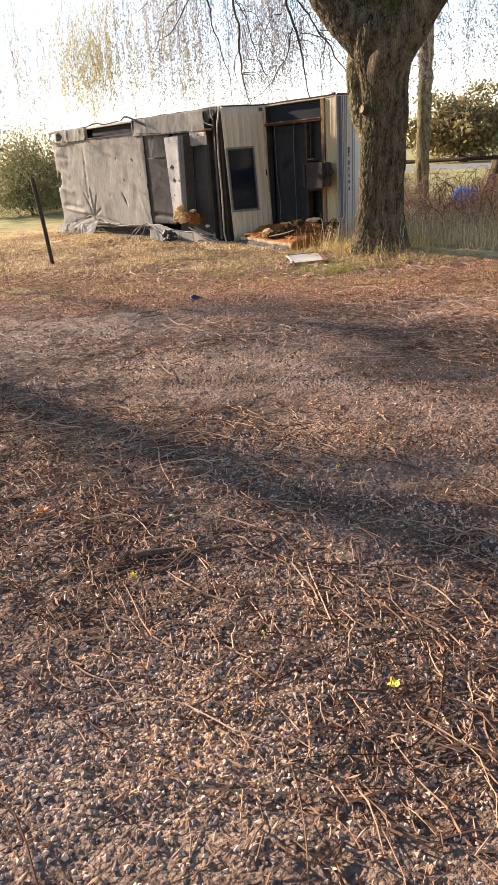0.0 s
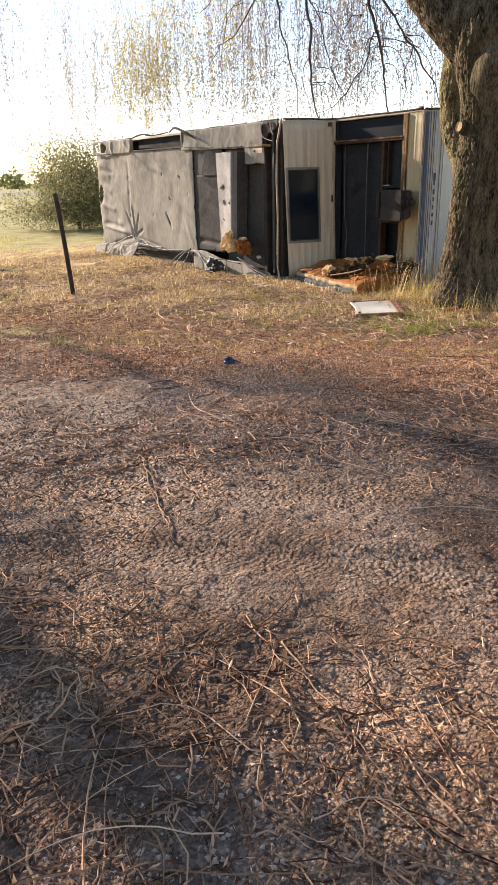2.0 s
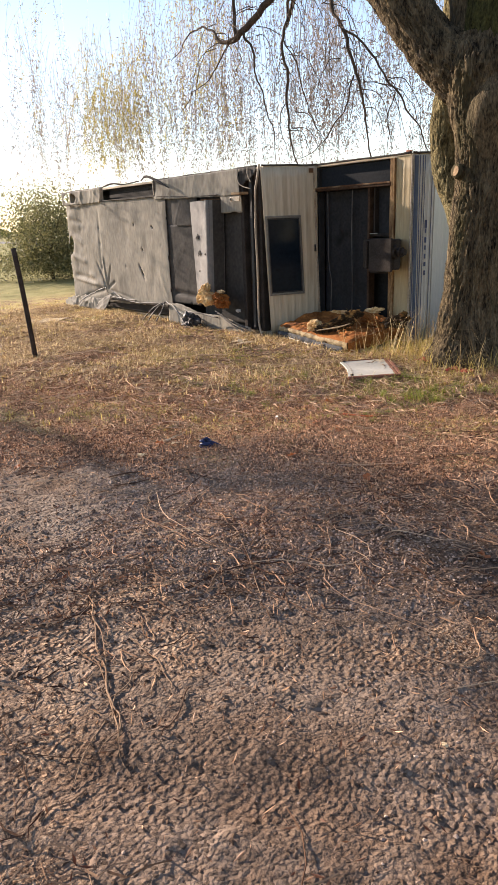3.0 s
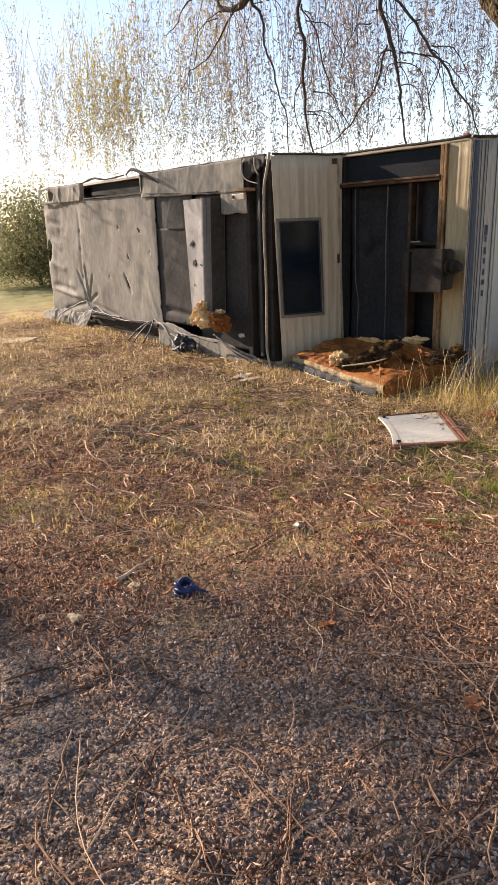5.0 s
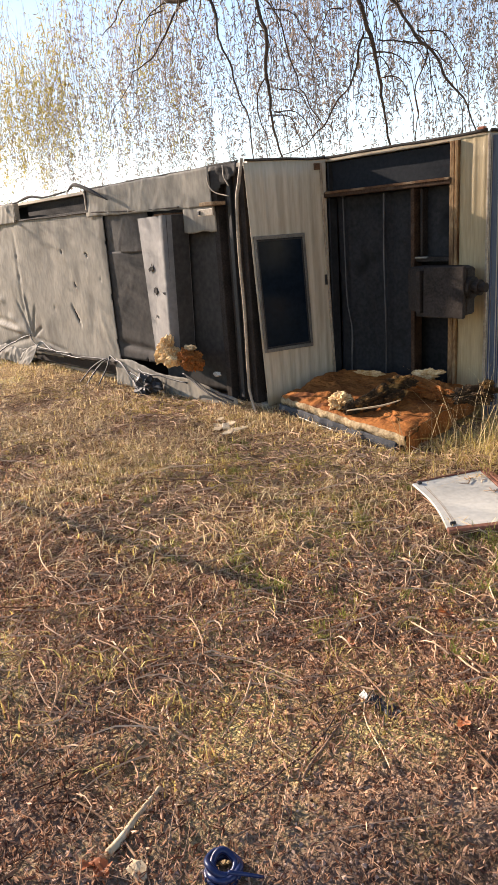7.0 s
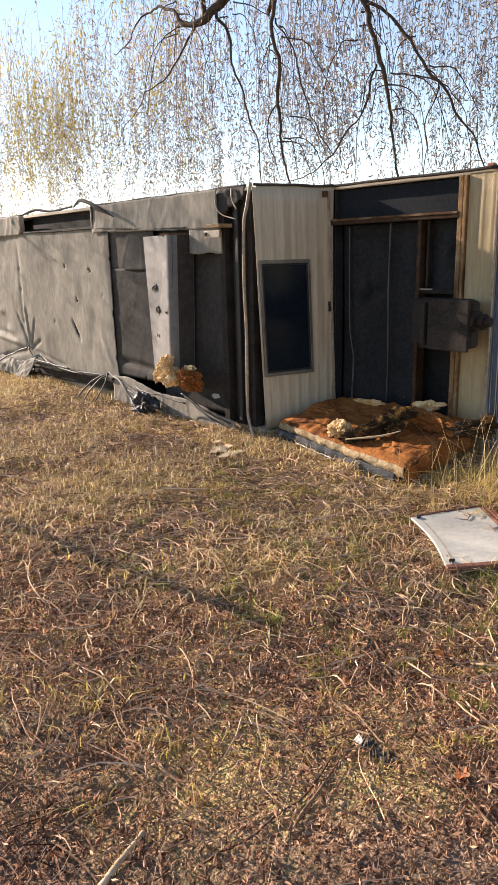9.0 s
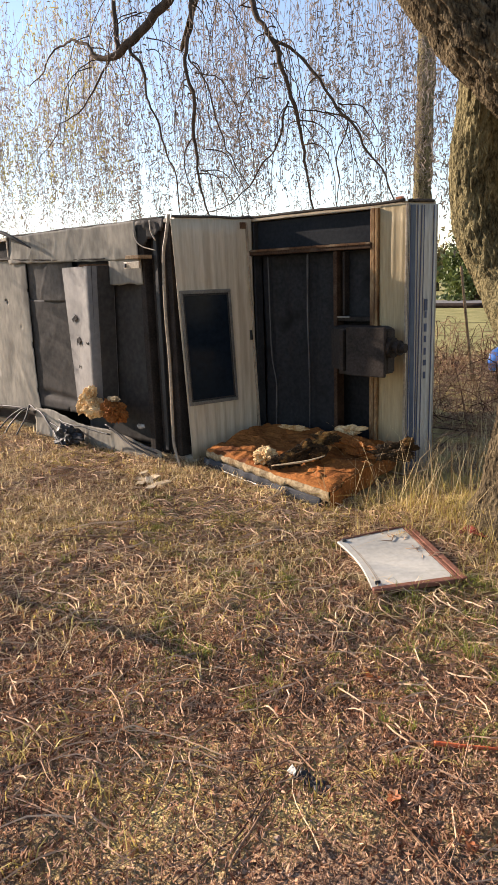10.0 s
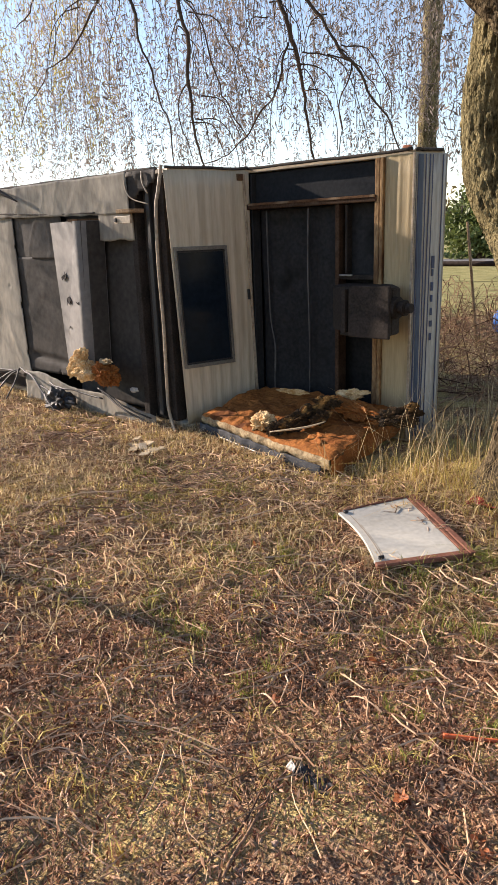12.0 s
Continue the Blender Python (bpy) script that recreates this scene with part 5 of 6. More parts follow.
def flakes(x, y, r, length, slim, tilt):
    """Small pointed leaves lying at x, y, a little tilted."""
    n = len(x)
    L = r.uniform(*length, n)
    W = L * r.uniform(*slim, n)
    az, tl, rl = r.uniform(0, 6.283, n), r.normal(0, tilt, n), r.normal(0, tilt, n)
    d = np.stack([np.cos(az) * np.cos(tl), np.sin(az) * np.cos(tl), np.sin(tl)], 1)
    s = np.stack([-np.sin(az) * np.cos(rl), np.cos(az) * np.cos(rl), np.sin(rl)], 1)
    p = np.stack([x, y, height(x, y) + 0.006 + r.uniform(0, 0.016, n)], 1)
    a, b = (L / 2)[:, None], (W / 2)[:, None]
    V = np.stack([p - d * a, p + s * b + d * a * 0.1, p + d * a + np.array([0, 0, 0.004]), p - s * b + d * a * 0.1], 1)
    return V.reshape(-1, 3), np.arange(4 * n).reshape(-1, 4)


def blades(x, y, r, tall, width, lean):
    """Grass blades: a bent strip of two pieces each."""
    n = len(x)
    H, W = r.uniform(*tall, n), r.uniform(*width, n)
    az, ln = r.uniform(0, 6.283, n), np.abs(r.normal(0, lean, n)) + 0.15
    d = np.stack([np.cos(az), np.sin(az), 0 * az], 1)
    s = np.stack([-np.sin(az), np.cos(az), 0 * az], 1) * W[:, None]
    p = np.stack([x, y, height(x, y) - 0.005], 1)
    m = p + d * (H * ln * 0.35)[:, None] + np.array([0, 0, 1]) * (H * 0.6)[:, None]
    e = p + d * (H * ln)[:, None] + np.array([0, 0, 1]) * (H * np.clip(1.05 - 0.35 * ln, 0.3, 1))[:, None]
    V = np.stack([p - s, p + s, m + s * 0.7, m - s * 0.7, e + s * 0.12, e - s * 0.12], 1).reshape(-1, 3)
    i = np.arange(n)[:, None] * 6
    F = np.concatenate([i + np.array([0, 1, 2, 3]), i + np.array([3, 2, 4, 5])])
    return V, F


def pebbles(x, y, r, size):
    """Angular crushed stones, each an uneven four-sided top sunk in the ground."""
    n = len(x)
    S = r.uniform(*size, n) * r.uniform(0.6, 1.0, n)
    base = np.array([[1, 0, 0], [-1, 0, 0], [0, 1, 0], [0, -1, 0], [0, 0, 1], [0, 0, -1]], float)
    V = base[None] * r.uniform(0.65, 1.25, (n, 6, 1)) + r.normal(0, 0.22, (n, 6, 3))
    V[..., 2] *= 0.6
    az = r.uniform(0, 6.283, n)
    c, s = np.cos(az)[:, None], np.sin(az)[:, None]
    X, Y = V[..., 0] * c - V[..., 1] * s, V[..., 0] * s + V[..., 1] * c
    V = np.stack([X, Y, V[..., 2]], -1) * S[:, None, None] * 0.5
    V += np.stack([x, y, height(x, y) + S * 0.12], 1)[:, None]
    V = V[:, :5]
    V[:, :4, 2] -= 0.12 * S[:, None]
    t = np.array([[0, 2, 4], [2, 1, 4], [1, 3, 4], [3, 0, 4]])
    return V.reshape(-1, 3), (np.arange(n)[:, None, None] * 5 + t).reshape(-1, 3)


def joined(*sets):
    V, F, k = [], [], 0
    for v, f in sets:
        V.append(v), F.append(f + k)
        k += len(v)
    return np.concatenate(V), np.concatenate(F)


clip01 = lambda a: np.clip(a, 0, 1)
# gravel: in drifts on the yard, thick in one bed before the grass
bed = lambda x, y: np.exp(-(((x - 5.0) / 1.2) ** 2 + ((y + 4.17) / 0.9) ** 2) ** 2)
gr1 = sow(60000, (7.6, 10.3, -8.9, -6.0), lambda x, y: clip01(0.35 + 0.7 * patch(x, y, 2, 1.4) + 0.5 * clip01(1.2 * (y + 0.75 * (x - 8.6) + 6.6))), 41)
gr2 = sow(40000, (2.5, 9.0, -8.2, -2.4), lambda x, y: clip01(0.25 + 0.6 * patch(x, y, 3, 1.0)) * clip01(0.8 - 0.4 * turf_edge(x, y)), 42)
gr3 = sow(56000, (3.4, 6.6, -5.8, -3.0), lambda x, y: clip01(1.25 * bed(x, y) + 0.06 + 0.25 * patch(x, y, 4, 1.3)), 43)
scatter_mesh("gravel", *joined(pebbles(gr1[0], gr1[1], gr1[2], (0.009, 0.025)), pebbles(gr2[0], gr2[1], gr2[2], (0.007, 0.018)), pebbles(gr3[0], gr3[1], gr3[2], (0.009, 0.024))), STONE, "loose grey-brown crushed gravel on the yard", "gravel")

# crumbs of soil in the bare dirt
CRUMB = material("soil_crumb", (0.055, 0.032, 0.02), (0.24, 0.15, 0.097), 20, 90, 0.95, 0.2, island=0.7)
c1 = sow(50000, (3.8, 9.6, -8.4, -3.0), lambda x, y: clip01(0.55 + 0.6 * patch(x, y, 16, 1.0)) * clip01(0.3 - 0.5 * turf_edge(x, y)), 44)
scatter_mesh("soil_crumbs", *pebbles(c1[0], c1[1], c1[2], (0.008, 0.026)), CRUMB, "brown soil crumbs in the dirt", "soil")

# fallen willow shoots, thick in drifts
drift = lambda x, y: clip01(0.45 + 0.9 * patch(x, y, 6, 0.9))
tw1 = sow(44000, (-1.5, 10.8, -9.5, 0.6), lambda x, y: drift(x, y) * clip01(1.2 - 0.7 * bed(x, y)), 51)
tw2 = sow(6500, (-1.5, 10.8, -9.5, 0.2), lambda x, y: drift(x, y), 52)
tw3 = sow(24000, (-6.5, 5.4, -4.4, 0.0), lambda x, y: clip01(0.55 + 0.6 * patch(x, y, 18, 1.2)) * clip01(0.25 + 0.5 * turf_edge(x, y)) * clip01(0.35 + 0.35 * np.hypot(x - 5.1, y + 4.5) - 0.6), 53)
tw7 = sow(9000, (-4.0, 3.6, -3.4, -0.05), lambda x, y: clip01(0.6 + 0.6 * patch(x, y, 21, 1.1)) * clip01(0.4 + 0.5 * turf_edge(x, y)), 57)
REDTWIG = material("fallen_twig", (0.06, 0.024, 0.014), (0.46, 0.27, 0.16), 5, 60, 0.85, 0.2, island=0.75)
PALETWIG = material("pale_dry_shoot", (0.15, 0.075, 0.04), (0.64, 0.43, 0.27), 5, 60, 0.8, 0.2, island=0.75)
scatter_mesh("fallen_twigs", *joined(sticks(tw1[0], tw1[1], tw1[2], (0.05, 0.24), (0.0014, 0.0038), 0.8, 0.022, 3), sticks(tw2[0], tw2[1], tw2[2], (0.2, 0.9), (0.0014, 0.0034), 1.0, 0.022, 8)), REDTWIG, "fallen brown willow twigs strewn on the ground", "twigs")
tw4 = sow(800, (0.0, 10.6, -9.2, -1.2), lambda x, y: drift(x, y), 54)
tw5 = sow(420, (-6.0, 3.2, -3.6, -0.1), lambda x, y: clip01(0.5 + 0.6 * patch(x, y, 19, 0.8)) * clip01(1.2 * (np.hypot(x - 5.1, y + 4.5) - 3.6)), 55)
tw6 = sow(260, (2.6, 6.4, -5.2, -0.4), lambda x, y: clip01(1.3 - 0.5 * np.hypot(x - 5.0, (y + 2.6) * 1.1)), 56)
scatter_mesh("pale_dry_shoots", *joined(sticks(tw3[0], tw3[1], tw3[2], (0.08, 0.45), (0.0016, 0.0045), 0.9, 0.05, 5), sticks(tw4[0], tw4[1], tw4[2], (0.2, 0.9), (0.0013, 0.003), 1.1, 0.03, 9), sticks(tw5[0], tw5[1], tw5[2], (0.4, 1.4), (0.0028, 0.0055), 0.8, 0.06, 10), sticks(tw6[0], tw6[1], tw6[2], (0.4, 1.3), (0.0013, 0.0027), 0.5, 0.04, 10), sticks(tw7[0], tw7[1], tw7[2], (0.10, 0.5), (0.0018, 0.004), 0.8, 0.04, 5)), PALETWIG, "pale dry willow shoots lying over the litter", "twigs")
# dead narrow leaves
lf1 = sow(1150000, (-1.0, 10.3, -9.0, 0.2), lambda x, y: clip01(0.75 + 0.7 * patch(x, y, 8, 1.1)) * clip01(0.35 + 0.4 * turf_edge(x, y) + 0.7 * drift(x, y)) * clip01(1.0 - 0.4 * bed(x, y)) * clip01(1.15 - 0.12 * np.hypot(x - 5, y + 4)) * clip01(1.1 - 0.17 * np.maximum(turf_edge(x, y), 0)), 61)
lf3 = sow(80000, (0.5, 5.6, -4.4, -0.7), lambda x, y: clip01(0.75 + 0.5 * patch(x, y, 20, 1.6)) * clip01(1.5 - 0.3 * np.hypot(x - 4.4, y + 3.2)), 63)
lf4 = sow(60000, (-2.5, 5.4, -3.6, -0.1), lambda x, y: clip01(0.4 + 0.8 * patch(x, y, 23, 1.2)) * clip01(0.3 + 0.4 * turf_edge(x, y)) * clip01(0.25 + 0.45 * (x - y - 3.0)), 64)
lf2 = sow(60000, (2.0, 10.6, -9.4, -2.0), lambda x, y: 0.2 + 0.3 * drift(x, y) + 0.4 * (x > 7.6), 62)
scatter_mesh("dead_leaves", *joined(flakes(lf1[0], lf1[1], lf1[2], (0.012, 0.042), (0.14, 0.34), 0.95), flakes(lf2[0], lf2[1], lf2[2], (0.015, 0.048), (0.12, 0.28), 0.7), flakes(lf3[0], lf3[1], lf3[2], (0.010, 0.034), (0.14, 0.34), 1.0), flakes(lf4[0], lf4[1], lf4[2], (0.018, 0.05), (0.12, 0.32), 1.1)), DEADLEAF, "dead brown willow leaves littering the ground", "leaves")


# short olive grass in tufts, straw between, taller and greener by the willow
def tufts(n, per, box, chance, seed, spread):
    x, y, r = sow(n, box, chance, seed)
    k = r.integers(per // 2, per * 3 // 2, len(x))
    X, Y = np.repeat(x, k), np.repeat(y, k)
    w = np.repeat(r.uniform(0.5, 1.3, len(x)) * spread, k)
    X, Y = X + r.normal(0, 1, len(X)) * w, Y + r.normal(0, 1, len(Y)) * w
    free = ~solid(X, Y)
    return X[free], Y[free], r


g1 = tufts(8500, 16, (-6.0, 6.3, -5.8, 0.4), lambda x, y: clip01(0.22 + 0.9 * patch(x, y, 9, 1.5)) * clip01(0.2 + 0.45 * turf_edge(x, y)), 71, 0.035)
s2 = sow(11000, (2.0, 5.2, -1.0, 2.2), lambda x, y: clip01(1.25 - np.hypot(x - 3.3, y - 0.2)), 82)
g3 = sow(14000, (-14, 3.0, -4.5, 0.2), lambda x, y: clip01(0.4 + 0.6 * patch(x, y, 11, 0.8)), 73)
scatter_mesh("grass", *joined(blades(g1[0], g1[1], g1[2], (0.025, 0.08), (0.0016, 0.0036), 1.1), blades(g3[0], g3[1], g3[2], (0.03, 0.10), (0.003, 0.006), 1.0), blades(s2[0], s2[1], s2[2], (0.08, 0.28), (0.0013, 0.0026), 1.0)), GRASS, "short olive-yellow autumn grass in tufts", "grass")
GREEN_AT = (3.75, -0.95)
g2 = tufts(1700, 34, (2.3, 6.0, -2.6, 0.9), lambda x, y: clip01(0.45 + 0.7 * patch(x, y, 10, 1.5)) * clip01(1.3 - np.hypot((x - GREEN_AT[0]) * 1.3, (y - GREEN_AT[1]) * 1.3)), 72, 0.04)
g4 = tufts(220, 26, (0.5, 4.5, -2.6, -0.8), lambda x, y: 0.7 + 0 * x, 74, 0.03)
scatter_mesh("green_grass", *joined(blades(g2[0], g2[1], g2[2], (0.04, 0.13), (0.0014, 0.003), 0.8), blades(g4[0], g4[1], g4[2], (0.03, 0.08), (0.0014, 0.0026), 0.9)), GREEN, "fresh green grass tufts beside the willow", "grass")
s1 = tufts(4200, 14, (-3.0, 6.0, -5.2, 0.4), lambda x, y: clip01(0.35 + 0.7 * patch(x, y, 12, 1.4)) * clip01(0.1 + 0.5 * turf_edge(x, y)), 81, 0.05)
s3 = sow(700, (2.0, 5.0, -0.8, 1.6), lambda x, y: clip01(1.4 - np.hypot(x - 3.1, y - 0.2)), 83)
s4 = sow(115000, (-7.0, 4.5, -5.2, 0.1), lambda x, y: clip01(0.55 * np.hypot(x - 5.1, y + 4.5) - 1.1) * clip01(0.55 + 0.6 * patch(x, y, 15, 1.3)) * clip01(0.5 * turf_edge(x, y) - 0.3), 84)
scatter_mesh("dry_grass", *joined(blades(s4[0], s4[1], s4[2], (0.035, 0.12), (0.0018, 0.0046), 1.7), blades(s1[0], s1[1], s1[2], (0.02, 0.06), (0.001, 0.002), 1.4), blades(s3[0], s3[1], s3[2], (0.35, 0.75), (0.0013, 0.0026), 0.6)), STRAW, "dry straw-coloured grass and stalks round the willow", "grass")


# ---- distance: pasture, road, fence, trees ----
def crown_leaves(center, size, count, seed, leaf=0.12, hollow=0.35):
    """Leaves in many small clumps over an uneven crown."""
    r = np.random.default_rng(seed)
    k = max(12, count // 70)
    d = r.normal(0, 1, (k, 3))
    d /= np.linalg.norm(d, axis=1)[:, None]
    d[:, 2] = d[:, 2] * 0.95 - 0.05
    c = np.array(center) + d * np.array(size) * r.uniform(hollow, 1.0, (k, 1)) * (1 + 0.25 * np.sin(d[:, :1] * 7 + seed))
    j = r.integers(0, k, count)
    p = c[j] + r.normal(0, 1, (count, 3)) * np.array(size) * 0.15
    a = r.normal(0, 1, (count, 3))
    a /= np.linalg.norm(a, axis=1)[:, None]
    b = np.cross(a, r.normal(0, 1, (count, 3)))
    b /= np.linalg.norm(b, axis=1)[:, None]
    L = leaf * r.uniform(0.5, 1.2, (count, 1))
    V = np.stack([p - a * L, p + b * L * 0.45, p + a * L, p - b * L * 0.45], 1).reshape(-1, 3)
    V[:, 2] = np.maximum(V[:, 2], 0.02)
    return V, np.arange(4 * count).reshape(-1, 4)


def bushy(name, at, size, count, seed, leafmat, label, category, trunk=0.12, leaf=0.12, low=0.0):
    """A tree or bush: tapered trunk, limbs, and a crown of many small leaves."""
    t = thing(name, label, category, (at[0], at[1], 0))
    r = random.Random(seed)
    h = size[2]
    cz = low + h * 0.5
    limb("trunk", [(at[0], at[1], -0.1, trunk * 1.3), (at[0] + 0.05, at[1], cz * 0.5, trunk), (at[0], at[1] + 0.1, cz, trunk * 0.6), (at[0], at[1], cz + h * 0.3, trunk * 0.2)], 10, 8, TWIG, t, 0.1, seed)
    for k in range(7):
        u = 6.283 * k / 7 + r.uniform(-0.3, 0.3)
        z0 = cz * r.uniform(0.25, 0.8)
        limb("limb", [(at[0], at[1], z0, trunk * 0.5), (at[0] + math.cos(u) * size[0] * 0.4, at[1] + math.sin(u) * size[1] * 0.4, z0 + h * 0.2, trunk * 0.3), (at[0] + math.cos(u) * size[0] * 0.8, at[1] + math.sin(u) * size[1] * 0.8, z0 + h * 0.38, trunk * 0.08)], 8, 6, TWIG, t, 0.1, seed + k)
    v, f = crown_leaves((at[0], at[1], cz), (size[0], size[1], h * 0.5), count, seed, leaf)
    if low < 0:
        w, g_ = crown_leaves((at[0], at[1], h * 0.2), (size[0] * 1.15, size[1] * 1.1, h * 0.22), count // 2, seed + 40, leaf, 0.2)
        v, f = joined((v, f), (w, g_))
    under(scatter_mesh("crown", v, f, leafmat, "", "", None, None), t)
    return t


bushy("bush", (-15.6, 3.2), (2.3, 2.0, 3.3), 22000, 3, BUSH, "tall green and yellow bush at the edge of the grass", "bush", 0.05, 0.05, -0.1)
bushy("bush", (-19.5, 6.5), (2.6, 2.4, 2.4), 5000, 4, BUSH, "green bush at the edge of the pasture", "bush", 0.05, 0.09, -0.1)
bushy("tree", (-22.0, 41.0), (4.0, 3.8, 5.2), 9000, 5, AUTUMN, "round autumn tree with brown leaves beyond the fence", "tree", 0.3, 0.22)
EVERGREEN = leafy("evergreen_leaf", (0.045, 0.07, 0.018), (0.15, 0.18, 0.05), 0.2)
bushy("evergreen", (-13.6, 37.0), (2.4, 2.2, 5.0), 6000, 6, EVERGREEN, "thick dark green evergreen beyond the fence", "tree", 0.25, 0.2, -0.1)
for k in range(4):
    bushy("evergreen", (-30.0 + 3.4 * k, 56.0 + 0.6 * k), (2.2, 2.0, 4.2), 2600, 60 + k, EVERGREEN, "dark evergreen tree beyond the far road", "tree", 0.2, 0.2)["group"] = "evergreens beyond the road"
# far woods along the horizon
fw, ff, k0 = [], [], 0
fr = np.random.default_rng(9)
for k in range(90):
    a = radians(-95 + 115 * k / 90 + fr.uniform(-0.6, 0.6))
    d = fr.uniform(230, 330)
    v, f = crown_leaves((8 + d * math.sin(a), -8 + d * math.cos(a), 2.0), (6, 6, fr.uniform(2.5, 5.0)), 260, 100 + k, 0.9)
    fw.append(v), ff.append(f + k0)
    k0 += len(v)
scatter_mesh("far_woods", np.concatenate(fw), np.concatenate(ff), EVERGREEN, "dark far woods along the horizon", "woods")
rd = obj("road", [(-300, 30, 0.05), (300, 30, 0.05), (300, 35.5, 0.05), (-300, 35.5, 0.05), (-300, 29, -0.05), (300, 29, -0.05), (300, 36.5, -0.05), (-300, 36.5, -0.05)], [(0, 1, 2, 3), (4, 5, 1, 0), (3, 2, 6, 7)], material("pale_asphalt", (0.16, 0.155, 0.15), (0.24, 0.235, 0.225), 0.8, 12, 0.85, 0.2))
tagged(rd, "pale grey country road across the pasture", "road", "", "structure")

fence = thing("pasture_fence", "dark pipe rail fence with thin wire at the pasture", "fence", (-1.0, 9.8, 0))
limb("rail", [(-9.0, 9.9, 1.0, 0.055), (-2.0, 9.9, 1.05, 0.055), (4.0, 9.8, 1.06, 0.055), (10.0, 9.8, 1.06, 0.055)], 20, 8, POST, fence, 0.05, 1)
for fx in (-8.0, -5.2, 1.2, 4.4, 7.6):
    limb("fence_post", [(fx, 9.9, -0.1, 0.05), (fx, 9.9, 1.15, 0.045)], 4, 8, POST, fence, 0.05, 2)
for fz in (0.72, 0.42):
    limb("wire", [(-9.0, 9.88, fz, 0.004), (0.0, 9.9, fz - 0.03, 0.004), (10.0, 9.8, fz, 0.004)], 16, 4, POST, fence)
pole = thing("mossy_pole", "tall pole overgrown with yellow moss and ivy by the fence", "pole", (-2.53, 9.4, 0))
limb("shaft", [(-2.53, 9.4, -0.1, 0.21), (-2.52, 9.42, 2.0, 0.19), (-2.50, 9.45, 5.0, 0.18), (-2.48, 9.5, 9.0, 0.16)], 60, 24, MOSS_BARK, pole, 0.25, 8, freq=5.0)
rod = thing("leaning_rod", "thin pale wooden rod leaning among the brush", "rod", (0.9, 5.2, 0.3))
limb("shaft", [(0.66, 5.3, 0.0, 0.022), (0.42, 5.25, 1.85, 0.020)], 6, 8, CUTWOOD, rod)
stump = thing("broken_stump", "dark weathered tree stump beside the fence", "stump", (-0.7, 10.45, 0))
limb("wood", [(-0.7, 10.45, -0.1, 0.34), (-0.7, 10.45, 0.4, 0.27), (-0.68, 10.45, 0.95, 0.25), (-0.68, 10.45, 1.0, 0.24)], 14, 18, BARK, stump, 0.25, 4)
barrel = thing("blue_barrel", "bright blue plastic barrel half hidden in brush", "barrel", (0.37, 7.3, 0))
PLASTIC = material("blue_plastic", (0.03, 0.15, 0.55), (0.07, 0.25, 0.68), 4, 40, 0.4, 0.05)
limb("shell", [(0.15, 7.2, 0.25, 0.18), (0.17, 7.2, 0.25, 0.225), (0.24, 7.22, 0.25, 0.24), (0.29, 7.24, 0.25, 0.23), (0.34, 7.26, 0.25, 0.245), (0.39, 7.28, 0.25, 0.23), (0.44, 7.3, 0.25, 0.24), (0.51, 7.32, 0.25, 0.225), (0.53, 7.32, 0.25, 0.18)], 34, 24, PLASTIC, barrel)
bk = sow(7000, (-4.5, 5.5, 3.0, 9.4), lambda x, y: clip01(0.5 + 0.6 * patch(x, y, 14, 0.9)) * clip01(0.15 + np.hypot(x - 0.6, (y - 6.6) * 0.7) - 0.3), 91)
bv, bf = sticks(bk[0], bk[1], bk[2], (0.5, 1.6), (0.003, 0.007), 1.4, 0.95, 7)
scatter_mesh("brush", bv, bf, REDTWIG, "tangled brown dry brush along the fence", "brush")
b3 = sow(2600, (2.25, 5.0, 0.9, 3.4), lambda x, y: 0.8 + 0 * x, 93)
b2 = sow(9000, (-5.0, 6.0, 2.8, 9.4), lambda x, y: 0.6 + 0 * x, 92)
scatter_mesh("tall_dry_grass", *joined(blades(b2[0], b2[1], b2[2], (0.12, 0.5), (0.002, 0.005), 0.8), blades(b3[0], b3[1], b3[2], (0.15, 0.6), (0.0018, 0.004), 0.8)), STRAW, "tall dry grass along the fence", "grass")

# ---- small things on the ground ----
NAVYPLASTIC = material("navy_plastic", (0.004, 0.009, 0.04), (0.009, 0.022, 0.085), 6, 40, 0.35, 0.1)
coil = thing("strap_coil", "coil of dark blue plastic strap on the litter", "strap", (3.88, -3.66, 0))
for k, (rad, dz, dx) in enumerate(((0.050, 0.010, 0.0), (0.048, 0.022, 0.005), (0.043, 0.033, -0.004), (0.034, 0.038, 0.006))):
    P = [(3.88 + dx + rad * math.cos(a), -3.66 + rad * 0.95 * math.sin(a), float(height(3.88, -3.66)) + dz + 0.012 * math.sin(a + 1.7 * k) + 0.004 * math.sin(3 * a), 0.010) for a in (6.283 * q / 16 for q in range(17))]
    limb("loop", P, 40, 8, NAVYPLASTIC, coil, 0.1, k)
limb("strap_end", [(3.93, -3.68, 0.05, 0.007), (3.96, -3.64, 0.035, 0.006), (3.985, -3.60, 0.012, 0.005)], 10, 6, NAVYPLASTIC, coil)
BLACKFILM = material("black_plastic_film", (0.01, 0.01, 0.01), (0.03, 0.029, 0.027), 6, 40, 0.5, 0.2)
film = thing("plastic_scrap", "torn black plastic scrap with a white corner", "scrap", (3.77, -2.78, 0))
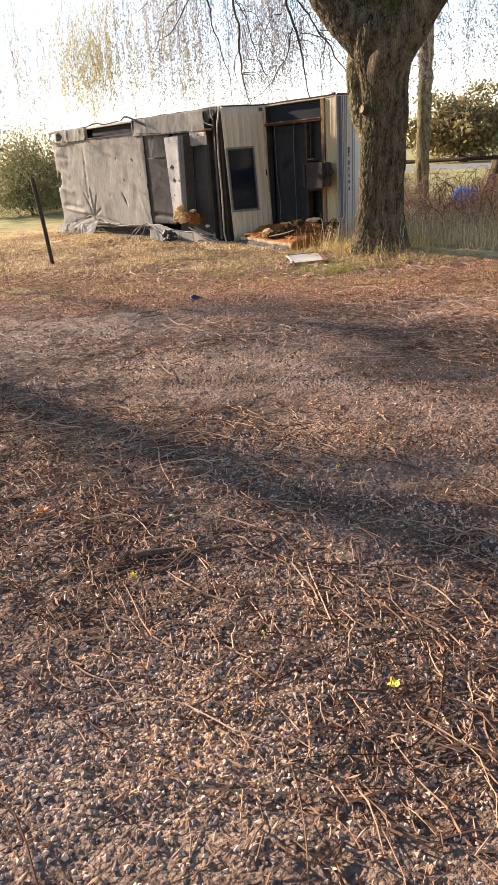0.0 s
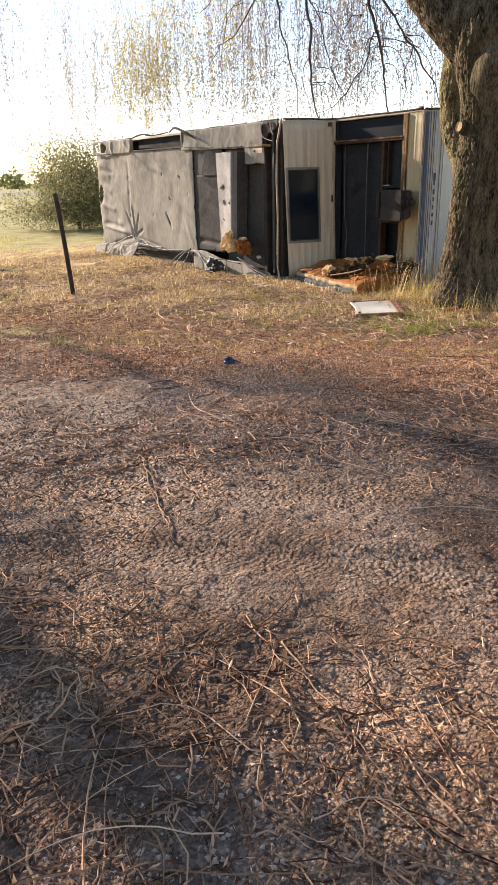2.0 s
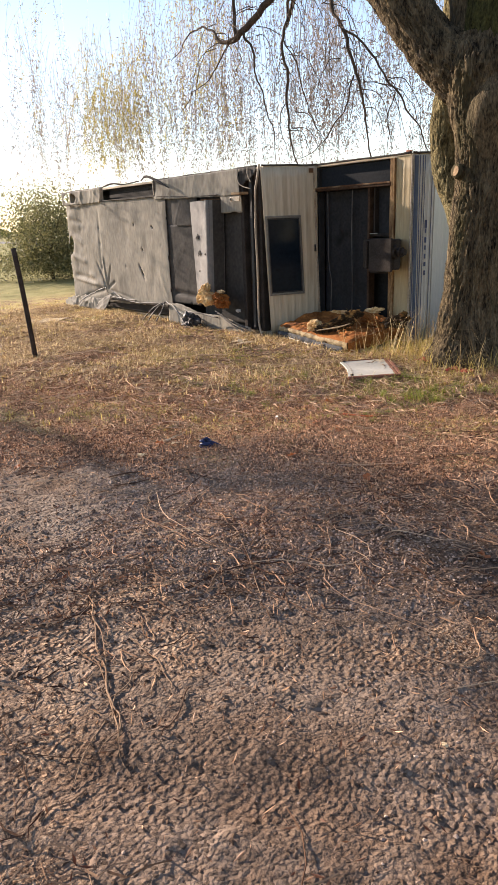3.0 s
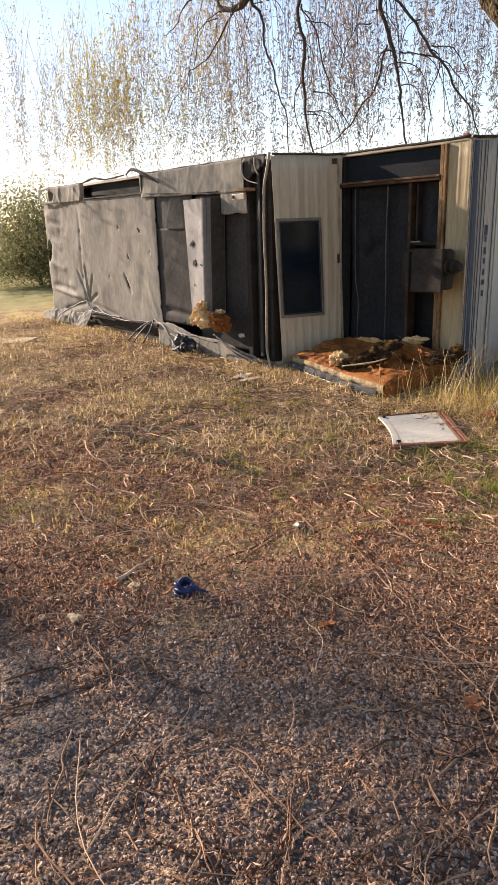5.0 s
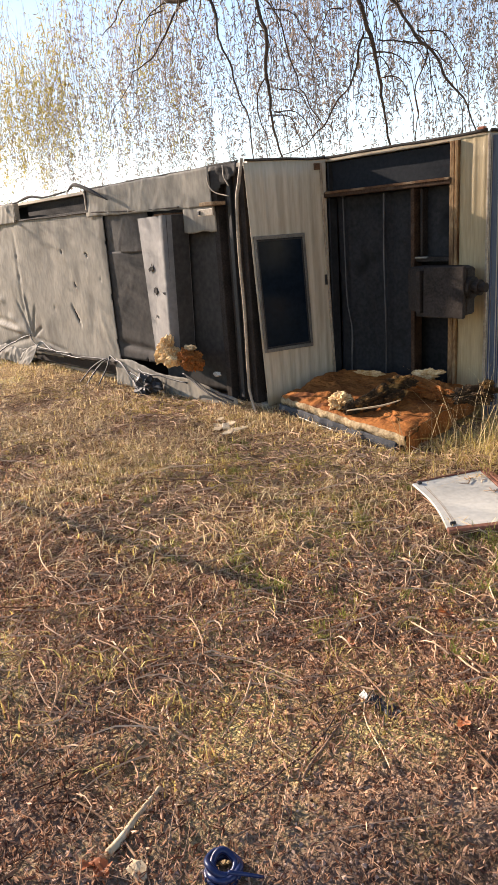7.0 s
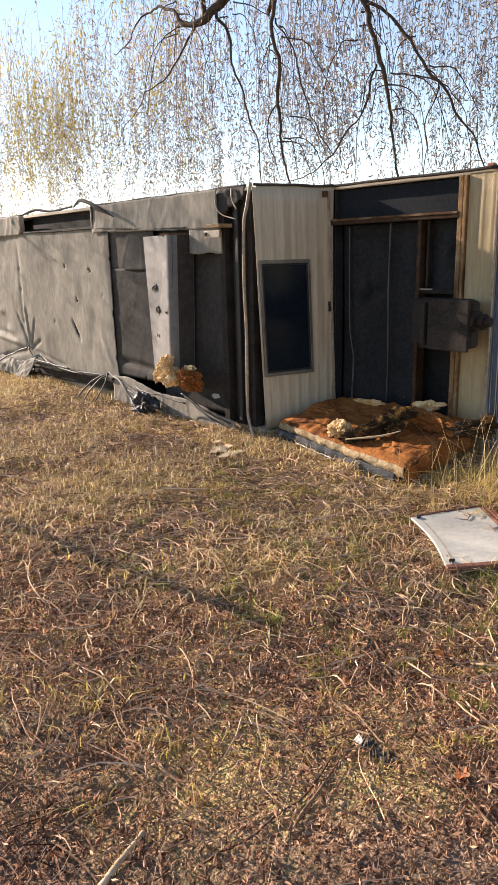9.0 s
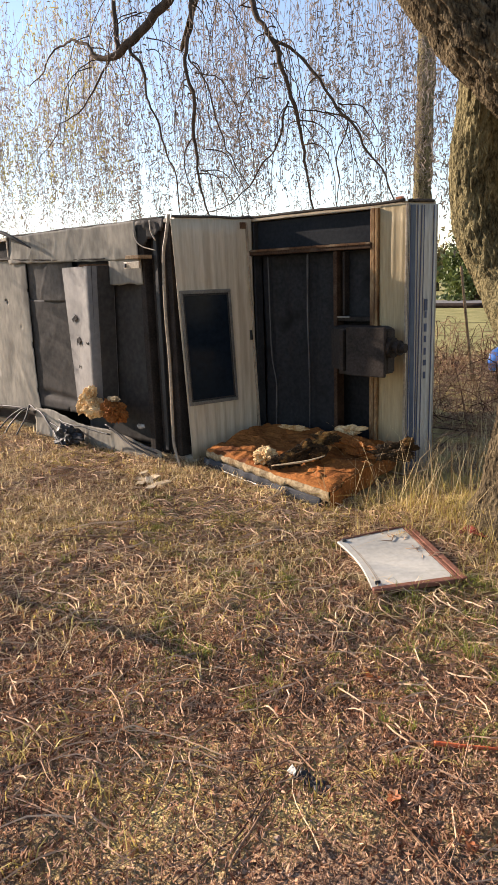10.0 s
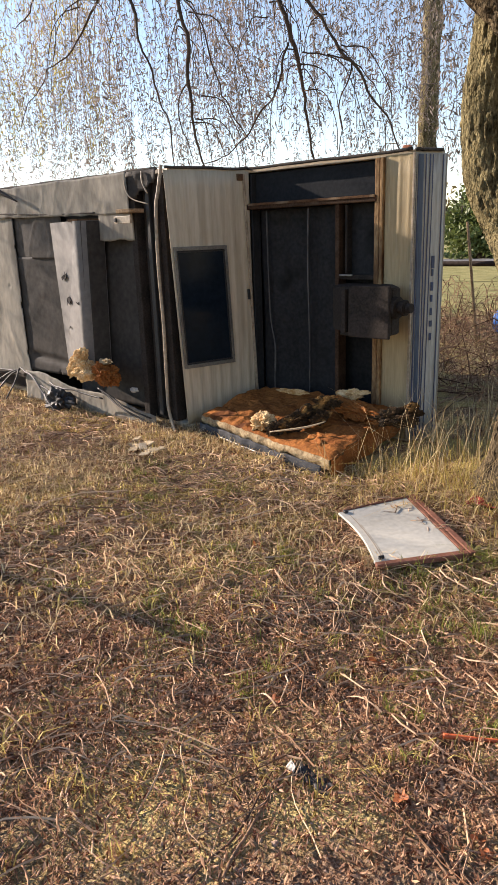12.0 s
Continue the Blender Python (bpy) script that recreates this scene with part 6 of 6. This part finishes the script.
sheet(lambda u, v: (3.70 + 0.15 * u + 0.02 * noise.noise(Vector((u * 4, v * 4, 1))), -2.81 + 0.05 * v + 0.02 * noise.noise(Vector((u * 3, v * 3, 5))), float(height(3.77, -2.78)) + 0.012 + 0.014 * noise.noise(Vector((u * 5, v * 4, 9)))), 24, 10, BLACKFILM, "film", film, thick=0.002)
sheet(lambda u, v: (3.675 + 0.035 * u, -2.81 + 0.03 * v * (1 - 0.6 * u), float(height(3.66, -2.79)) + 0.018 + 0.015 * v + 0.01 * noise.noise(Vector((u * 5, v * 4, 3)))), 8, 8, PANEL, "corner", film, "white torn corner", thick=0.002)
plank = thing("pale_board", "pale weathered flat board lying in grass", "board", (-4.35, -1.7, 0))
bm = block(-0.42, 0.42, -0.22, 0.22, 0.0, 0.025, 0.004)
bmesh.ops.transform(bm, matrix=pose(-4.35, -1.7, 0.03, 2, -2, 38), verts=bm.verts)
part("face", bm, PALE_WOOD, plank)


def lying_stick(name, a, b, rad, mat, label, category, seed=0, rough=0.25, sides=7, bow=0.0):
    t = thing(name, label, category, ((a[0] + b[0]) / 2, (a[1] + b[1]) / 2, 0))
    A, B, P = Vector(a), Vector(b), []
    for k in range(7):
        p = A.lerp(B, k / 6) + Vector((noise.noise(Vector((k * 0.9, seed, 0))), noise.noise(Vector((k * 0.9, seed, 5))), 0)) * bow
        P.append((p.x, p.y, float(height(p.x, p.y)) + rad * 0.9 + 0.006, rad * (1.1 - 0.09 * k)))
    limb("wood", P, 24, sides, mat, t, rough, seed)
    return t


lying_stick("split_stick", (3.60, -3.87, 0.02), (3.49, -3.61, 0.03), 0.011, PALE_WOOD, "short split pale wood stick on litter", "stick", 1)
lying_stick("dark_stick", (8.34, -7.28, 0.02), (8.45, -7.11, 0.025), 0.016, TWIG, "short dark rotten stick on gravel", "stick", 2)


def fallen_branch(a, b, c, rad, mat, label, seed):
    """A thin bent branch on the ground through three places, with a side shoot."""
    t = thing("fallen_branch", label, "branch", (b[0], b[1], 0), "fallen branches")
    L = smooth_line([(*a, rad * 1.2), (*b, rad), (*c, rad * 0.5)], 9)
    P = [(x + 0.022 * noise.noise(Vector((k * 0.8, seed, 0))), y + 0.022 * noise.noise(Vector((k * 0.8, seed, 5))), float(height(x, y)) + r + 0.004 + 0.012 * abs(noise.noise(Vector((k * 0.6, seed, 9)))), r) for k, (x, y, r) in enumerate(L)]
    limb("wood", P, 34, 6, mat, t, 0.25, seed)
    q, d = P[5], Vector((P[6][0] - P[4][0], P[6][1] - P[4][1], 0))
    d.rotate(Matrix.Rotation(0.7 if seed % 2 else -0.6, 3, "Z"))
    limb("shoot", [(q[0], q[1], q[2], rad * 0.5), (q[0] + d.x * 0.8, q[1] + d.y * 0.8, q[2] + 0.01, rad * 0.35), (q[0] + d.x * 1.5, q[1] + d.y * 1.3, q[2] - 0.004, rad * 0.2)], 12, 5, mat, t, 0.1, seed)


DRYBRANCH = material("dry_branch", (0.15, 0.085, 0.05), (0.38, 0.25, 0.155), 5, 60, 0.85, 0.3)
DARKBRANCH = material("dark_branch", (0.05, 0.026, 0.017), (0.17, 0.10, 0.065), 5, 60, 0.85, 0.3)
BROWN_BRANCH = "thin dark brown fallen branch on the litter"
PALE_BRANCH = "thin pale dry fallen branch bent over the litter"
BRANCHES = (
        ((8.54, -6.88), (8.73, -6.89), (8.87, -6.83), 0.007, 1), ((8.51, -6.79), (8.74, -6.72), (8.80, -6.86), 0.006, 0), ((8.48, -7.36), (8.53, -6.97), (8.53, -6.80), 0.006, 0),
        ((8.87, -6.83), (9.08, -6.70), (9.24, -6.52), 0.006, 0), ((8.59, -7.75), (8.84, -7.78), (9.10, -7.62), 0.006, 1), ((9.30, -6.99), (9.38, -7.11), (9.49, -7.20), 0.007, 1),
        ((8.05, -7.38), (8.24, -7.45), (8.45, -7.52), 0.006, 1), ((8.54, -7.38), (8.69, -7.46), (8.82, -7.53), 0.005, 1), ((5.59, -5.43), (6.11, -5.61), (6.48, -5.74), 0.006, 1),
        ((5.74, -6.59), (6.16, -6.67), (6.46, -6.82), 0.006, 1), ((5.72, -6.36), (6.06, -6.49), (6.39, -6.56), 0.006, 1), ((7.59, -6.81), (7.84, -6.90), (8.02, -7.11), 0.006, 1),
        ((8.55, -6.09), (8.72, -6.27), (8.85, -6.41), 0.005, 1), ((7.34, -5.80), (7.69, -5.88), (7.98, -5.94), 0.005, 1), ((8.95, -6.78), (9.17, -6.91), (9.46, -6.83), 0.006, 0),
        ((8.60, -7.58), (8.75, -7.64), (8.86, -7.76), 0.005, 1), ((5.46, -5.38), (5.85, -5.50), (6.12, -5.62), 0.006, 1), ((5.78, -5.59), (5.94, -5.57), (6.14, -5.62), 0.005, 1),
        ((5.86, -5.38), (6.07, -5.38), (6.27, -5.44), 0.005, 1), ((6.05, -5.44), (6.13, -5.56), (6.18, -5.72), 0.005, 1), ((6.12, -5.62), (6.30, -5.66), (6.42, -5.74), 0.005, 1),
        ((6.29, -5.38), (6.42, -5.53), (6.38, -5.57), 0.005, 0), ((3.53, -3.71), (3.64, -3.65), (4.03, -3.92), 0.006, 1), ((4.21, -4.62), (4.28, -4.28), (4.23, -3.83), 0.006, 0),
        ((5.02, -4.37), (5.34, -4.45), (5.95, -4.77), 0.005, 1), ((4.14, -2.73), (4.63, -2.99), (4.79, -2.95), 0.006, 1), ((5.91, -3.58), (6.19, -3.56), (6.36, -3.57), 0.006, 0),
        ((2.08, -1.40), (2.55, -1.82), (2.66, -2.21), 0.0085, 1), ((2.49, -2.50), (2.75, -2.50), (3.02, -2.44), 0.0085, 1), ((2.47, -3.33), (2.62, -3.22), (2.64, -2.96), 0.008, 1),
        ((2.95, -2.83), (3.09, -2.88), (3.25, -2.89), 0.007, 1), ((1.80, -3.37), (2.01, -3.31), (2.43, -3.33), 0.006, 1), ((1.86, -2.65), (1.92, -2.96), (2.08, -3.29), 0.007, 0),
        ((3.20, -2.18), (3.44, -2.33), (3.57, -2.42), 0.006, 1), ((0.10, -2.06), (0.46, -2.36), (0.14, -2.50), 0.006, 1), ((0.66, -0.78), (1.56, -0.74), (1.83, -0.52), 0.007, 1),
        ((1.50, -0.99), (1.71, -0.64), (2.07, -0.41), 0.006, 1), ((-1.47, -1.41), (-0.64, -1.24), (0.36, -1.29), 0.006, 1), ((-3.56, -0.76), (-2.05, -0.91), (-1.53, -0.63), 0.006, 1),
        ((3.80, -3.25), (3.73, -3.03), (3.66, -2.75), 0.008, 1), ((3.84, -2.65), (4.19, -2.74), (4.47, -2.78), 0.006, 0), ((3.49, -2.27), (3.83, -2.50), (4.10, -2.74), 0.006, 1),
        ((3.32, -2.22), (3.59, -2.40), (3.83, -2.62), 0.006, 1), ((3.78, -2.07), (4.15, -2.36), (4.35, -2.56), 0.006, 1), ((2.63, -1.86), (3.18, -2.08), (3.49, -2.14), 0.006, 1),
        ((3.71, -3.56), (3.73, -3.14), (3.60, -2.73), 0.0075, 0), ((3.33, -3.84), (3.66, -3.81), (3.95, -3.91), 0.0065, 1), ((3.81, -3.56), (3.85, -3.46), (3.88, -3.39), 0.006, 1),
        ((3.00, -2.05), (3.85, -2.56), (4.31, -2.73), 0.006, 1), ((4.04, -4.57), (4.09, -4.27), (4.01, -3.95), 0.0075, 0), ((3.49, -3.76), (3.83, -3.84), (4.05, -4.08), 0.006, 1),
        ((5.38, -3.40), (5.39, -3.73), (5.63, -3.81), 0.007, 1), ((4.23, -4.11), (4.44, -4.08), (4.59, -3.98), 0.006, 0), ((4.46, -4.48), (4.67, -4.62), (4.81, -4.71), 0.006, 1),
        ((3.88, -2.65), (4.48, -2.91), (4.94, -2.94), 0.0065, 1), ((3.80, -2.62), (4.42, -2.72), (4.91, -2.71), 0.006, 1), ((4.28, -2.89), (4.63, -3.04), (5.17, -3.09), 0.006, 1))
for k, (a, b, c, rad, pale) in enumerate(BRANCHES):
    fallen_branch(a, b, c, rad * 0.55, DRYBRANCH if pale else DARKBRANCH, PALE_BRANCH if pale else BROWN_BRANCH, k)
for k, (sx, sy, s_) in enumerate(((3.81, -4.18, 0.055), (3.70, -4.29, 0.03), (3.71, -3.84, 0.05), (7.95, -7.08, 0.014), (8.16, -6.97, 0.022), (7.93, -7.41, 0.02), (7.05, -4.90, 0.016), (2.89, -2.45, 0.015))):
    t = thing("pale_stone", "small pale chip of stone on the yard", "stone", (sx, sy, 0), "pale chips of stone")
    ragged_blob((sx, sy, float(height(sx, sy)) + 0.012), (s_ * 0.8, s_ * 0.5, s_ * 0.25), k, PALE_WOOD, "chip", t, "", 1.0, 2)
lying_stick("orange_stake", (4.01, -2.32, 0.03), (4.23, -2.17, 0.035), 0.010, material("orange_paint", (0.55, 0.10, 0.03), (0.7, 0.17, 0.05), 6, 40, 0.6, 0.1), "short orange painted stake in grass", "stake", 5, 0.05)
lying_stick("pale_pipe", (-5.0, -3.2, 0.03), (-3.55, -1.9, 0.05), 0.022, PALE_WOOD, "long pale yellow pole lying in grass", "pole", 6, 0.05)
RED = material("red_wrapper", (0.28, 0.03, 0.022), (0.45, 0.075, 0.05), 8, 40, 0.5, 0.1)
for sx, sy, sz, sd_ in ((3.25, -0.28, 0.10, 4), (3.78, -0.37, 0.13, 6)):
    w = thing("red_wrapper", "crumpled red plastic wrapper in the grass", "wrapper", (sx, sy, 0), "red wrappers")
    sheet(lambda u, v: (sx + (u - 0.5) * sz * 2, sy + (v - 0.5) * sz * 1.3 + 0.03 * noise.noise(Vector((u * 5, v * 5, sd_))), float(height(sx, sy)) + 0.035 + 0.03 * noise.noise(Vector((u * 4, v * 4, sd_ + 3)))), 14, 10, RED, "film", w, thick=0.002)
SCRAPWOOD = material("bare_split_wood", (0.36, 0.28, 0.18), (0.66, 0.54, 0.38), 9, 70, 0.8, 0.3)
for k, (sx, sy, a, l) in enumerate(((0.20, -0.66, 20, 0.20), (0.47, -0.66, 75, 0.22), (0.33, -0.78, 110, 0.12), (0.40, -0.58, 50, 0.14), (0.28, -0.56, -10, 0.16), (0.52, -0.80, 30, 0.10), (0.12, -0.56, 140, 0.12), (0.36, -0.68, -35, 0.18))):
    t = thing("wood_scrap", "splintered pale board scrap on the ground", "scrap", (sx, sy, 0), "wood scraps by the trailer")
    l *= 0.8
    bm = block(-l / 2, l / 2, -0.03 - 0.008 * (k % 3), 0.03, 0.0, 0.008, 0.002)
    for v in bm.verts:
        v.co.y += 0.35 * v.co.x * ((k % 3) - 1) + 0.012 * noise.noise(v.co * 40 + Vector((k, 0, 0)))
    bmesh.ops.transform(bm, matrix=pose(sx, sy, float(height(sx, sy)) + 0.015 + 0.004 * k, 10 - 7 * (k % 4), -6 + 4 * (k % 4), a), verts=bm.verts)
    part("board", bm, SCRAPWOOD, t)


def broad_leaf():
    """A lobed dry leaf, curled at the tips."""
    bm = bmesh.new()
    c = bm.verts.new((0, 0, 0.006))
    ring = []
    for k in range(20):
        a = 6.283 * k / 20
        r = 0.05 * (0.62 + 0.38 * abs(math.cos(2.5 * a)))
        ring.append(bm.verts.new((math.cos(a) * r, math.sin(a) * r, 0.012 * math.sin(3 * a) + 0.35 * r)))
    for k in range(20):
        bm.faces.new((c, ring[k], ring[(k + 1) % 20]))
    return bm


ORANGE_LEAF = leafy("orange_dry_leaf", (0.26, 0.06, 0.02), (0.42, 0.14, 0.05), 0.25)
first = None
lr = random.Random(12)
for sx, sy in [(2.43, -1.55), (2.95, -2.01), (2.05, -1.79), (3.40, -2.54), (3.57, -2.07), (4.30, -2.67), (4.34, -2.70), (3.91, -1.58), (4.05, -2.68), (3.64, -3.91), (3.60, -3.93), (0.95, -2.62), (1.9, -1.5)] + [(lr.uniform(0.5, 9.0), lr.uniform(-7.5, -1.2)) for _ in range(14)]:
    if turf_edge(sx, sy) < -6.5:
        continue
    m = pose(sx, sy, float(height(sx, sy)) + 0.012, lr.uniform(-25, 25), lr.uniform(-25, 25), lr.uniform(0, 360)) @ Matrix.Scale(lr.uniform(0.5, 1.05), 4)
    if first is None:
        me = bpy.data.meshes.new("fallen_leaf")
        bm = broad_leaf()
        bm.to_mesh(me)
        bm.free()
        me.materials.append(ORANGE_LEAF)
        first = tagged(new("fallen_leaf", me), "curled orange dry leaf on the litter", "leaf", "orange leaves on the ground")
        first.matrix_world = m
    else:
        copy_thing(first, m)


yellow = None
me = bpy.data.meshes.new("yellow_leaf")
bm = broad_leaf()
bm.to_mesh(me)
bm.free()
me.materials.append(leafy("yellow_fallen_leaf", (0.62, 0.46, 0.03), (0.75, 0.6, 0.06), 0.3))
for k, (sx, sy) in enumerate(((9.59, -7.14), (8.38, -6.08), (8.44, -7.36), (9.11, -7.25), (8.36, -6.05))):
    m = pose(sx, sy, float(height(sx, sy)) + 0.015, 10, -12, 70 * k) @ Matrix.Scale(0.45 + 0.08 * (k % 3), 4)
    if yellow is None:
        yellow = tagged(new("yellow_leaf", me), "small bright yellow leaf on the gravel", "leaf", "yellow leaves on the ground")
        yellow.matrix_world = m
    else:
        copy_thing(yellow, m)
w = thing("red_wrapper", "torn red plastic scrap on the gravel", "wrapper", (8.85, -8.29, 0))
sheet(lambda u, v: (8.82 + u * 0.045, -8.32 + v * 0.03 + 0.01 * noise.noise(Vector((u * 5, v * 5, 2))), float(height(8.85, -8.29)) + 0.02 + 0.015 * noise.noise(Vector((u * 4, v * 4, 8)))), 8, 6, RED, "film", w, thick=0.002)


# ---- bare trees beside the yard, whose shade falls across the gravel ----
def bare_tree(x, y, tall, girth, limbs, leaves, seed, label, crown=None):
    t = thing("bare_tree", label, "tree", (x, y, 0))
    limb("trunk", [(x, y, -0.1, girth * 1.3), (x, y, 0.6, girth), (x + 0.1, y + 0.05, tall * 0.3, girth * 0.9), (x + 0.05, y + 0.1, tall * 0.5, girth * 0.7), (x + 0.2, y, tall * 0.78, girth * 0.45), (x + 0.3, y + 0.1, tall, 0.03)], 40, 14, TWIG, t, 0.1, seed, kink=0.3)
    r = random.Random(seed)
    for k in range(limbs):
        z0 = tall * (0.22 + 0.62 * k / limbs)
        u = r.uniform(0, 6.283)
        l = r.uniform(1.0, 2.6) * (1.15 - 0.75 * z0 / tall)
        p1 = (x + 0.1 + math.cos(u) * l * 0.5, y + 0.05 + math.sin(u) * l * 0.5, z0 + l * 0.35)
        p2 = (x + 0.1 + math.cos(u + 0.2) * l, y + 0.05 + math.sin(u + 0.2) * l, z0 + l * 0.6)
        limb("limb", [(x + 0.1, y + 0.05, z0, 0.06), (*p1, 0.04), (*p2, 0.012)], 12, 6, TWIG, t, 0.1, k, kink=0.12)
    v, f = crown_leaves((x + 0.1, y, crown[0] if crown else tall * 0.58), crown[1] if crown else (1.3, 1.1, tall * 0.36), leaves, seed + 70, 0.06)
    under(scatter_mesh("crown", v, f, AUTUMN, "", "", None, None), t)


bare_tree(-6.5, -9.5, 8.5, 0.22, 20, 1900, 7, "tall nearly bare tree standing beside the yard")
bare_tree(-12.0, -7.7, 8.6, 0.06, 14, 1600, 9, "thin tree with its last brown leaves beside the yard", (6.8, (1.4, 1.25, 1.2)))
